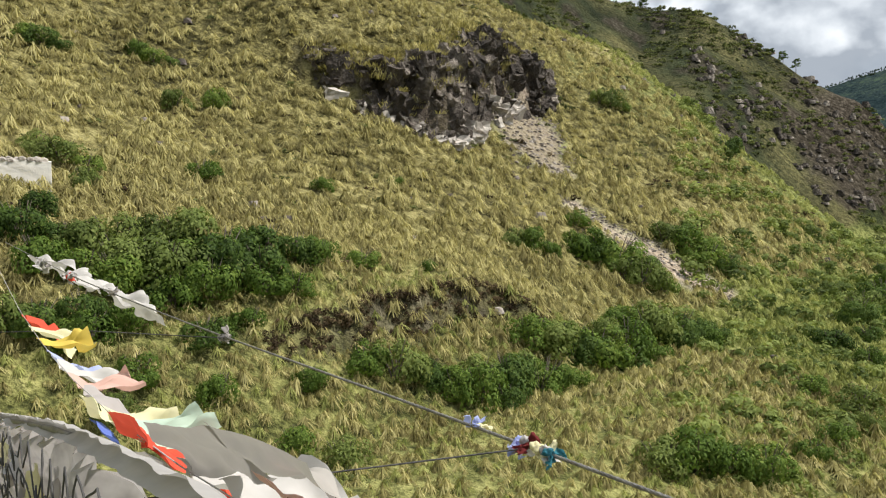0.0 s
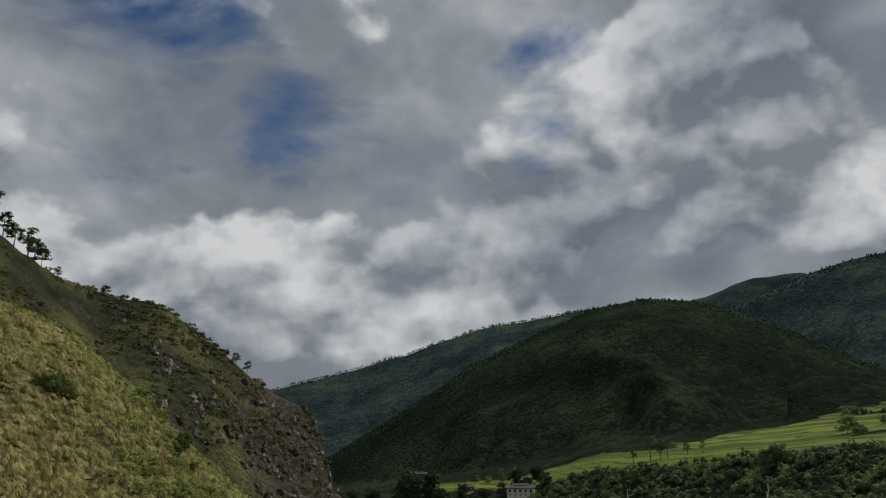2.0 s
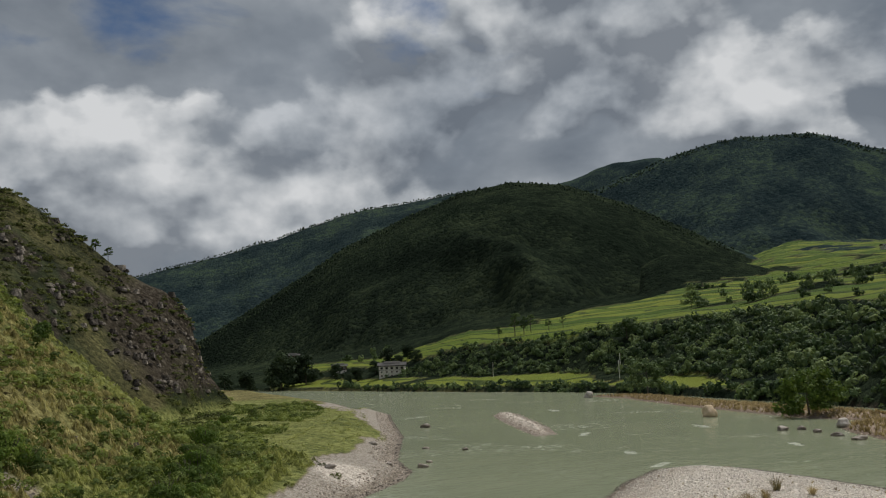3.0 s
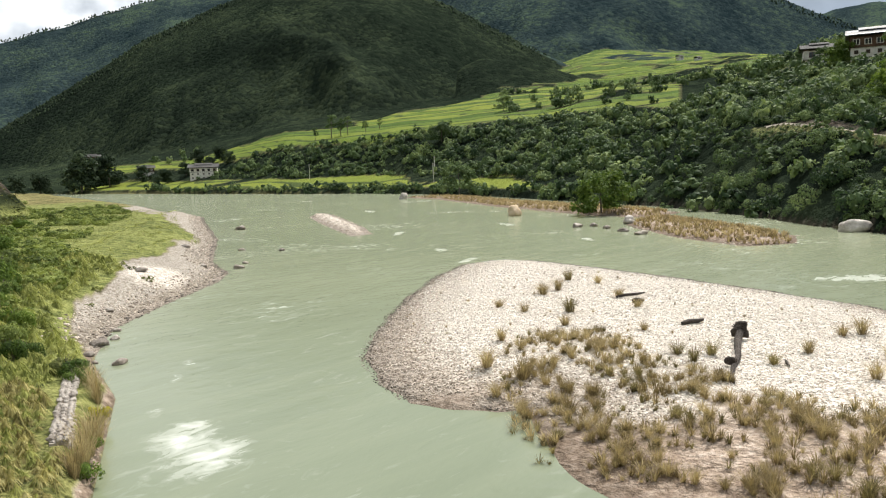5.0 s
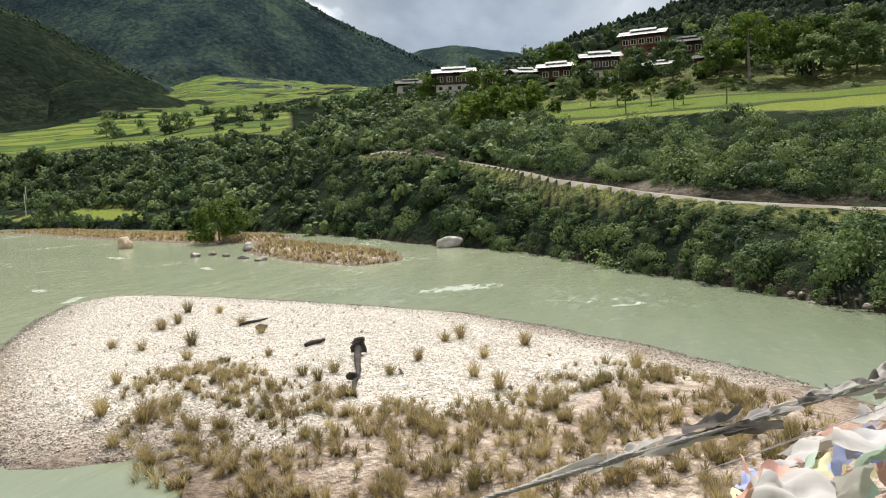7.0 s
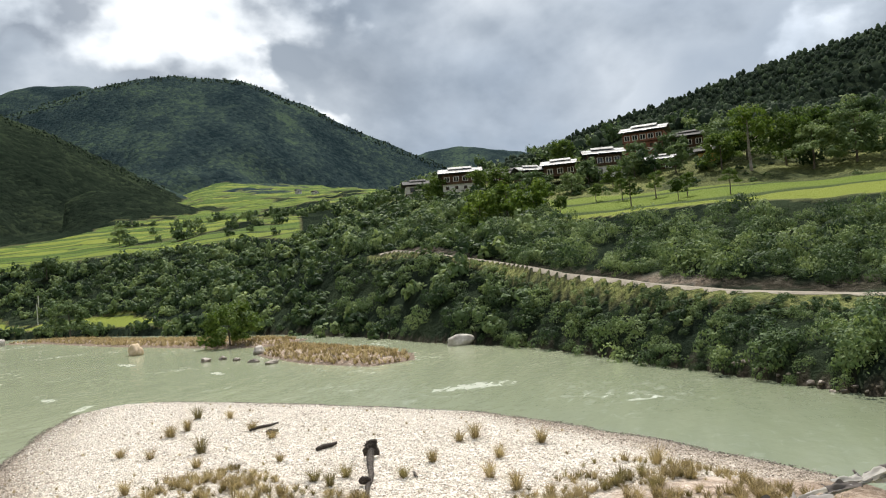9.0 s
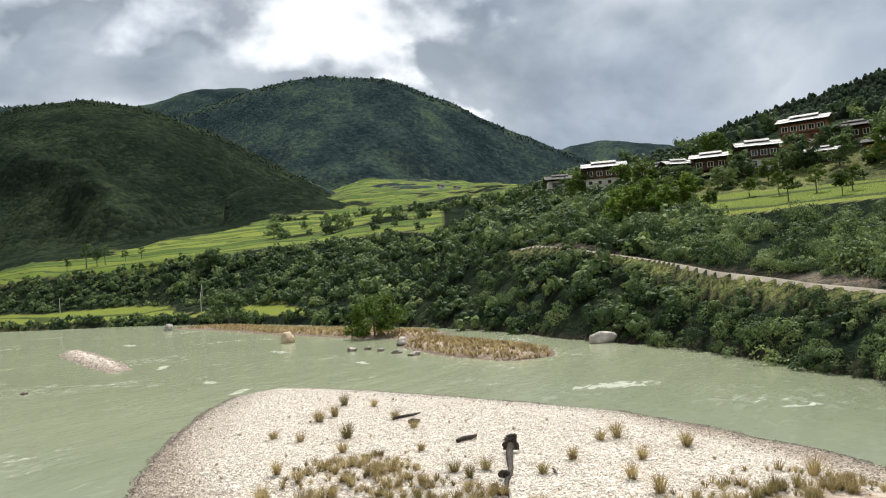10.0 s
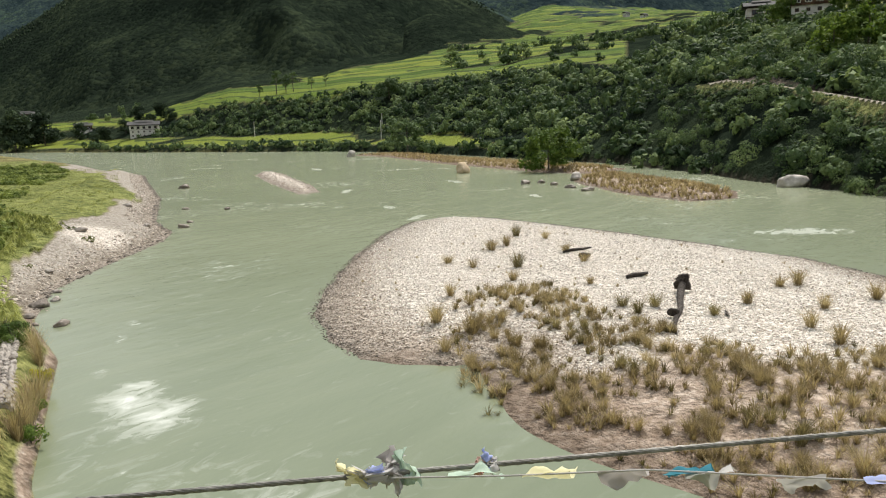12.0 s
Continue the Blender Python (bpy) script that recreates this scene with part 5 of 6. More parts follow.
def house(x, y, w, d, storeys, turn, wall="plaster", upper="timber", roof="tin", label="", bays=4, annex=False, lift=0.0):
    """A farmhouse: plastered lower walls, a timbered upper storey with a row of windows, and a wide low roof raised over the attic."""
    z = min(float(ground_z(x + dx, y + dy)) for dx in (-w / 3, 0, w / 3) for dy in (-d / 3, d / 3)) + lift
    root = tagged(new("house"), label, "house", "village houses")
    root.matrix_basis = pose(x, y, z, 0, 0, turn)
    h = 2.9
    base = h * (storeys - 1)
    if storeys > 1:
        part("wall", boxed(-w / 2, w / 2, -d / 2, d / 2, -3.0, base, bevel=0.05), MAT[wall], root)
    part("upper_storey", boxed(-w / 2 - 0.25, w / 2 + 0.25, -d / 2 - 0.25, d / 2 + 0.25, base, base + h, bevel=0.04), MAT[upper], root, "dark timbered upper storey" if upper != "plaster" else "")
    part("cornice", boxed(-w / 2 - 0.45, w / 2 + 0.45, -d / 2 - 0.45, d / 2 + 0.45, base + h, base + h + 0.22, bevel=0.03), MAT["timber"], root)
    part("sill_beam", boxed(-w / 2 - 0.4, w / 2 + 0.4, -d / 2 - 0.4, d / 2 + 0.4, base - 0.16, base + 0.06, bevel=0.03), MAT["timber"], root)
    for k in range(4):
        part("attic_post", boxed(-w / 2 + 0.3 + k * (w - 0.8) / 3, -w / 2 + 0.5 + k * (w - 0.8) / 3, -d / 2 + 0.1, d / 2 - 0.1, base + h + 0.22, base + h + 0.95), MAT["timber"], root)
    rf = part("roof", gable(w, d, d * 0.17, 1.5, 0.14), MAT[roof], root, "low gabled roof of metal sheets" if roof == "tin" else "low dark weathered roof")
    rf.location = (0, 0, base + h + 1.0)
    if roof == "tin":
        for s in (-1, 1):
            for a, b in ((0.3, 0.4), (0.9, 0.99)):
                bm = bmesh.new()
                q = [(-w / 2 - 1.0, a), (w / 2 + 1.0, a), (w / 2 + 1.0, b), (-w / 2 - 1.0, b)]
                lo = [bm.verts.new((x0, s * k * (d / 2 + 1.5), d * 0.17 - k * (d / 2 + 1.5) * 0.34 + 0.16)) for x0, k in q]
                hi = [bm.verts.new(v.co + Vector((0, 0, 0.05))) for v in lo]
                for fc in (lo[::-1], hi, *[[lo[i], lo[(i + 1) % 4], hi[(i + 1) % 4], hi[i]] for i in range(4)]):
                    bm.faces.new(fc)
                bmesh.ops.recalc_face_normals(bm, faces=bm.faces)
                part("roof_sheet", bm, MAT["new_tin"], rf, "bright new metal sheets along the roof")
    cap = part("roof_cap", gable(w * 0.62, d * 0.45, d * 0.09, 0.3, 0.08), MAT[roof], rf)
    cap.location = (0, 0, d * 0.12 + 0.35)
    for side in (-1, 1):
        for level in range(storeys):
            z0 = level * h + (0.75 if level == storeys - 1 else 1.0)
            big = level == storeys - 1
            for k in range(bays):
                wx = (k + 0.5) / bays * w - w / 2
                ww, hh = (0.85, 1.5) if big else (0.45, 0.85)
                ww = min(ww, w / bays * 0.36)
                yf = side * (d / 2 + (0.25 if big else 0.0))
                win = part("window", boxed(wx - ww - 0.12, wx + ww + 0.12, min(yf, yf + side * 0.09), max(yf, yf + side * 0.09), z0 - 0.12, z0 + hh + 0.12), MAT["plaster" if big and upper != "plaster" else "timber"], root)
                for s in (-1, 1):
                    part("pane", boxed(wx + (s - 1) * ww / 2 + 0.07, wx + (s + 1) * ww / 2 - 0.07, min(yf + side * 0.06, yf + side * 0.11), max(yf + side * 0.06, yf + side * 0.11), z0, z0 + hh), MAT["pane"], win)
    if annex:
        part("annex", boxed(w / 2, w / 2 + w * 0.35, -d * 0.4, d * 0.4, -2.0, 2.7, bevel=0.04), MAT[wall], root, "low side building")
        part("annex_roof", boxed(w / 2 + 0.26, w / 2 + w * 0.35 + 0.4, -d * 0.4 - 0.4, d * 0.4 + 0.4, 2.7, 2.85), MAT[roof], root)
    return root


def village():
    house(288, 94, 9, 7, 2, -67, "plaster", "plaster", "dark_roof", "small white house with a dark roof above the bank", 2)
    house(269, 72, 12.5, 9, 2, -74, "plaster", "timber", "tin", "farmhouse with dark timber front and pale tin roof", 4, lift=1.8)
    house(302, 63, 11, 8, 1, -77, "plaster", "timber", "dark_roof", "low dark-roofed house half hidden by bushes", 3)
    house(266, 47, 8, 7, 1, -58, "plaster", "timber", "tin", "low timbered house with a tin roof on the slope", 2, lift=2.4)
    house(263, 36, 10, 8, 1, -86, "plaster", "timber", "tin", "long timbered house with stepped tin roofs", 3, lift=2.9)
    house(258, 22, 10.5, 9, 2, -78, "plaster", "timber", "tin", "tall timbered farmhouse with white window frames", 4, lift=1.4)
    house(281, 9, 13, 10, 2, -97, "red_timber", "red_timber", "tin", "large reddish house with a double tin roof", 5, lift=2.6)
    house(252, 4, 8, 5, 1, -90, "plaster", "timber", "tin", "low shed with a tin roof among trees", 2)
    house(268, -5, 9, 7, 2, -95, "plaster", "timber", "dark_roof", "dark-roofed house behind the trees", 3)
    house(243, -9, 4, 4, 1, -97, "ochre", "ochre", "dark_roof", "small ochre-walled outbuilding among trees", 1, lift=1.0)
    house(326, 555, 20, 12, 3, -34, "plaster", "plaster", "dark_roof", "large white three-storey farmhouse by the river fields", 5, True)
    house(352, 699, 13, 10, 3, -24, "plaster", "timber", "dark_roof", "white and timber house beside dark trees", 3)
    house(470, 1080, 18, 12, 3, -21, "plaster", "timber", "dark_roof", "distant farmhouse among green fields", 4, lift=2.0)
    for x, y in ((1240, 620), (1180, 560)):
        house(x, y, 9, 7, 2, -60 + (x * 7) % 60, "plaster", "plaster", "dark_roof", "small distant white house at the mountain's foot", 3, lift=0.5)


village()


# ---- trees ----
TREE_DATA = {}


def tree(x, y, high, wide, form=0, kind="leaf_dark", label="", bare=0.35, category="tree", group="", name="tree"):
    """A tree with a tapered trunk, limbs, and a crown of leaves in clumps set on the limbs' ends."""
    key = (form, kind, round(bare, 1), round(high / wide, 0))
    if key not in TREE_DATA:
        g = np.random.default_rng(900 + form)
        wood, tips = [], []
        wood.append(limb([(0, 0, -0.06), (0.01, 0.01, 0.3), (-0.01, 0.02, 0.6), (0.01, 0, 0.86)], [0.026, 0.02, 0.013, 0.004], 7))
        for i in range(13):
            z0 = bare + (0.9 - bare) * i / 13
            a, l = g.uniform(0, 6.28), 0.42 * wide / high * (1.15 - 0.75 * (z0 - bare) / (0.95 - bare)) * g.uniform(0.7, 1.2)
            e = (math.cos(a) * l, math.sin(a) * l, z0 + g.uniform(0.03, 0.12))
            wood.append(limb([(0, 0, z0), (e[0] * 0.5, e[1] * 0.5, z0 + 0.03), e], [0.009, 0.006, 0.002], 5))
            tips.append((e, g.uniform(0.22, 0.36) * (1.7 if kind == "pine" else 1.0) * wide / high))
        tips.append(((0, 0, 0.88), 0.15 * wide / high))
        leaves = []
        for i, (e, s) in enumerate(tips):
            v, f = leaf_crown(1000 + form * 20 + i, 230, 0.14, 7, 0.85, 0.0)
            leaves.append((v * s + np.array(e) - (0, 0, s * 0.3), f))
        TREE_DATA[key] = (flat_mesh("trunk", *joined(wood), MAT["masonry" if bare > 0.4 and form == 0 else "bark"]), flat_mesh("crown", *joined(leaves), MAT[kind]))
    root = tagged(new(name), label, category, group)
    root.matrix_basis = pose(x, y, float(ground_z(x, y)) - 0.1, 0, 0, (x * 53 + y * 17) % 360) @ Matrix.Diagonal((high, high, high, 1))
    for data, n in zip(TREE_DATA[key], ("trunk", "crown")):
        new(n, data).parent = root
    return root


def trees():
    tree(224, -19, 17, 9, 0, "leaf_bright", "tall pale-trunked tree standing above the field", 0.45)
    for i, (x, y, h, w) in enumerate([(228, -28, 13, 10), (218, -33, 12, 10), (214, -42, 13, 11), (232, -12, 10, 9), (240, 0, 9, 8), (206, -50, 12, 11), (236, -36, 14, 11), (226, -46, 14, 12)]):
        tree(x, y, h, w, 1 + i % 3, ("leaf", "leaf_dark", "leaf_dark")[i % 3], "leafy green tree behind the bright terrace field", 0.2, group="trees by the village")
    for i, (x, y, h, w) in enumerate([(252, 54, 9, 8), (247, 47, 8, 8), (243, 40, 7, 8), (258, 62, 8, 7), (250, 26, 7, 6), (247, 12, 7, 6), (262, 80, 8, 8), (275, 88, 7, 7), (238, 30, 6, 6), (240, 18, 6, 5), (258, 12, 9, 8), (262, 0, 8, 8), (300, 40, 9, 7), (286, 84, 7, 7), (256, -14, 10, 9), (245, -20, 11, 9)]):
        tree(x, y, h, w, 1 + i % 3, ("leaf", "leaf_dark", "leaf_dark")[i % 3], "leafy green tree growing among the village houses", 0.15, group="trees by the village")
    for i, (x, y, h, w) in enumerate([(200, 42, 9, 10), (206, 36, 8, 9), (196, 48, 8, 9), (205, 50, 7, 8)]):
        tree(x, y, h, w, 4, "leaf_bright", "arching clump of bright green bamboo", 0.05, category="bamboo", group="bamboo clumps", name="bamboo_clump")
    for i, (x, y) in enumerate([(206, 20), (200, 13), (196, 5), (190, 27), (186, -2), (180, 10), (176, 0), (170, -10)]):
        tree(x, y, 4.5 + (i % 3), 3.2, 1 + i % 3, "leaf", "slender young tree at the field's edge", 0.4, group="young trees by the field")
    tree(236, 212, 14, 15, 2, "leaf_dark", "broad dark tree on the river bank", 0.1)
    tree(154, 96, 9, 10, 3, "leaf", "rounded grey-green tree on the gravel spit", 0.08)
    tree(163, 106, 5, 6, 1, "leaf", "small tree on the gravel spit", 0.1)
    tree(440, 351, 11, 10, 2, "leaf_dark", "lone dark tree amid the rice terraces", 0.15)
    tree(331, 309, 11, 11, 3, "leaf_dark", "round dark tree on the bluff", 0.1)
    for i, (x, y, h) in enumerate([(373, 457, 17), (380, 455, 13), (386, 454, 14), (362, 462, 10), (398, 448, 9), (405, 440, 9)]):
        tree(x, y, h, h * 0.45, i % 3, "leaf_dark", "slender tall tree in the field edge's row", 0.35, group="row of slender trees")
    for i, (x, y, h) in enumerate([(294, 702, 30), (315, 694, 28), (300, 735, 15), (270, 730, 16), (255, 745, 17), (330, 715, 13), (245, 770, 15), (285, 760, 14), (335, 670, 14), (318, 600, 11), (345, 575, 10), (352, 560, 9), (300, 580, 8), (336, 600, 12), (355, 610, 14), (362, 590, 12)]):
        tree(x, y, h, h * 0.62, 1 + i % 3, "pine", "very dark dense tree beside the river fields", 0.05, group="dark trees by the white farmhouse")
    # pines along the hill's skyline
    for i, (az, h, w) in enumerate([(-13.4, 15, 8), (-11.9, 9, 8), (-11.6, 7, 5), (-9.9, 9, 7), (-9.0, 10, 8), (-8.5, 12, 9), (-7.6, 12, 10), (-7.0, 13, 9), (-6.4, 11, 9), (-6.0, 13, 9), (-4.9, 10, 7), (-4.2, 9, 8), (-3.3, 12, 8), (-2.9, 9, 8), (-2.4, 7, 7), (-1.4, 4, 4), (1.7, 4.5, 4.5), (10.6, 5, 4), (11.4, 5.5, 4), (9.9, 3, 3)]):
        r = np.interp(az, [-13.6, -10, -6.2, -1.6, 1.6, 5.5, 16], [259, 259, 269, 279, 288, 284, 284])
        a = radians(az)
        tree(r * math.sin(a), r * math.cos(a), h * 0.82, w * 0.62, i % 4, "leaf", "slim dark tree on the hill's skyline", 0.3, group="trees on the skyline")


trees()


# ---- road on the far bank ----
def far_road():
    az = np.arange(68.7, 125, 0.6)
    lo = np.interp(az, BEARING, LINES["flat"][0]) * (1 + 0.02 * fbm(az / 3, az * 0, 3, 70))
    v = []
    for a, r in zip(az, lo):
        for k, dz in ((-0.9, -0.3), (0.7, 0.03), (3.6, 0.07), (4.2, -0.06)):
            x, y = (r + k) * math.sin(radians(a)), (r + k) * math.cos(radians(a))
            v.append((x, y, float(ground_z(x, y)) + dz))
    n = len(az)
    f = [(i * 4 + j, i * 4 + j + 1, i * 4 + j + 5, i * 4 + j + 4) for i in range(n - 1) for j in range(3)]
    tagged(new("road", flat_mesh("road", v, f, MAT["road"], True)), "pale unpaved track cut along the wooded bank", "road", kind="structure")


far_road()


# ---- rocks, driftwood and walls ----
def boulder(x, y, size, turn, mat="boulder", label="", seed=1, sink=0.0):
    z = max(float(ground_z(x, y)), -0.1) - sink
    ob = part("boulder", rock_bm(size, seed, 3, 0.4), MAT[mat], None)
    ob.matrix_basis = pose(x, y, z + size[2] * 0.25, 0, 0, turn)
    return tagged(ob, label, "boulder", "boulders in the river")


def rocks():
    boulder(147, 115, (4.6, 3.0, 3.2), 40, "tan_rock", "large tan boulder standing in the river", 1)
    boulder(128.8, 36.7, (4.2, 2.8, 2.6), -70, "boulder", "large pale grey boulder by the far bank", 2)
    boulder(216, 223, (4.0, 3.2, 3.2), 20, "boulder", "grey pointed boulder at the end of the spit", 3)
    boulder(133, 77, (3.0, 2.2, 2.0), 20, "boulder", "pale boulder on the grassy islet", 4)
    boulder(22.9, 50.8, (1.5, 0.7, 0.6), 35, "wet_cobble", "dark flat rock at the water's edge", 5)
    for i, (x, y, s) in enumerate([(96.5, 150.7, 1.7), (72.7, 102.5, 0.9), (56.4, 89.1, 1.1), (70.1, 109.5, 0.8), (123.6, 82.2, 1.6), (122.7, 75.5, 1.2), (118.5, 69.6, 1.3), (114.6, 64.2, 1.4), (126.2, 80.4, 1.4), (60, 93, 0.8)]):
        boulder(x, y, (s * 1.5, s, s * 0.7), i * 47, "wet_cobble", "dark rock breaking the river's surface", 6 + i)
    for i, (x, y, s) in enumerate([(24.5, 57.5, 0.9), (26.3, 59, 0.7), (27.8, 62, 0.6), (22.4, 54.5, 0.6), (21.9, 52.4, 0.5), (30, 68, 0.6), (40, 82, 0.9), (52, 90, 0.8), (62, 112, 1.0)]):
        boulder(x, y, (s * 1.5, s, s * 0.7), i * 61, "masonry", "grey rock lying on the sandy shore", 20 + i)
    # stones along the foot of the far bank
    for i, az in enumerate(np.linspace(92, 108, 26)):
        r = float(np.interp(az, BEARING, LINES["shore"][0])) + 0.4 + (i * 7 % 5) * 0.25
        s = 0.22 + (i * 13 % 7) * 0.06
        boulder(r * math.sin(radians(az)), r * math.cos(radians(az)), (s * 1.6, s, s * 0.8), i * 39, "wet_cobble", "dark stone at the foot of the wooded bank", 40 + i)


rocks()


def driftwood():
    g = random.Random(4)
    root = tagged(new("tree_stump"), "dark weathered uprooted stump with its root plate on the gravel", "driftwood")
    root.matrix_basis = pose(45.8, 19.3, float(ground_z(45.8, 19.3)), 0, 0, 111)
    pts = [(0, -0.1, 0.5), (0.08, 0.9, 0.3), (0.05, 2.4, 0.17), (-0.05, 4.2, 0.12), (0.0, 5.6, 0.11), (0.12, 6.8, 0.1), (0.1, 8.2, 0.06), (-0.05, 9.8, 0.02)]
    trunk = bpy.data.curves.new("trunk", "CURVE")
    trunk.dimensions, trunk.bevel_depth, trunk.bevel_resolution = "3D", 0.15, 2
    sp = trunk.splines.new("POLY")
    sp.points.add(len(pts) - 1)
    for p, q, rad in zip(sp.points, pts, (1.5, 1.5, 1.25, 1.05, 1.05, 0.9, 0.6, 0.3)):
        p.co, p.radius = (*q, 1), rad
    trunk.materials.append(MAT["drift"])
    new("trunk", trunk).parent = root
    part("root_plate", rock_bm((0.85, 0.55, 1.0), 3, 3, 0.7), MAT["drift"], root).location = (0, -0.2, 0.55)
    part("root_knot", rock_bm((0.55, 0.45, 0.5), 8, 3, 0.5), MAT["drift"], root).location = (0.25, 6.2, 0.28)
    for i in range(9):
        a = g.uniform(0, 6.28)
        c = bpy.data.curves.new("root", "CURVE")
        c.dimensions, c.bevel_depth = "3D", 0.06
        s = c.splines.new("POLY")
        s.points.add(2)
        for p, q, rad in zip(s.points, ((0, -0.2, 0.6), (math.cos(a) * 0.35, -0.4, 0.6 + math.sin(a) * 0.35), (math.cos(a) * 0.52, -0.45, max(0.05, 0.6 + math.sin(a) * 0.52))), (1.5, 0.9, 0.3)):
            p.co, p.radius = (*q, 1), rad
        c.materials.append(MAT["drift"])
        new("root", c).parent = root
    for x, y, turn, length, rad, label in ((48.1, 24.1, 64, 1.7, 0.17, "short grey driftwood log lying on the gravel"), (55.2, 33.2, 62, 2.6, 0.12, "thin dark driftwood branch beside a tussock"), (53.8, 31.0, 40, 0.9, 0.2, "small dark driftwood stub on the gravel"), (41.4, 14.9, 120, 1.0, 0.08, "bent dark branch on the gravel"), (31.4, 2.0, 110, 3.4, 0.09, "long dry branch lying on the sand")):
        ob = tagged(new("driftwood_log", flat_mesh("driftwood_log", *limb([(0, 0, 0), (0.03, 0.05, length * 0.3), (-0.04, 0, length * 0.7), (0, 0.03, length)], [rad * 0.8, rad, rad * 0.9, rad * 0.5], 8), MAT["drift"], True)), label, "driftwood")
        ob.matrix_basis = pose(x, y, float(ground_z(x, y)) + rad * 0.8, 88, 0, turn)


driftwood()


def river_wall():
    """The old dry-stone wall along the near bank, its top of loose stones."""
    root = tagged(new("river_wall"), "low dry-stone retaining wall along the grassy bank", "stone wall")
    p0, p1 = Vector((12.3, 33.4, 0)), Vector((17.2, 44.2, 0))
    d = (p1 - p0).normalized()
    n = Vector((d.y, -d.x, 0))
    m = Matrix(((d.x, n.x, 0, p0.x), (d.y, n.y, 0, p0.y), (0, 0, 1, 0), (0, 0, 0, 1)))
    root.matrix_basis = m
    length = (p1 - p0).length
    part("core", boxed(0, length, -0.36, 0.36, -0.8, 1.42), MAT["masonry"], root)
    forms = []
    for k in range(6):
        bm = rock_bm((0.5, 0.36, 0.3), 70 + k, 1, 0.3)
        me = bpy.data.meshes.new("stone")
        bm.to_mesh(me)
        bm.free()
        me.materials.append(MAT["masonry"])
        forms.append(me)
    g = random.Random(2)

    def put(x, y, z, s=1.0):
        ob = new("stone", g.choice(forms))
        ob.parent = root
        ob.matrix_basis = pose(x, y, z, g.uniform(-15, 15), g.uniform(-15, 15), g.uniform(0, 360)) @ Matrix.Diagonal((s, s, s, 1))
    x = 0.1
    while x < length:
        for y in (-0.28, 0.0, 0.28):
            put(x + g.uniform(-0.08, 0.08), y + g.uniform(-0.06, 0.06), 1.46 + g.uniform(-0.05, 0.06), g.uniform(0.65, 0.95))
        for z in (0.2, 0.55, 0.9, 1.2):
            if g.random() < 0.55:
                put(x + g.uniform(-0.1, 0.1), 0.36, z, g.uniform(0.7, 1.1))
        x += 0.3
    # reeds and a yellow bush before the wall
    for k, (dx, dy, s, mat, lab) in enumerate(((3.4, 1.35, 1.0, "straw", "clump of tall straw-coloured reeds at the water's edge"), (9.3, 1.2, 0.9, "straw", "clump of tall straw-coloured reeds at the water's edge"), (8.2, 1.3, 0.8, "straw", "clump of dry reeds below the stone wall"), (-0.6, 0.9, 1.1, "straw", "clump of tall straw-coloured reeds at the water's edge"), (-2.4, 0.6, 1.0, "straw", "clump of tall straw-coloured reeds at the water's edge"), (2.2, 1.2, 1.2, "straw", "clump of tall straw-coloured reeds at the water's edge"), (0.6, 1.0, 1.2, "straw", "clump of tall straw-coloured reeds at the water's edge"), (10.2, 1.1, 0.9, "straw", "clump of dry reeds below the stone wall"))):
        q = m @ Vector((dx, dy, 0))
        ob = tagged(new("reed_clump", flat_mesh("reed_clump", *blade_tuft(600 + k, 130, 0.9, 0.012, 1.5), MAT[mat])), lab, "reeds", "reeds by the wall")
        ob.matrix_basis = pose(q.x, q.y, max(0.05, float(ground_z(q.x, q.y))) - 0.05, 0, 0, k * 50) @ Matrix.Diagonal((s, s, s, 1))
    for k, (dx, dy, s, mat) in enumerate(((6.2, 1.3, 0.75, "yellow"), (1.2, 0.9, 0.8, "leaf_bright"), (10.9, 0.3, 0.9, "leaf"), (4.8, 1.1, 0.5, "leaf"), (-1.8, 1.0, 0.9, "leaf_bright"), (12.3, 0.2, 1.1, "leaf"), (13.2, -0.4, 1.2, "scrub"))):
        q = m @ Vector((dx, dy, 0))
        shrub(q.x, q.y, s, mat, k % 6, 1.0, "bright yellow-green bush below the stone wall" if mat == "yellow" else "small green bush at the foot of the wall", group="bushes by the wall")


MAT["yellow"] = leafy("yellow_leaf", (0.22, 0.2, 0.015), (0.4, 0.36, 0.03), (0.55, 0.5, 0.06))
river_wall()


def ruin():
    """The broken whitewashed wall on the slope."""
    bm = bmesh.new()
    box(bm, -1.6, 1.6, -0.2, 0.2, -0.6, 1.0, 0.02)
    bmesh.ops.subdivide_edges(bm, edges=bm.edges, cuts=4, use_grid_fill=True)
    for v in bm.verts:
        n = noise.noise(v.co * 1.7)
        v.co.z += n * 0.16 if v.co.z > 0.8 else 0
        v.co.y += noise.noise(v.co * 3.1) * 0.04
    root = tagged(new("ruined_wall"), "broken whitewashed stone wall on the grassy slope", "wall")
    root.matrix_basis = pose(-29.6, 35.2, float(ground_z(-29.6, 35.2)) + 0.1, 0, 0, 38)
    part("wall", bm, MAT["plaster"], root)
    for i in range(14):
        part("stone", rock_bm((0.45, 0.3, 0.3), 90 + i, 1, 0.3), MAT["masonry"], root).location = (-1.5 + i * 0.21 + (i % 3) * 0.06, -0.12 + (i % 2) * 0.2, 0.98 + (i % 3) * 0.05)


ruin()


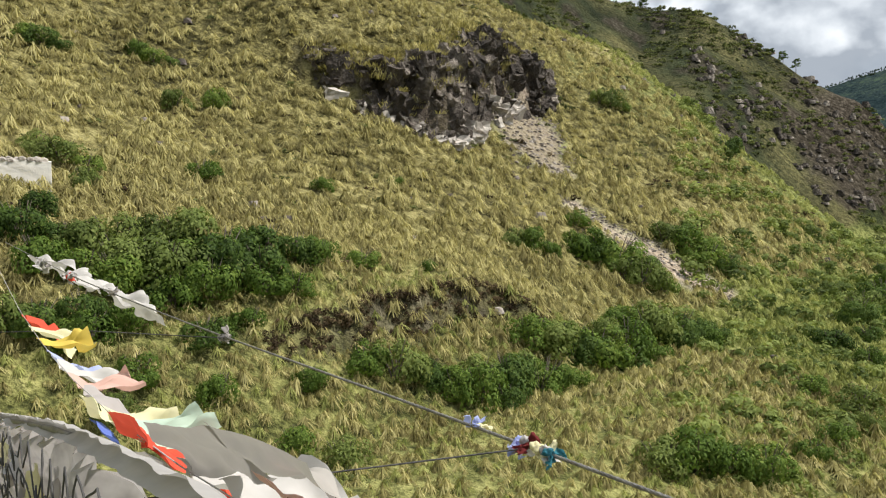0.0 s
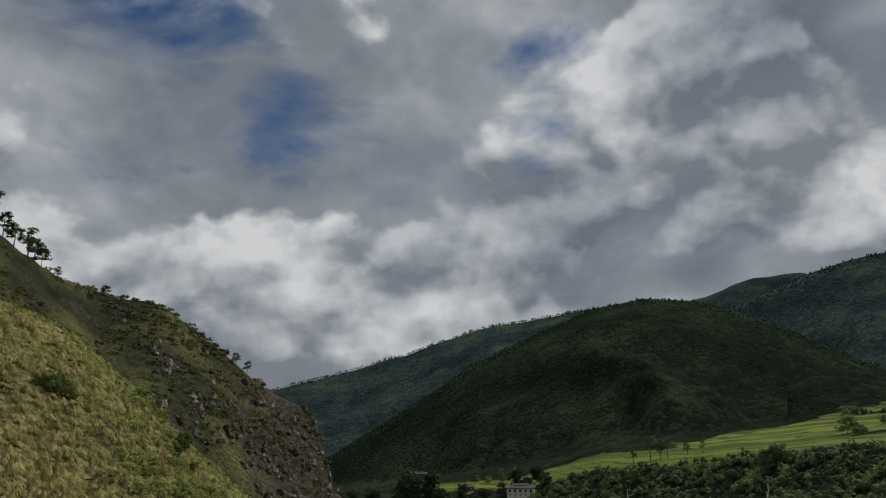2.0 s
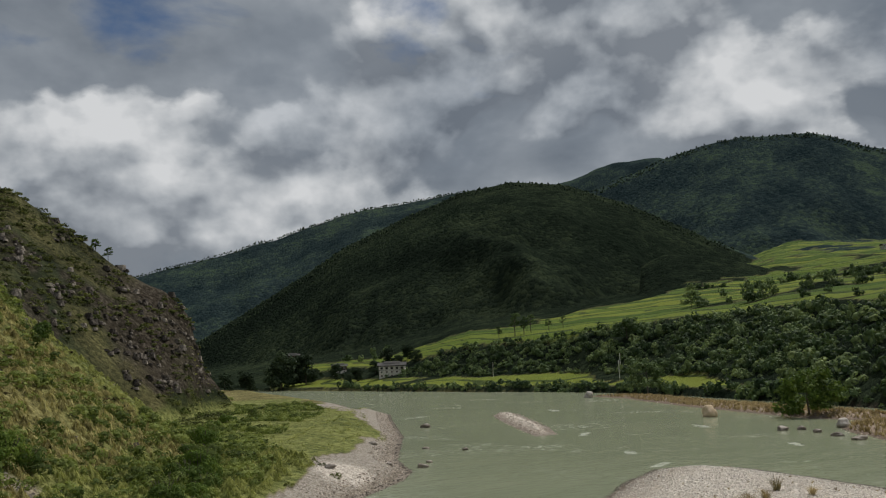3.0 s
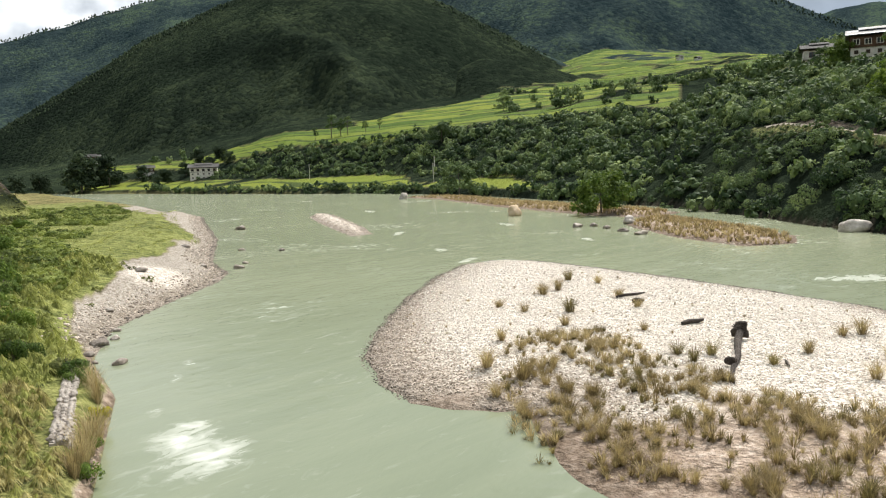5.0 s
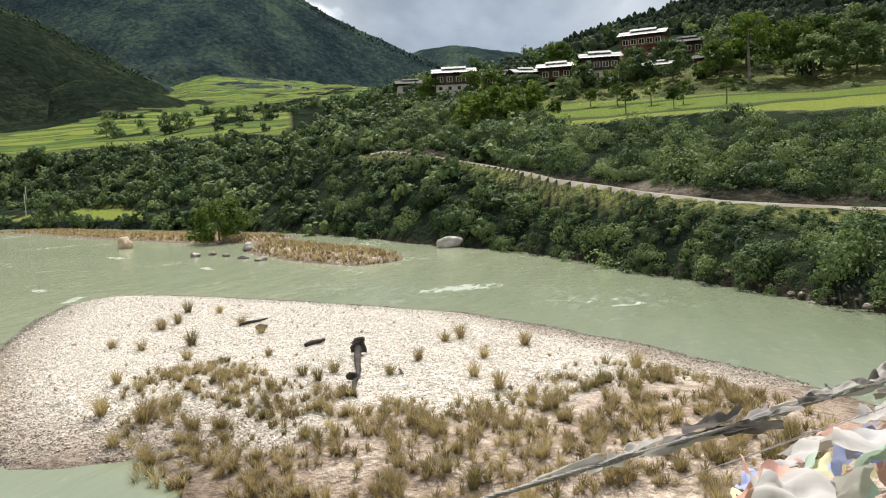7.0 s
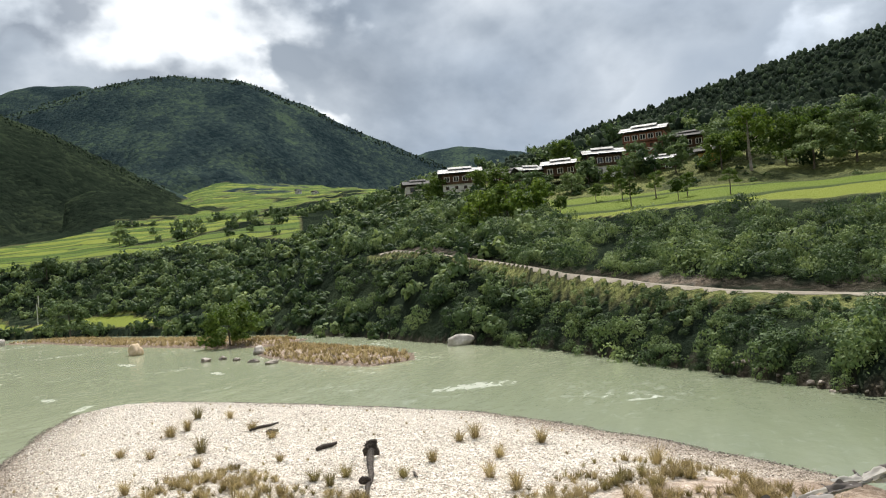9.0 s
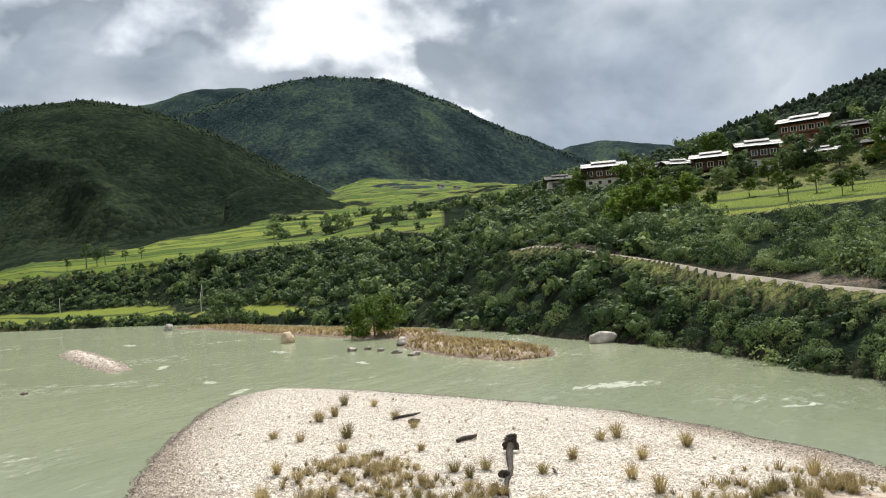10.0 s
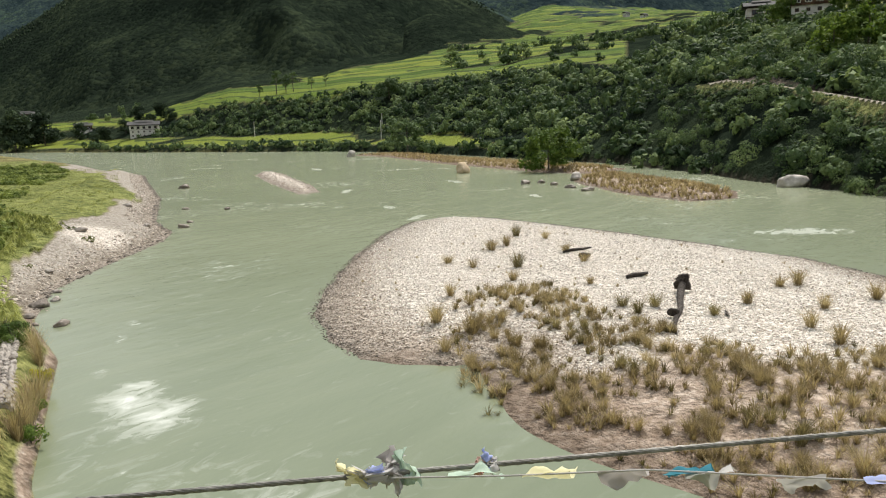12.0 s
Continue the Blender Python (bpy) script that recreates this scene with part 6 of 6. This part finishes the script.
# ---- the rock face on the hill ----
def rock_face():
    """The outcrop: dark weathered columns and ledges, with paler fresh blocks along its foot."""
    root = tagged(new("rock_face"), "dark weathered cliff outcrop with pale broken blocks at its foot", "cliff")
    g = random.Random(11)
    forms = []
    for k in range(10):
        bm = bmesh.new()
        bmesh.ops.create_cube(bm, size=1.0)
        bmesh.ops.subdivide_edges(bm, edges=bm.edges, cuts=2, use_grid_fill=True)
        for v in bm.verts:
            v.co *= 1 + 0.5 * noise.noise(v.co * 2 + Vector((k * 5.1, k, 3)))
            v.co += Vector((g.uniform(-0.11, 0.11), g.uniform(-0.11, 0.11), g.uniform(-0.11, 0.11)))
        bmesh.ops.triangulate(bm, faces=bm.faces)
        pair = []
        for mat in ("rock_face", "boulder"):
            me = bpy.data.meshes.new("rock_block")
            bm.to_mesh(me)
            me.materials.append(MAT[mat])
            pair.append(me)
        bm.free()
        forms.append(pair)
    for i in range(296):
        v = g.uniform(41.5, 74)
        u = float(cliff_foot(v)) + g.choice((g.uniform(-0.7, 0.4), g.uniform(0.3, 1.9), g.uniform(0.5, 2.6), g.uniform(1.5, 3.4)))
        x, y = -0.839 * u + 0.545 * v, 0.545 * u + 0.839 * v
        low = u < float(cliff_foot(v)) + 0.3
        ob = new("rock_block", g.choice(forms)[1 if low and v < 64 and g.random() < 0.9 else 0])
        ob.parent = root
        s = g.uniform(0.4, 1.5) * (0.85 if low else 1.0)
        ob.matrix_basis = pose(x, y, float(ground_z(x, y)) + (g.uniform(0.0, 0.6) if low else g.uniform(-1.0, 0.05)), g.uniform(-30, 30), g.uniform(-30, 30), g.uniform(0, 360)) @ Matrix.Diagonal((s * g.uniform(0.7, 1.7), s * g.uniform(0.6, 1.2), s * (g.uniform(0.5, 1.0) if low else g.uniform(0.7, 1.9)), 1))


rock_face()


def face_rubble():
    """Small broken rock over the whole face and its ledges."""
    n = 1500
    v = RNG.uniform(41, 75, n)
    u = cliff_foot(v) + np.where(RNG.uniform(0, 1, n) < 0.6, RNG.uniform(-0.4, 2.0, n), RNG.uniform(1.0, 4.5, n))
    x, y = -0.839 * u + 0.545 * v, 0.545 * u + 0.839 * v
    a = scattered(*pebble(51), np.stack([x, y, ground_z(x, y)], 1), RNG.uniform(0.15, 0.5, n), RNG.uniform(0, 6.28, n), RNG.uniform(0.8, 2.4, n))
    stuff("cliff_rubble", [a], MAT["rock_face"], "dark broken rock on the ledges of the outcrop", "rock")


face_rubble()


def loose_stones():
    """Scree below the outcrop and down the gully, and stones strewn on the slope."""
    pieces = []
    for cx, cy, rx, ry, turn, n, lo, hi in ((-8, 80, 4, 9, 0.1, 420, 0.15, 0.6), (2.6, 66.3, 1.6, 7.5, -1.72, 420, 0.1, 0.4), (-14, 68, 8, 3, 0.2, 60, 0.2, 0.7)):
        a, k = RNG.uniform(0, 6.28, n), np.sqrt(RNG.uniform(0, 1, n))
        px, py = np.cos(a) * k * rx, np.sin(a) * k * ry
        x, y = cx + px * math.cos(turn) - py * math.sin(turn), cy + px * math.sin(turn) + py * math.cos(turn)
        pieces.append(scattered(*pebble(31), np.stack([x, y, ground_z(x, y)], 1), RNG.uniform(lo, hi, n), RNG.uniform(0, 6.28, n), RNG.uniform(0.8, 1.3, n)))
    x, y = spread_polar(300, 3, 18, 205, 290, lambda x, y: (west_land(x, y) > 8) & (ground_z(x, y) > 8) & (fbm(x / 14, y / 14, 3, 29) > -0.05))
    crags = [scattered(*pebble(35), np.stack([x, y, ground_z(x, y) + 0.2], 1), RNG.uniform(0.8, 3.2, len(x)), RNG.uniform(0, 6.28, len(x)), RNG.uniform(0.8, 2.2, len(x)))]
    stuff("spur_crags", crags, MAT["rock_face"], "dark crags breaking through the scrub of the steep spur", "rock")
    x, y = spread(260, -50, 30, 40, 200, lambda x, y: west_land(x, y) > 8)
    pieces.append(scattered(*pebble(33), np.stack([x, y, ground_z(x, y)], 1), RNG.uniform(0.3, 1.3, len(x)), RNG.uniform(0, 6.28, len(x)), RNG.uniform(0.8, 1.4, len(x))))
    stuff("loose_stones", pieces, MAT["masonry"], "grey-brown loose stones and scree strewn down the slope", "stones")


loose_stones()


def poles():
    for x, y, h in ((275, 263, 9), (309, 402, 9), (297, 283, 9)):
        root = tagged(new("power_pole"), "thin pale power pole standing in the fields", "pole", "power poles")
        root.matrix_basis = pose(x, y, float(ground_z(x, y)))
        part("mast", boxed(-0.13, 0.13, -0.13, 0.13, -0.5, h), MAT["plaster"], root)
        part("crossarm", boxed(-0.9, 0.9, -0.07, 0.07, h - 0.8, h - 0.6), MAT["timber"], root)


poles()


# ---- prayer flags and the bridge's side ----
def cloth(w, h, seed, wave=0.12, drag=0.0):
    """A square of thin cloth with folds, its top edge along x, hanging or blown out."""
    bm = bmesh.new()
    n, m = (26, 12) if w > 0.9 else (12, 10)
    grid = []
    for j in range(m + 1):
        row = []
        for i in range(n + 1):
            a, b = i / n, j / m
            f = noise.noise(Vector((a * 2.2 + seed * 7.1, b * 1.6, seed))) + 0.5 * noise.noise(Vector((a * 5 + seed, b * 3, seed * 2.3)))
            k = noise.noise(Vector((a * 1.5, b * 2.0 + seed, seed * 1.3)))
            row.append(bm.verts.new((w * (a - 0.5) + drag * h * b * b + 0.1 * h * b * k, wave * f * (0.25 + b) * h * 2.0, -h * b * (1 - 0.18 * abs(f)) + 0.12 * h * k * b)))
        grid.append(row)
    for j in range(m):
        for i in range(n):
            f = bm.faces.new((grid[j][i], grid[j][i + 1], grid[j + 1][i + 1], grid[j + 1][i]))
            f.smooth = True
    return bm


FACE = math.degrees(math.atan2(ALONG.y, ALONG.x))


def flag(s, d, z, w, h, colour, seed, blow=35.0, turn=0.0, drag=0.25, wave=0.14, tilt=0.0, label="", group="prayer flags on the bridge"):
    ob = part("prayer_flag", cloth(w, h, seed, wave, drag), MAT["cloth_" + colour], None)
    p = on_bridge(s, d, z)
    ob.matrix_basis = pose(p.x, p.y, p.z, 0, 0, FACE + turn) @ pose(0, 0, 0, blow, tilt)
    return tagged(ob, label or colour.replace("_", " ") + " faded prayer flag fluttering from its string", "flag", group)


def bundle(s, colours, size, seed, label):
    """Rags and old flags knotted round the wind cable."""
    root = tagged(new("knotted_flags"), label, "flags", "knots of flags on the cable")
    p = on_bridge(s, 3.45, guy_height(s))
    root.matrix_basis = pose(p.x, p.y, p.z, 0, 0, FACE)
    g = random.Random(seed)
    for i, c in enumerate(colours):
        ob = part("knot", rock_bm((size * g.uniform(0.2, 0.34), size * 0.22, size * g.uniform(0.2, 0.32)), seed * 5 + i, 3, 0.9), MAT["cloth_" + c], root)
        ob.location = ((i - len(colours) / 2) * size * 0.24, g.uniform(-0.02, 0.04), g.uniform(-0.05, 0.04))
        for k in range(3):
            tail = part("tail", cloth(size * g.uniform(0.14, 0.34), size * g.uniform(0.22, 0.5), seed * 3.1 + i + k * 0.37, 0.4, g.uniform(-0.9, 0.9)), MAT["cloth_" + c], root)
            tail.matrix_basis = pose(ob.location.x + g.uniform(-0.1, 0.1) * size, 0, 0.01, g.uniform(-70, 70), g.uniform(-120, 120), g.uniform(-40, 40))
    return root


def flags():
    bundle(-4.1, ("pale_blue", "white", "maroon", "cream", "white", "teal"), 0.26, 3, "knotted bundle of white, blue and green rags on the cable")
    bundle(-4.75, ("pale_blue", "cream"), 0.2, 5, "small blue and cream rag tied to the cable")
    bundle(-10.2, ("white", "sheet", "grey"), 0.26, 7, "grey and white rag knotted on the cable")
    bundle(-17, ("white", "grey"), 0.4, 8, "red and white rag tied to the cable")
    bundle(-22, ("white", "red", "white"), 0.5, 9, "long white scarves with red rags tangled on the cable")
    bundle(-27, ("white", "grey", "white"), 0.6, 10, "white scarves tangled on the cable")
    for i, (s, w) in enumerate(((-15.5, 1.6), (-18, 2.0), (-20.5, 2.4), (-24, 2.8), (-29, 3.2))):
        flag(s, 3.45, guy_height(s), w, 0.5 + 0.12 * i, "white", 301 + i, blow=50 + 12 * (i % 3), drag=0.9, wave=0.3, label="long white scarf streaming from the cable", group="scarves on the cable")
    bundle(0.1, ("cream", "white", "pale_blue", "white", "grey", "pale_green"), 0.2, 11, "crumpled bundle of old flags on the cable")
    bundle(0.55, ("salmon", "pale_blue", "white"), 0.13, 12, "small blue and orange rags on the cable")
    g = random.Random(23)
    for i in range(26):
        s = 2.7 + i * 0.13
        flag(s, 3.45 + g.uniform(-0.06, 0.05), guy_height(s) + g.uniform(-0.02, 0.03), g.uniform(0.22, 0.5), g.uniform(0.05, 0.12), g.choice(("grey", "rag", "sheet", "rag")), 400 + i, blow=g.uniform(0, 110), turn=g.uniform(-14, 14), drag=g.uniform(-1.2, 1.2), wave=0.35, tilt=g.uniform(-8, 8),
             label="dark tattered rag wound round the cable", group="rags wound on the cable")
    # strings of flags off both ends of the view
    rope("flag_string", [on_bridge(s, 1.3, 10.45 + 0.012 * (s + 8) ** 2) for s in (-26, -20, -15, -12, -10, -8, -6, -4.5, -3.2, -2.4)], 0.004, MAT["cloth_white"], "thin white string carrying prayer flags along the bridge", "string")
    left = ("red", "cream", "yellow", "pale_blue", "white", "salmon", "grey", "cream", "pale_green", "red", "white", "white")
    for i, c in enumerate(left):
        s = -11.5 + i * 0.72
        flag(s, 1.3, 10.45 + 0.012 * (s + 8) ** 2, 0.62, 0.5, c, 21 + i, blow=55 + (i % 3) * 15, drag=0.5, wave=0.2)
    for i, (s, z, w, h, c, tilt) in enumerate(((-4.1, 10.94, 1.2, 0.36, "sheet", -12), (-3.05, 11.13, 1.1, 0.34, "sheet", -6), (-2.75, 11.03, 0.5, 0.3, "salmon", 0), (-5.4, 10.72, 0.5, 0.34, "red", -10), (-4.9, 10.6, 0.7, 0.4, "sheet", -14), (-6.4, 10.62, 0.6, 0.4, "cream", -8), (-6.0, 10.5, 0.5, 0.3, "blue", 0))):
        flag(s, 1.15, z, w, h, c, 41 + i, blow=42, drag=0.2, wave=0.16, tilt=tilt, label={"sheet": "large grey-white wrinkled sheet blown out from the railing", "salmon": "pale pinkish sheet of cloth blown out from the railing"}.get(c, ""))
    lines = ((2.3, 10.85), (2.6, 10.68), (2.1, 10.55), (2.4, 10.38))
    for d, z0 in lines:
        rope("flag_string", [on_bridge(s, d, z0 + 0.012 * (s - 2) ** 2) for s in (2.5, 3, 3.5, 4, 4.5, 5, 6.5, 8, 10, 14, 20)], 0.002, MAT["cloth_grey"], "thin grey string carrying prayer flags along the bridge", "string")
    right = ("cream", "salmon", "pale_blue", "grey", "white", "pale_blue", "salmon", "white", "cream", "pale_green", "grey", "salmon", "white", "salmon", "pale_blue", "grey", "salmon", "cream", "pale_blue", "white", "grey", "salmon", "pale_green", "white", "white", "grey", "cream", "white")
    g = random.Random(17)
    for i in range(170):
        c = right[i % len(right)]
        d, az = g.uniform(1.8, 2.7), 89.5 + 22 * g.random() ** 1.15
        s = d / math.tan(radians(134 - az))
        drop = float(np.interp(az, [88, 93, 97, 101, 116], [25, 21, 18, 15, 13.5])) + 11 * g.random() ** 1.2
        z = 12 - math.hypot(s, d) * math.tan(radians(drop))
        flag(s, d, z, g.uniform(0.18, 0.3), g.uniform(0.16, 0.27), c, 61 + i, blow=g.uniform(10, 95), turn=g.uniform(-45, 45), drag=g.uniform(-0.6, 0.6), wave=0.22)
    for i, (s, d, z, c) in enumerate(((0.45, 3.34, 10.44, "pale_green"), (0.75, 3.27, 10.45, "cream"), (1.05, 3.22, 10.46, "grey"), (1.3, 3.14, 10.46, "teal"), (1.38, 3.12, 10.46, "white"), (1.7, 3.0, 10.47, "white"), (2.0, 2.9, 10.47, "pale_blue"))):
        flag(s, d, z, 0.2, 0.09, c, 81 + i, blow=75 - 20 * (i % 3), drag=0.6, wave=0.3, label=c.replace("_", " ") + " torn rag tied to a thin string", group="rags on the string")


flags()


def bridge_side():
    """The bridge's railing: a rope, a wire net laced to it, old cloth packed behind the net, and a long scarf wound on top."""
    root = tagged(new("bridge_railing"), "wire-net bridge railing packed with old grey cloth and scarves", "railing")
    top = lambda s: float(np.interp(s, [-14, -6.6, -3.87, -2.82, -2.22, -1.92, -1.0], [9.2, 10.5, 11.06, 11.235, 11.32, 11.37, 11.45]))
    rails = bpy.data.curves.new("top_rope", "CURVE")
    rails.dimensions, rails.bevel_depth = "3D", 0.014
    sp = rails.splines.new("POLY")
    ss = [-14 + 0.5 * i for i in range(22)]
    sp.points.add(len(ss) - 1)
    for p, s in zip(sp.points, ss):
        p.co = (*on_bridge(s, 0.62, max(10.4, top(s))), 1)
    rails.materials.append(MAT["steel"])
    new("top_rope", rails).parent = root
    # packed cloth
    bm = bmesh.new()
    rows = []
    for i in range(90):
        s = -9 + i * 0.07
        rows.append([])
        for j in range(14):
            t = j / 13
            n = noise.noise(Vector((s * 2.5, t * 3, 1))) * 0.1 + noise.noise(Vector((s * 7, t * 6, 4))) * 0.09 + noise.noise(Vector((s * 16, t * 11, 2))) * 0.05
            rows[-1].append(bm.verts.new(on_bridge(s, 0.62 + 0.05 * math.sin(t * 3.1) + n, max(10.4, top(s)) - 0.04 - t * 1.2 + n * 0.5)))
    for i in range(89):
        for j in range(13):
            bm.faces.new((rows[i][j], rows[i + 1][j], rows[i + 1][j + 1], rows[i][j + 1])).smooth = True
    part("packed_cloth", bm, MAT["packed_cloth"], root, "crumpled grey cloth packed behind the net")
    # wire net: loops laced in rows
    net = bpy.data.curves.new("wire_net", "CURVE")
    net.dimensions, net.bevel_depth, net.bevel_resolution = "3D", 0.0035, 1
    for row in range(7):
        sp = net.splines.new("POLY")
        n = 200
        sp.points.add(n - 1)
        for i, p in enumerate(sp.points):
            s = -8.5 + i * 0.036
            zig = (abs((i + 4 * (row % 2)) % 8 - 4) / 4) * 0.15
            k = noise.noise(Vector((s * 3.1, row * 2.7, 0.5)))
            p.co = (*on_bridge(s + 0.09 * k, 0.5 + 0.03 * noise.noise(Vector((s * 5, row, 2))), max(10.4, top(s)) - 0.02 - row * 0.15 - zig * (1 + 1.2 * k)), 1)
    net.materials.append(MAT["dark_roof"])
    new("wire_net", net).parent = root
    for k, c in enumerate(("white",)):
        bm = bmesh.new()
        prev = None
        for i in range(120):
            s = -7 + i * 0.048
            n = noise.noise(Vector((s * 2.1, k * 5, 0)))
            row = [bm.verts.new(on_bridge(s + 0.02 * j, 0.6 + 0.05 * math.sin(j * 0.7 + k) + 0.02 * noise.noise(Vector((s * 6, j * 0.5, k))), max(10.4, top(s)) + 0.045 - j * 0.008 * (1 + n) + 0.012 * noise.noise(Vector((s * 9, j * 0.8, 3 + k))))) for j in range(6)]
            if prev:
                for j in range(5):
                    bm.faces.new((prev[j], row[j], row[j + 1], prev[j + 1])).smooth = True
            prev = row
        part("scarf", bm, MAT["cloth_" + c], root, ("white" if k == 0 else "pale green") + " scarf wound along the rope")
    g = random.Random(5)
    for i in range(26):
        s = -6.2 + i * 0.2
        ob = part("ribbon", cloth(0.02, g.uniform(0.12, 0.22), 200 + i, 0.2, g.uniform(-0.8, 0.8)), MAT["cloth_" + g.choice(("white", "cream", "grey"))], root)
        p = on_bridge(s, 0.53, max(10.4, top(s)) - g.uniform(0.0, 0.4))
        ob.matrix_basis = pose(p.x, p.y, p.z, 0, 0, FACE)
    # tie wires from the deck out to the wind cable
    for s0, s1 in ((-5.35, -4.15), (-13.5, -10.1)):
        rope("tie_wire", [on_bridge(s0, 0.6, 10.2), on_bridge((s0 + s1) / 2, 2.0, 10.32), on_bridge(s1, 3.45, guy_height(s1))], 0.006, MAT["dark_roof"], "thin dark tie wire running to the wind cable", "wire")
    rope("rag_string", [on_bridge(0.12, 3.42, 10.42), on_bridge(0.6, 3.3, 10.44), on_bridge(1.16, 3.2, 10.46), on_bridge(2.0, 2.9, 10.47), on_bridge(3.4, 2.5, 10.5)], 0.004, MAT["cloth_white"], "pale string with torn rags tied to the cable", "string")


bridge_side()
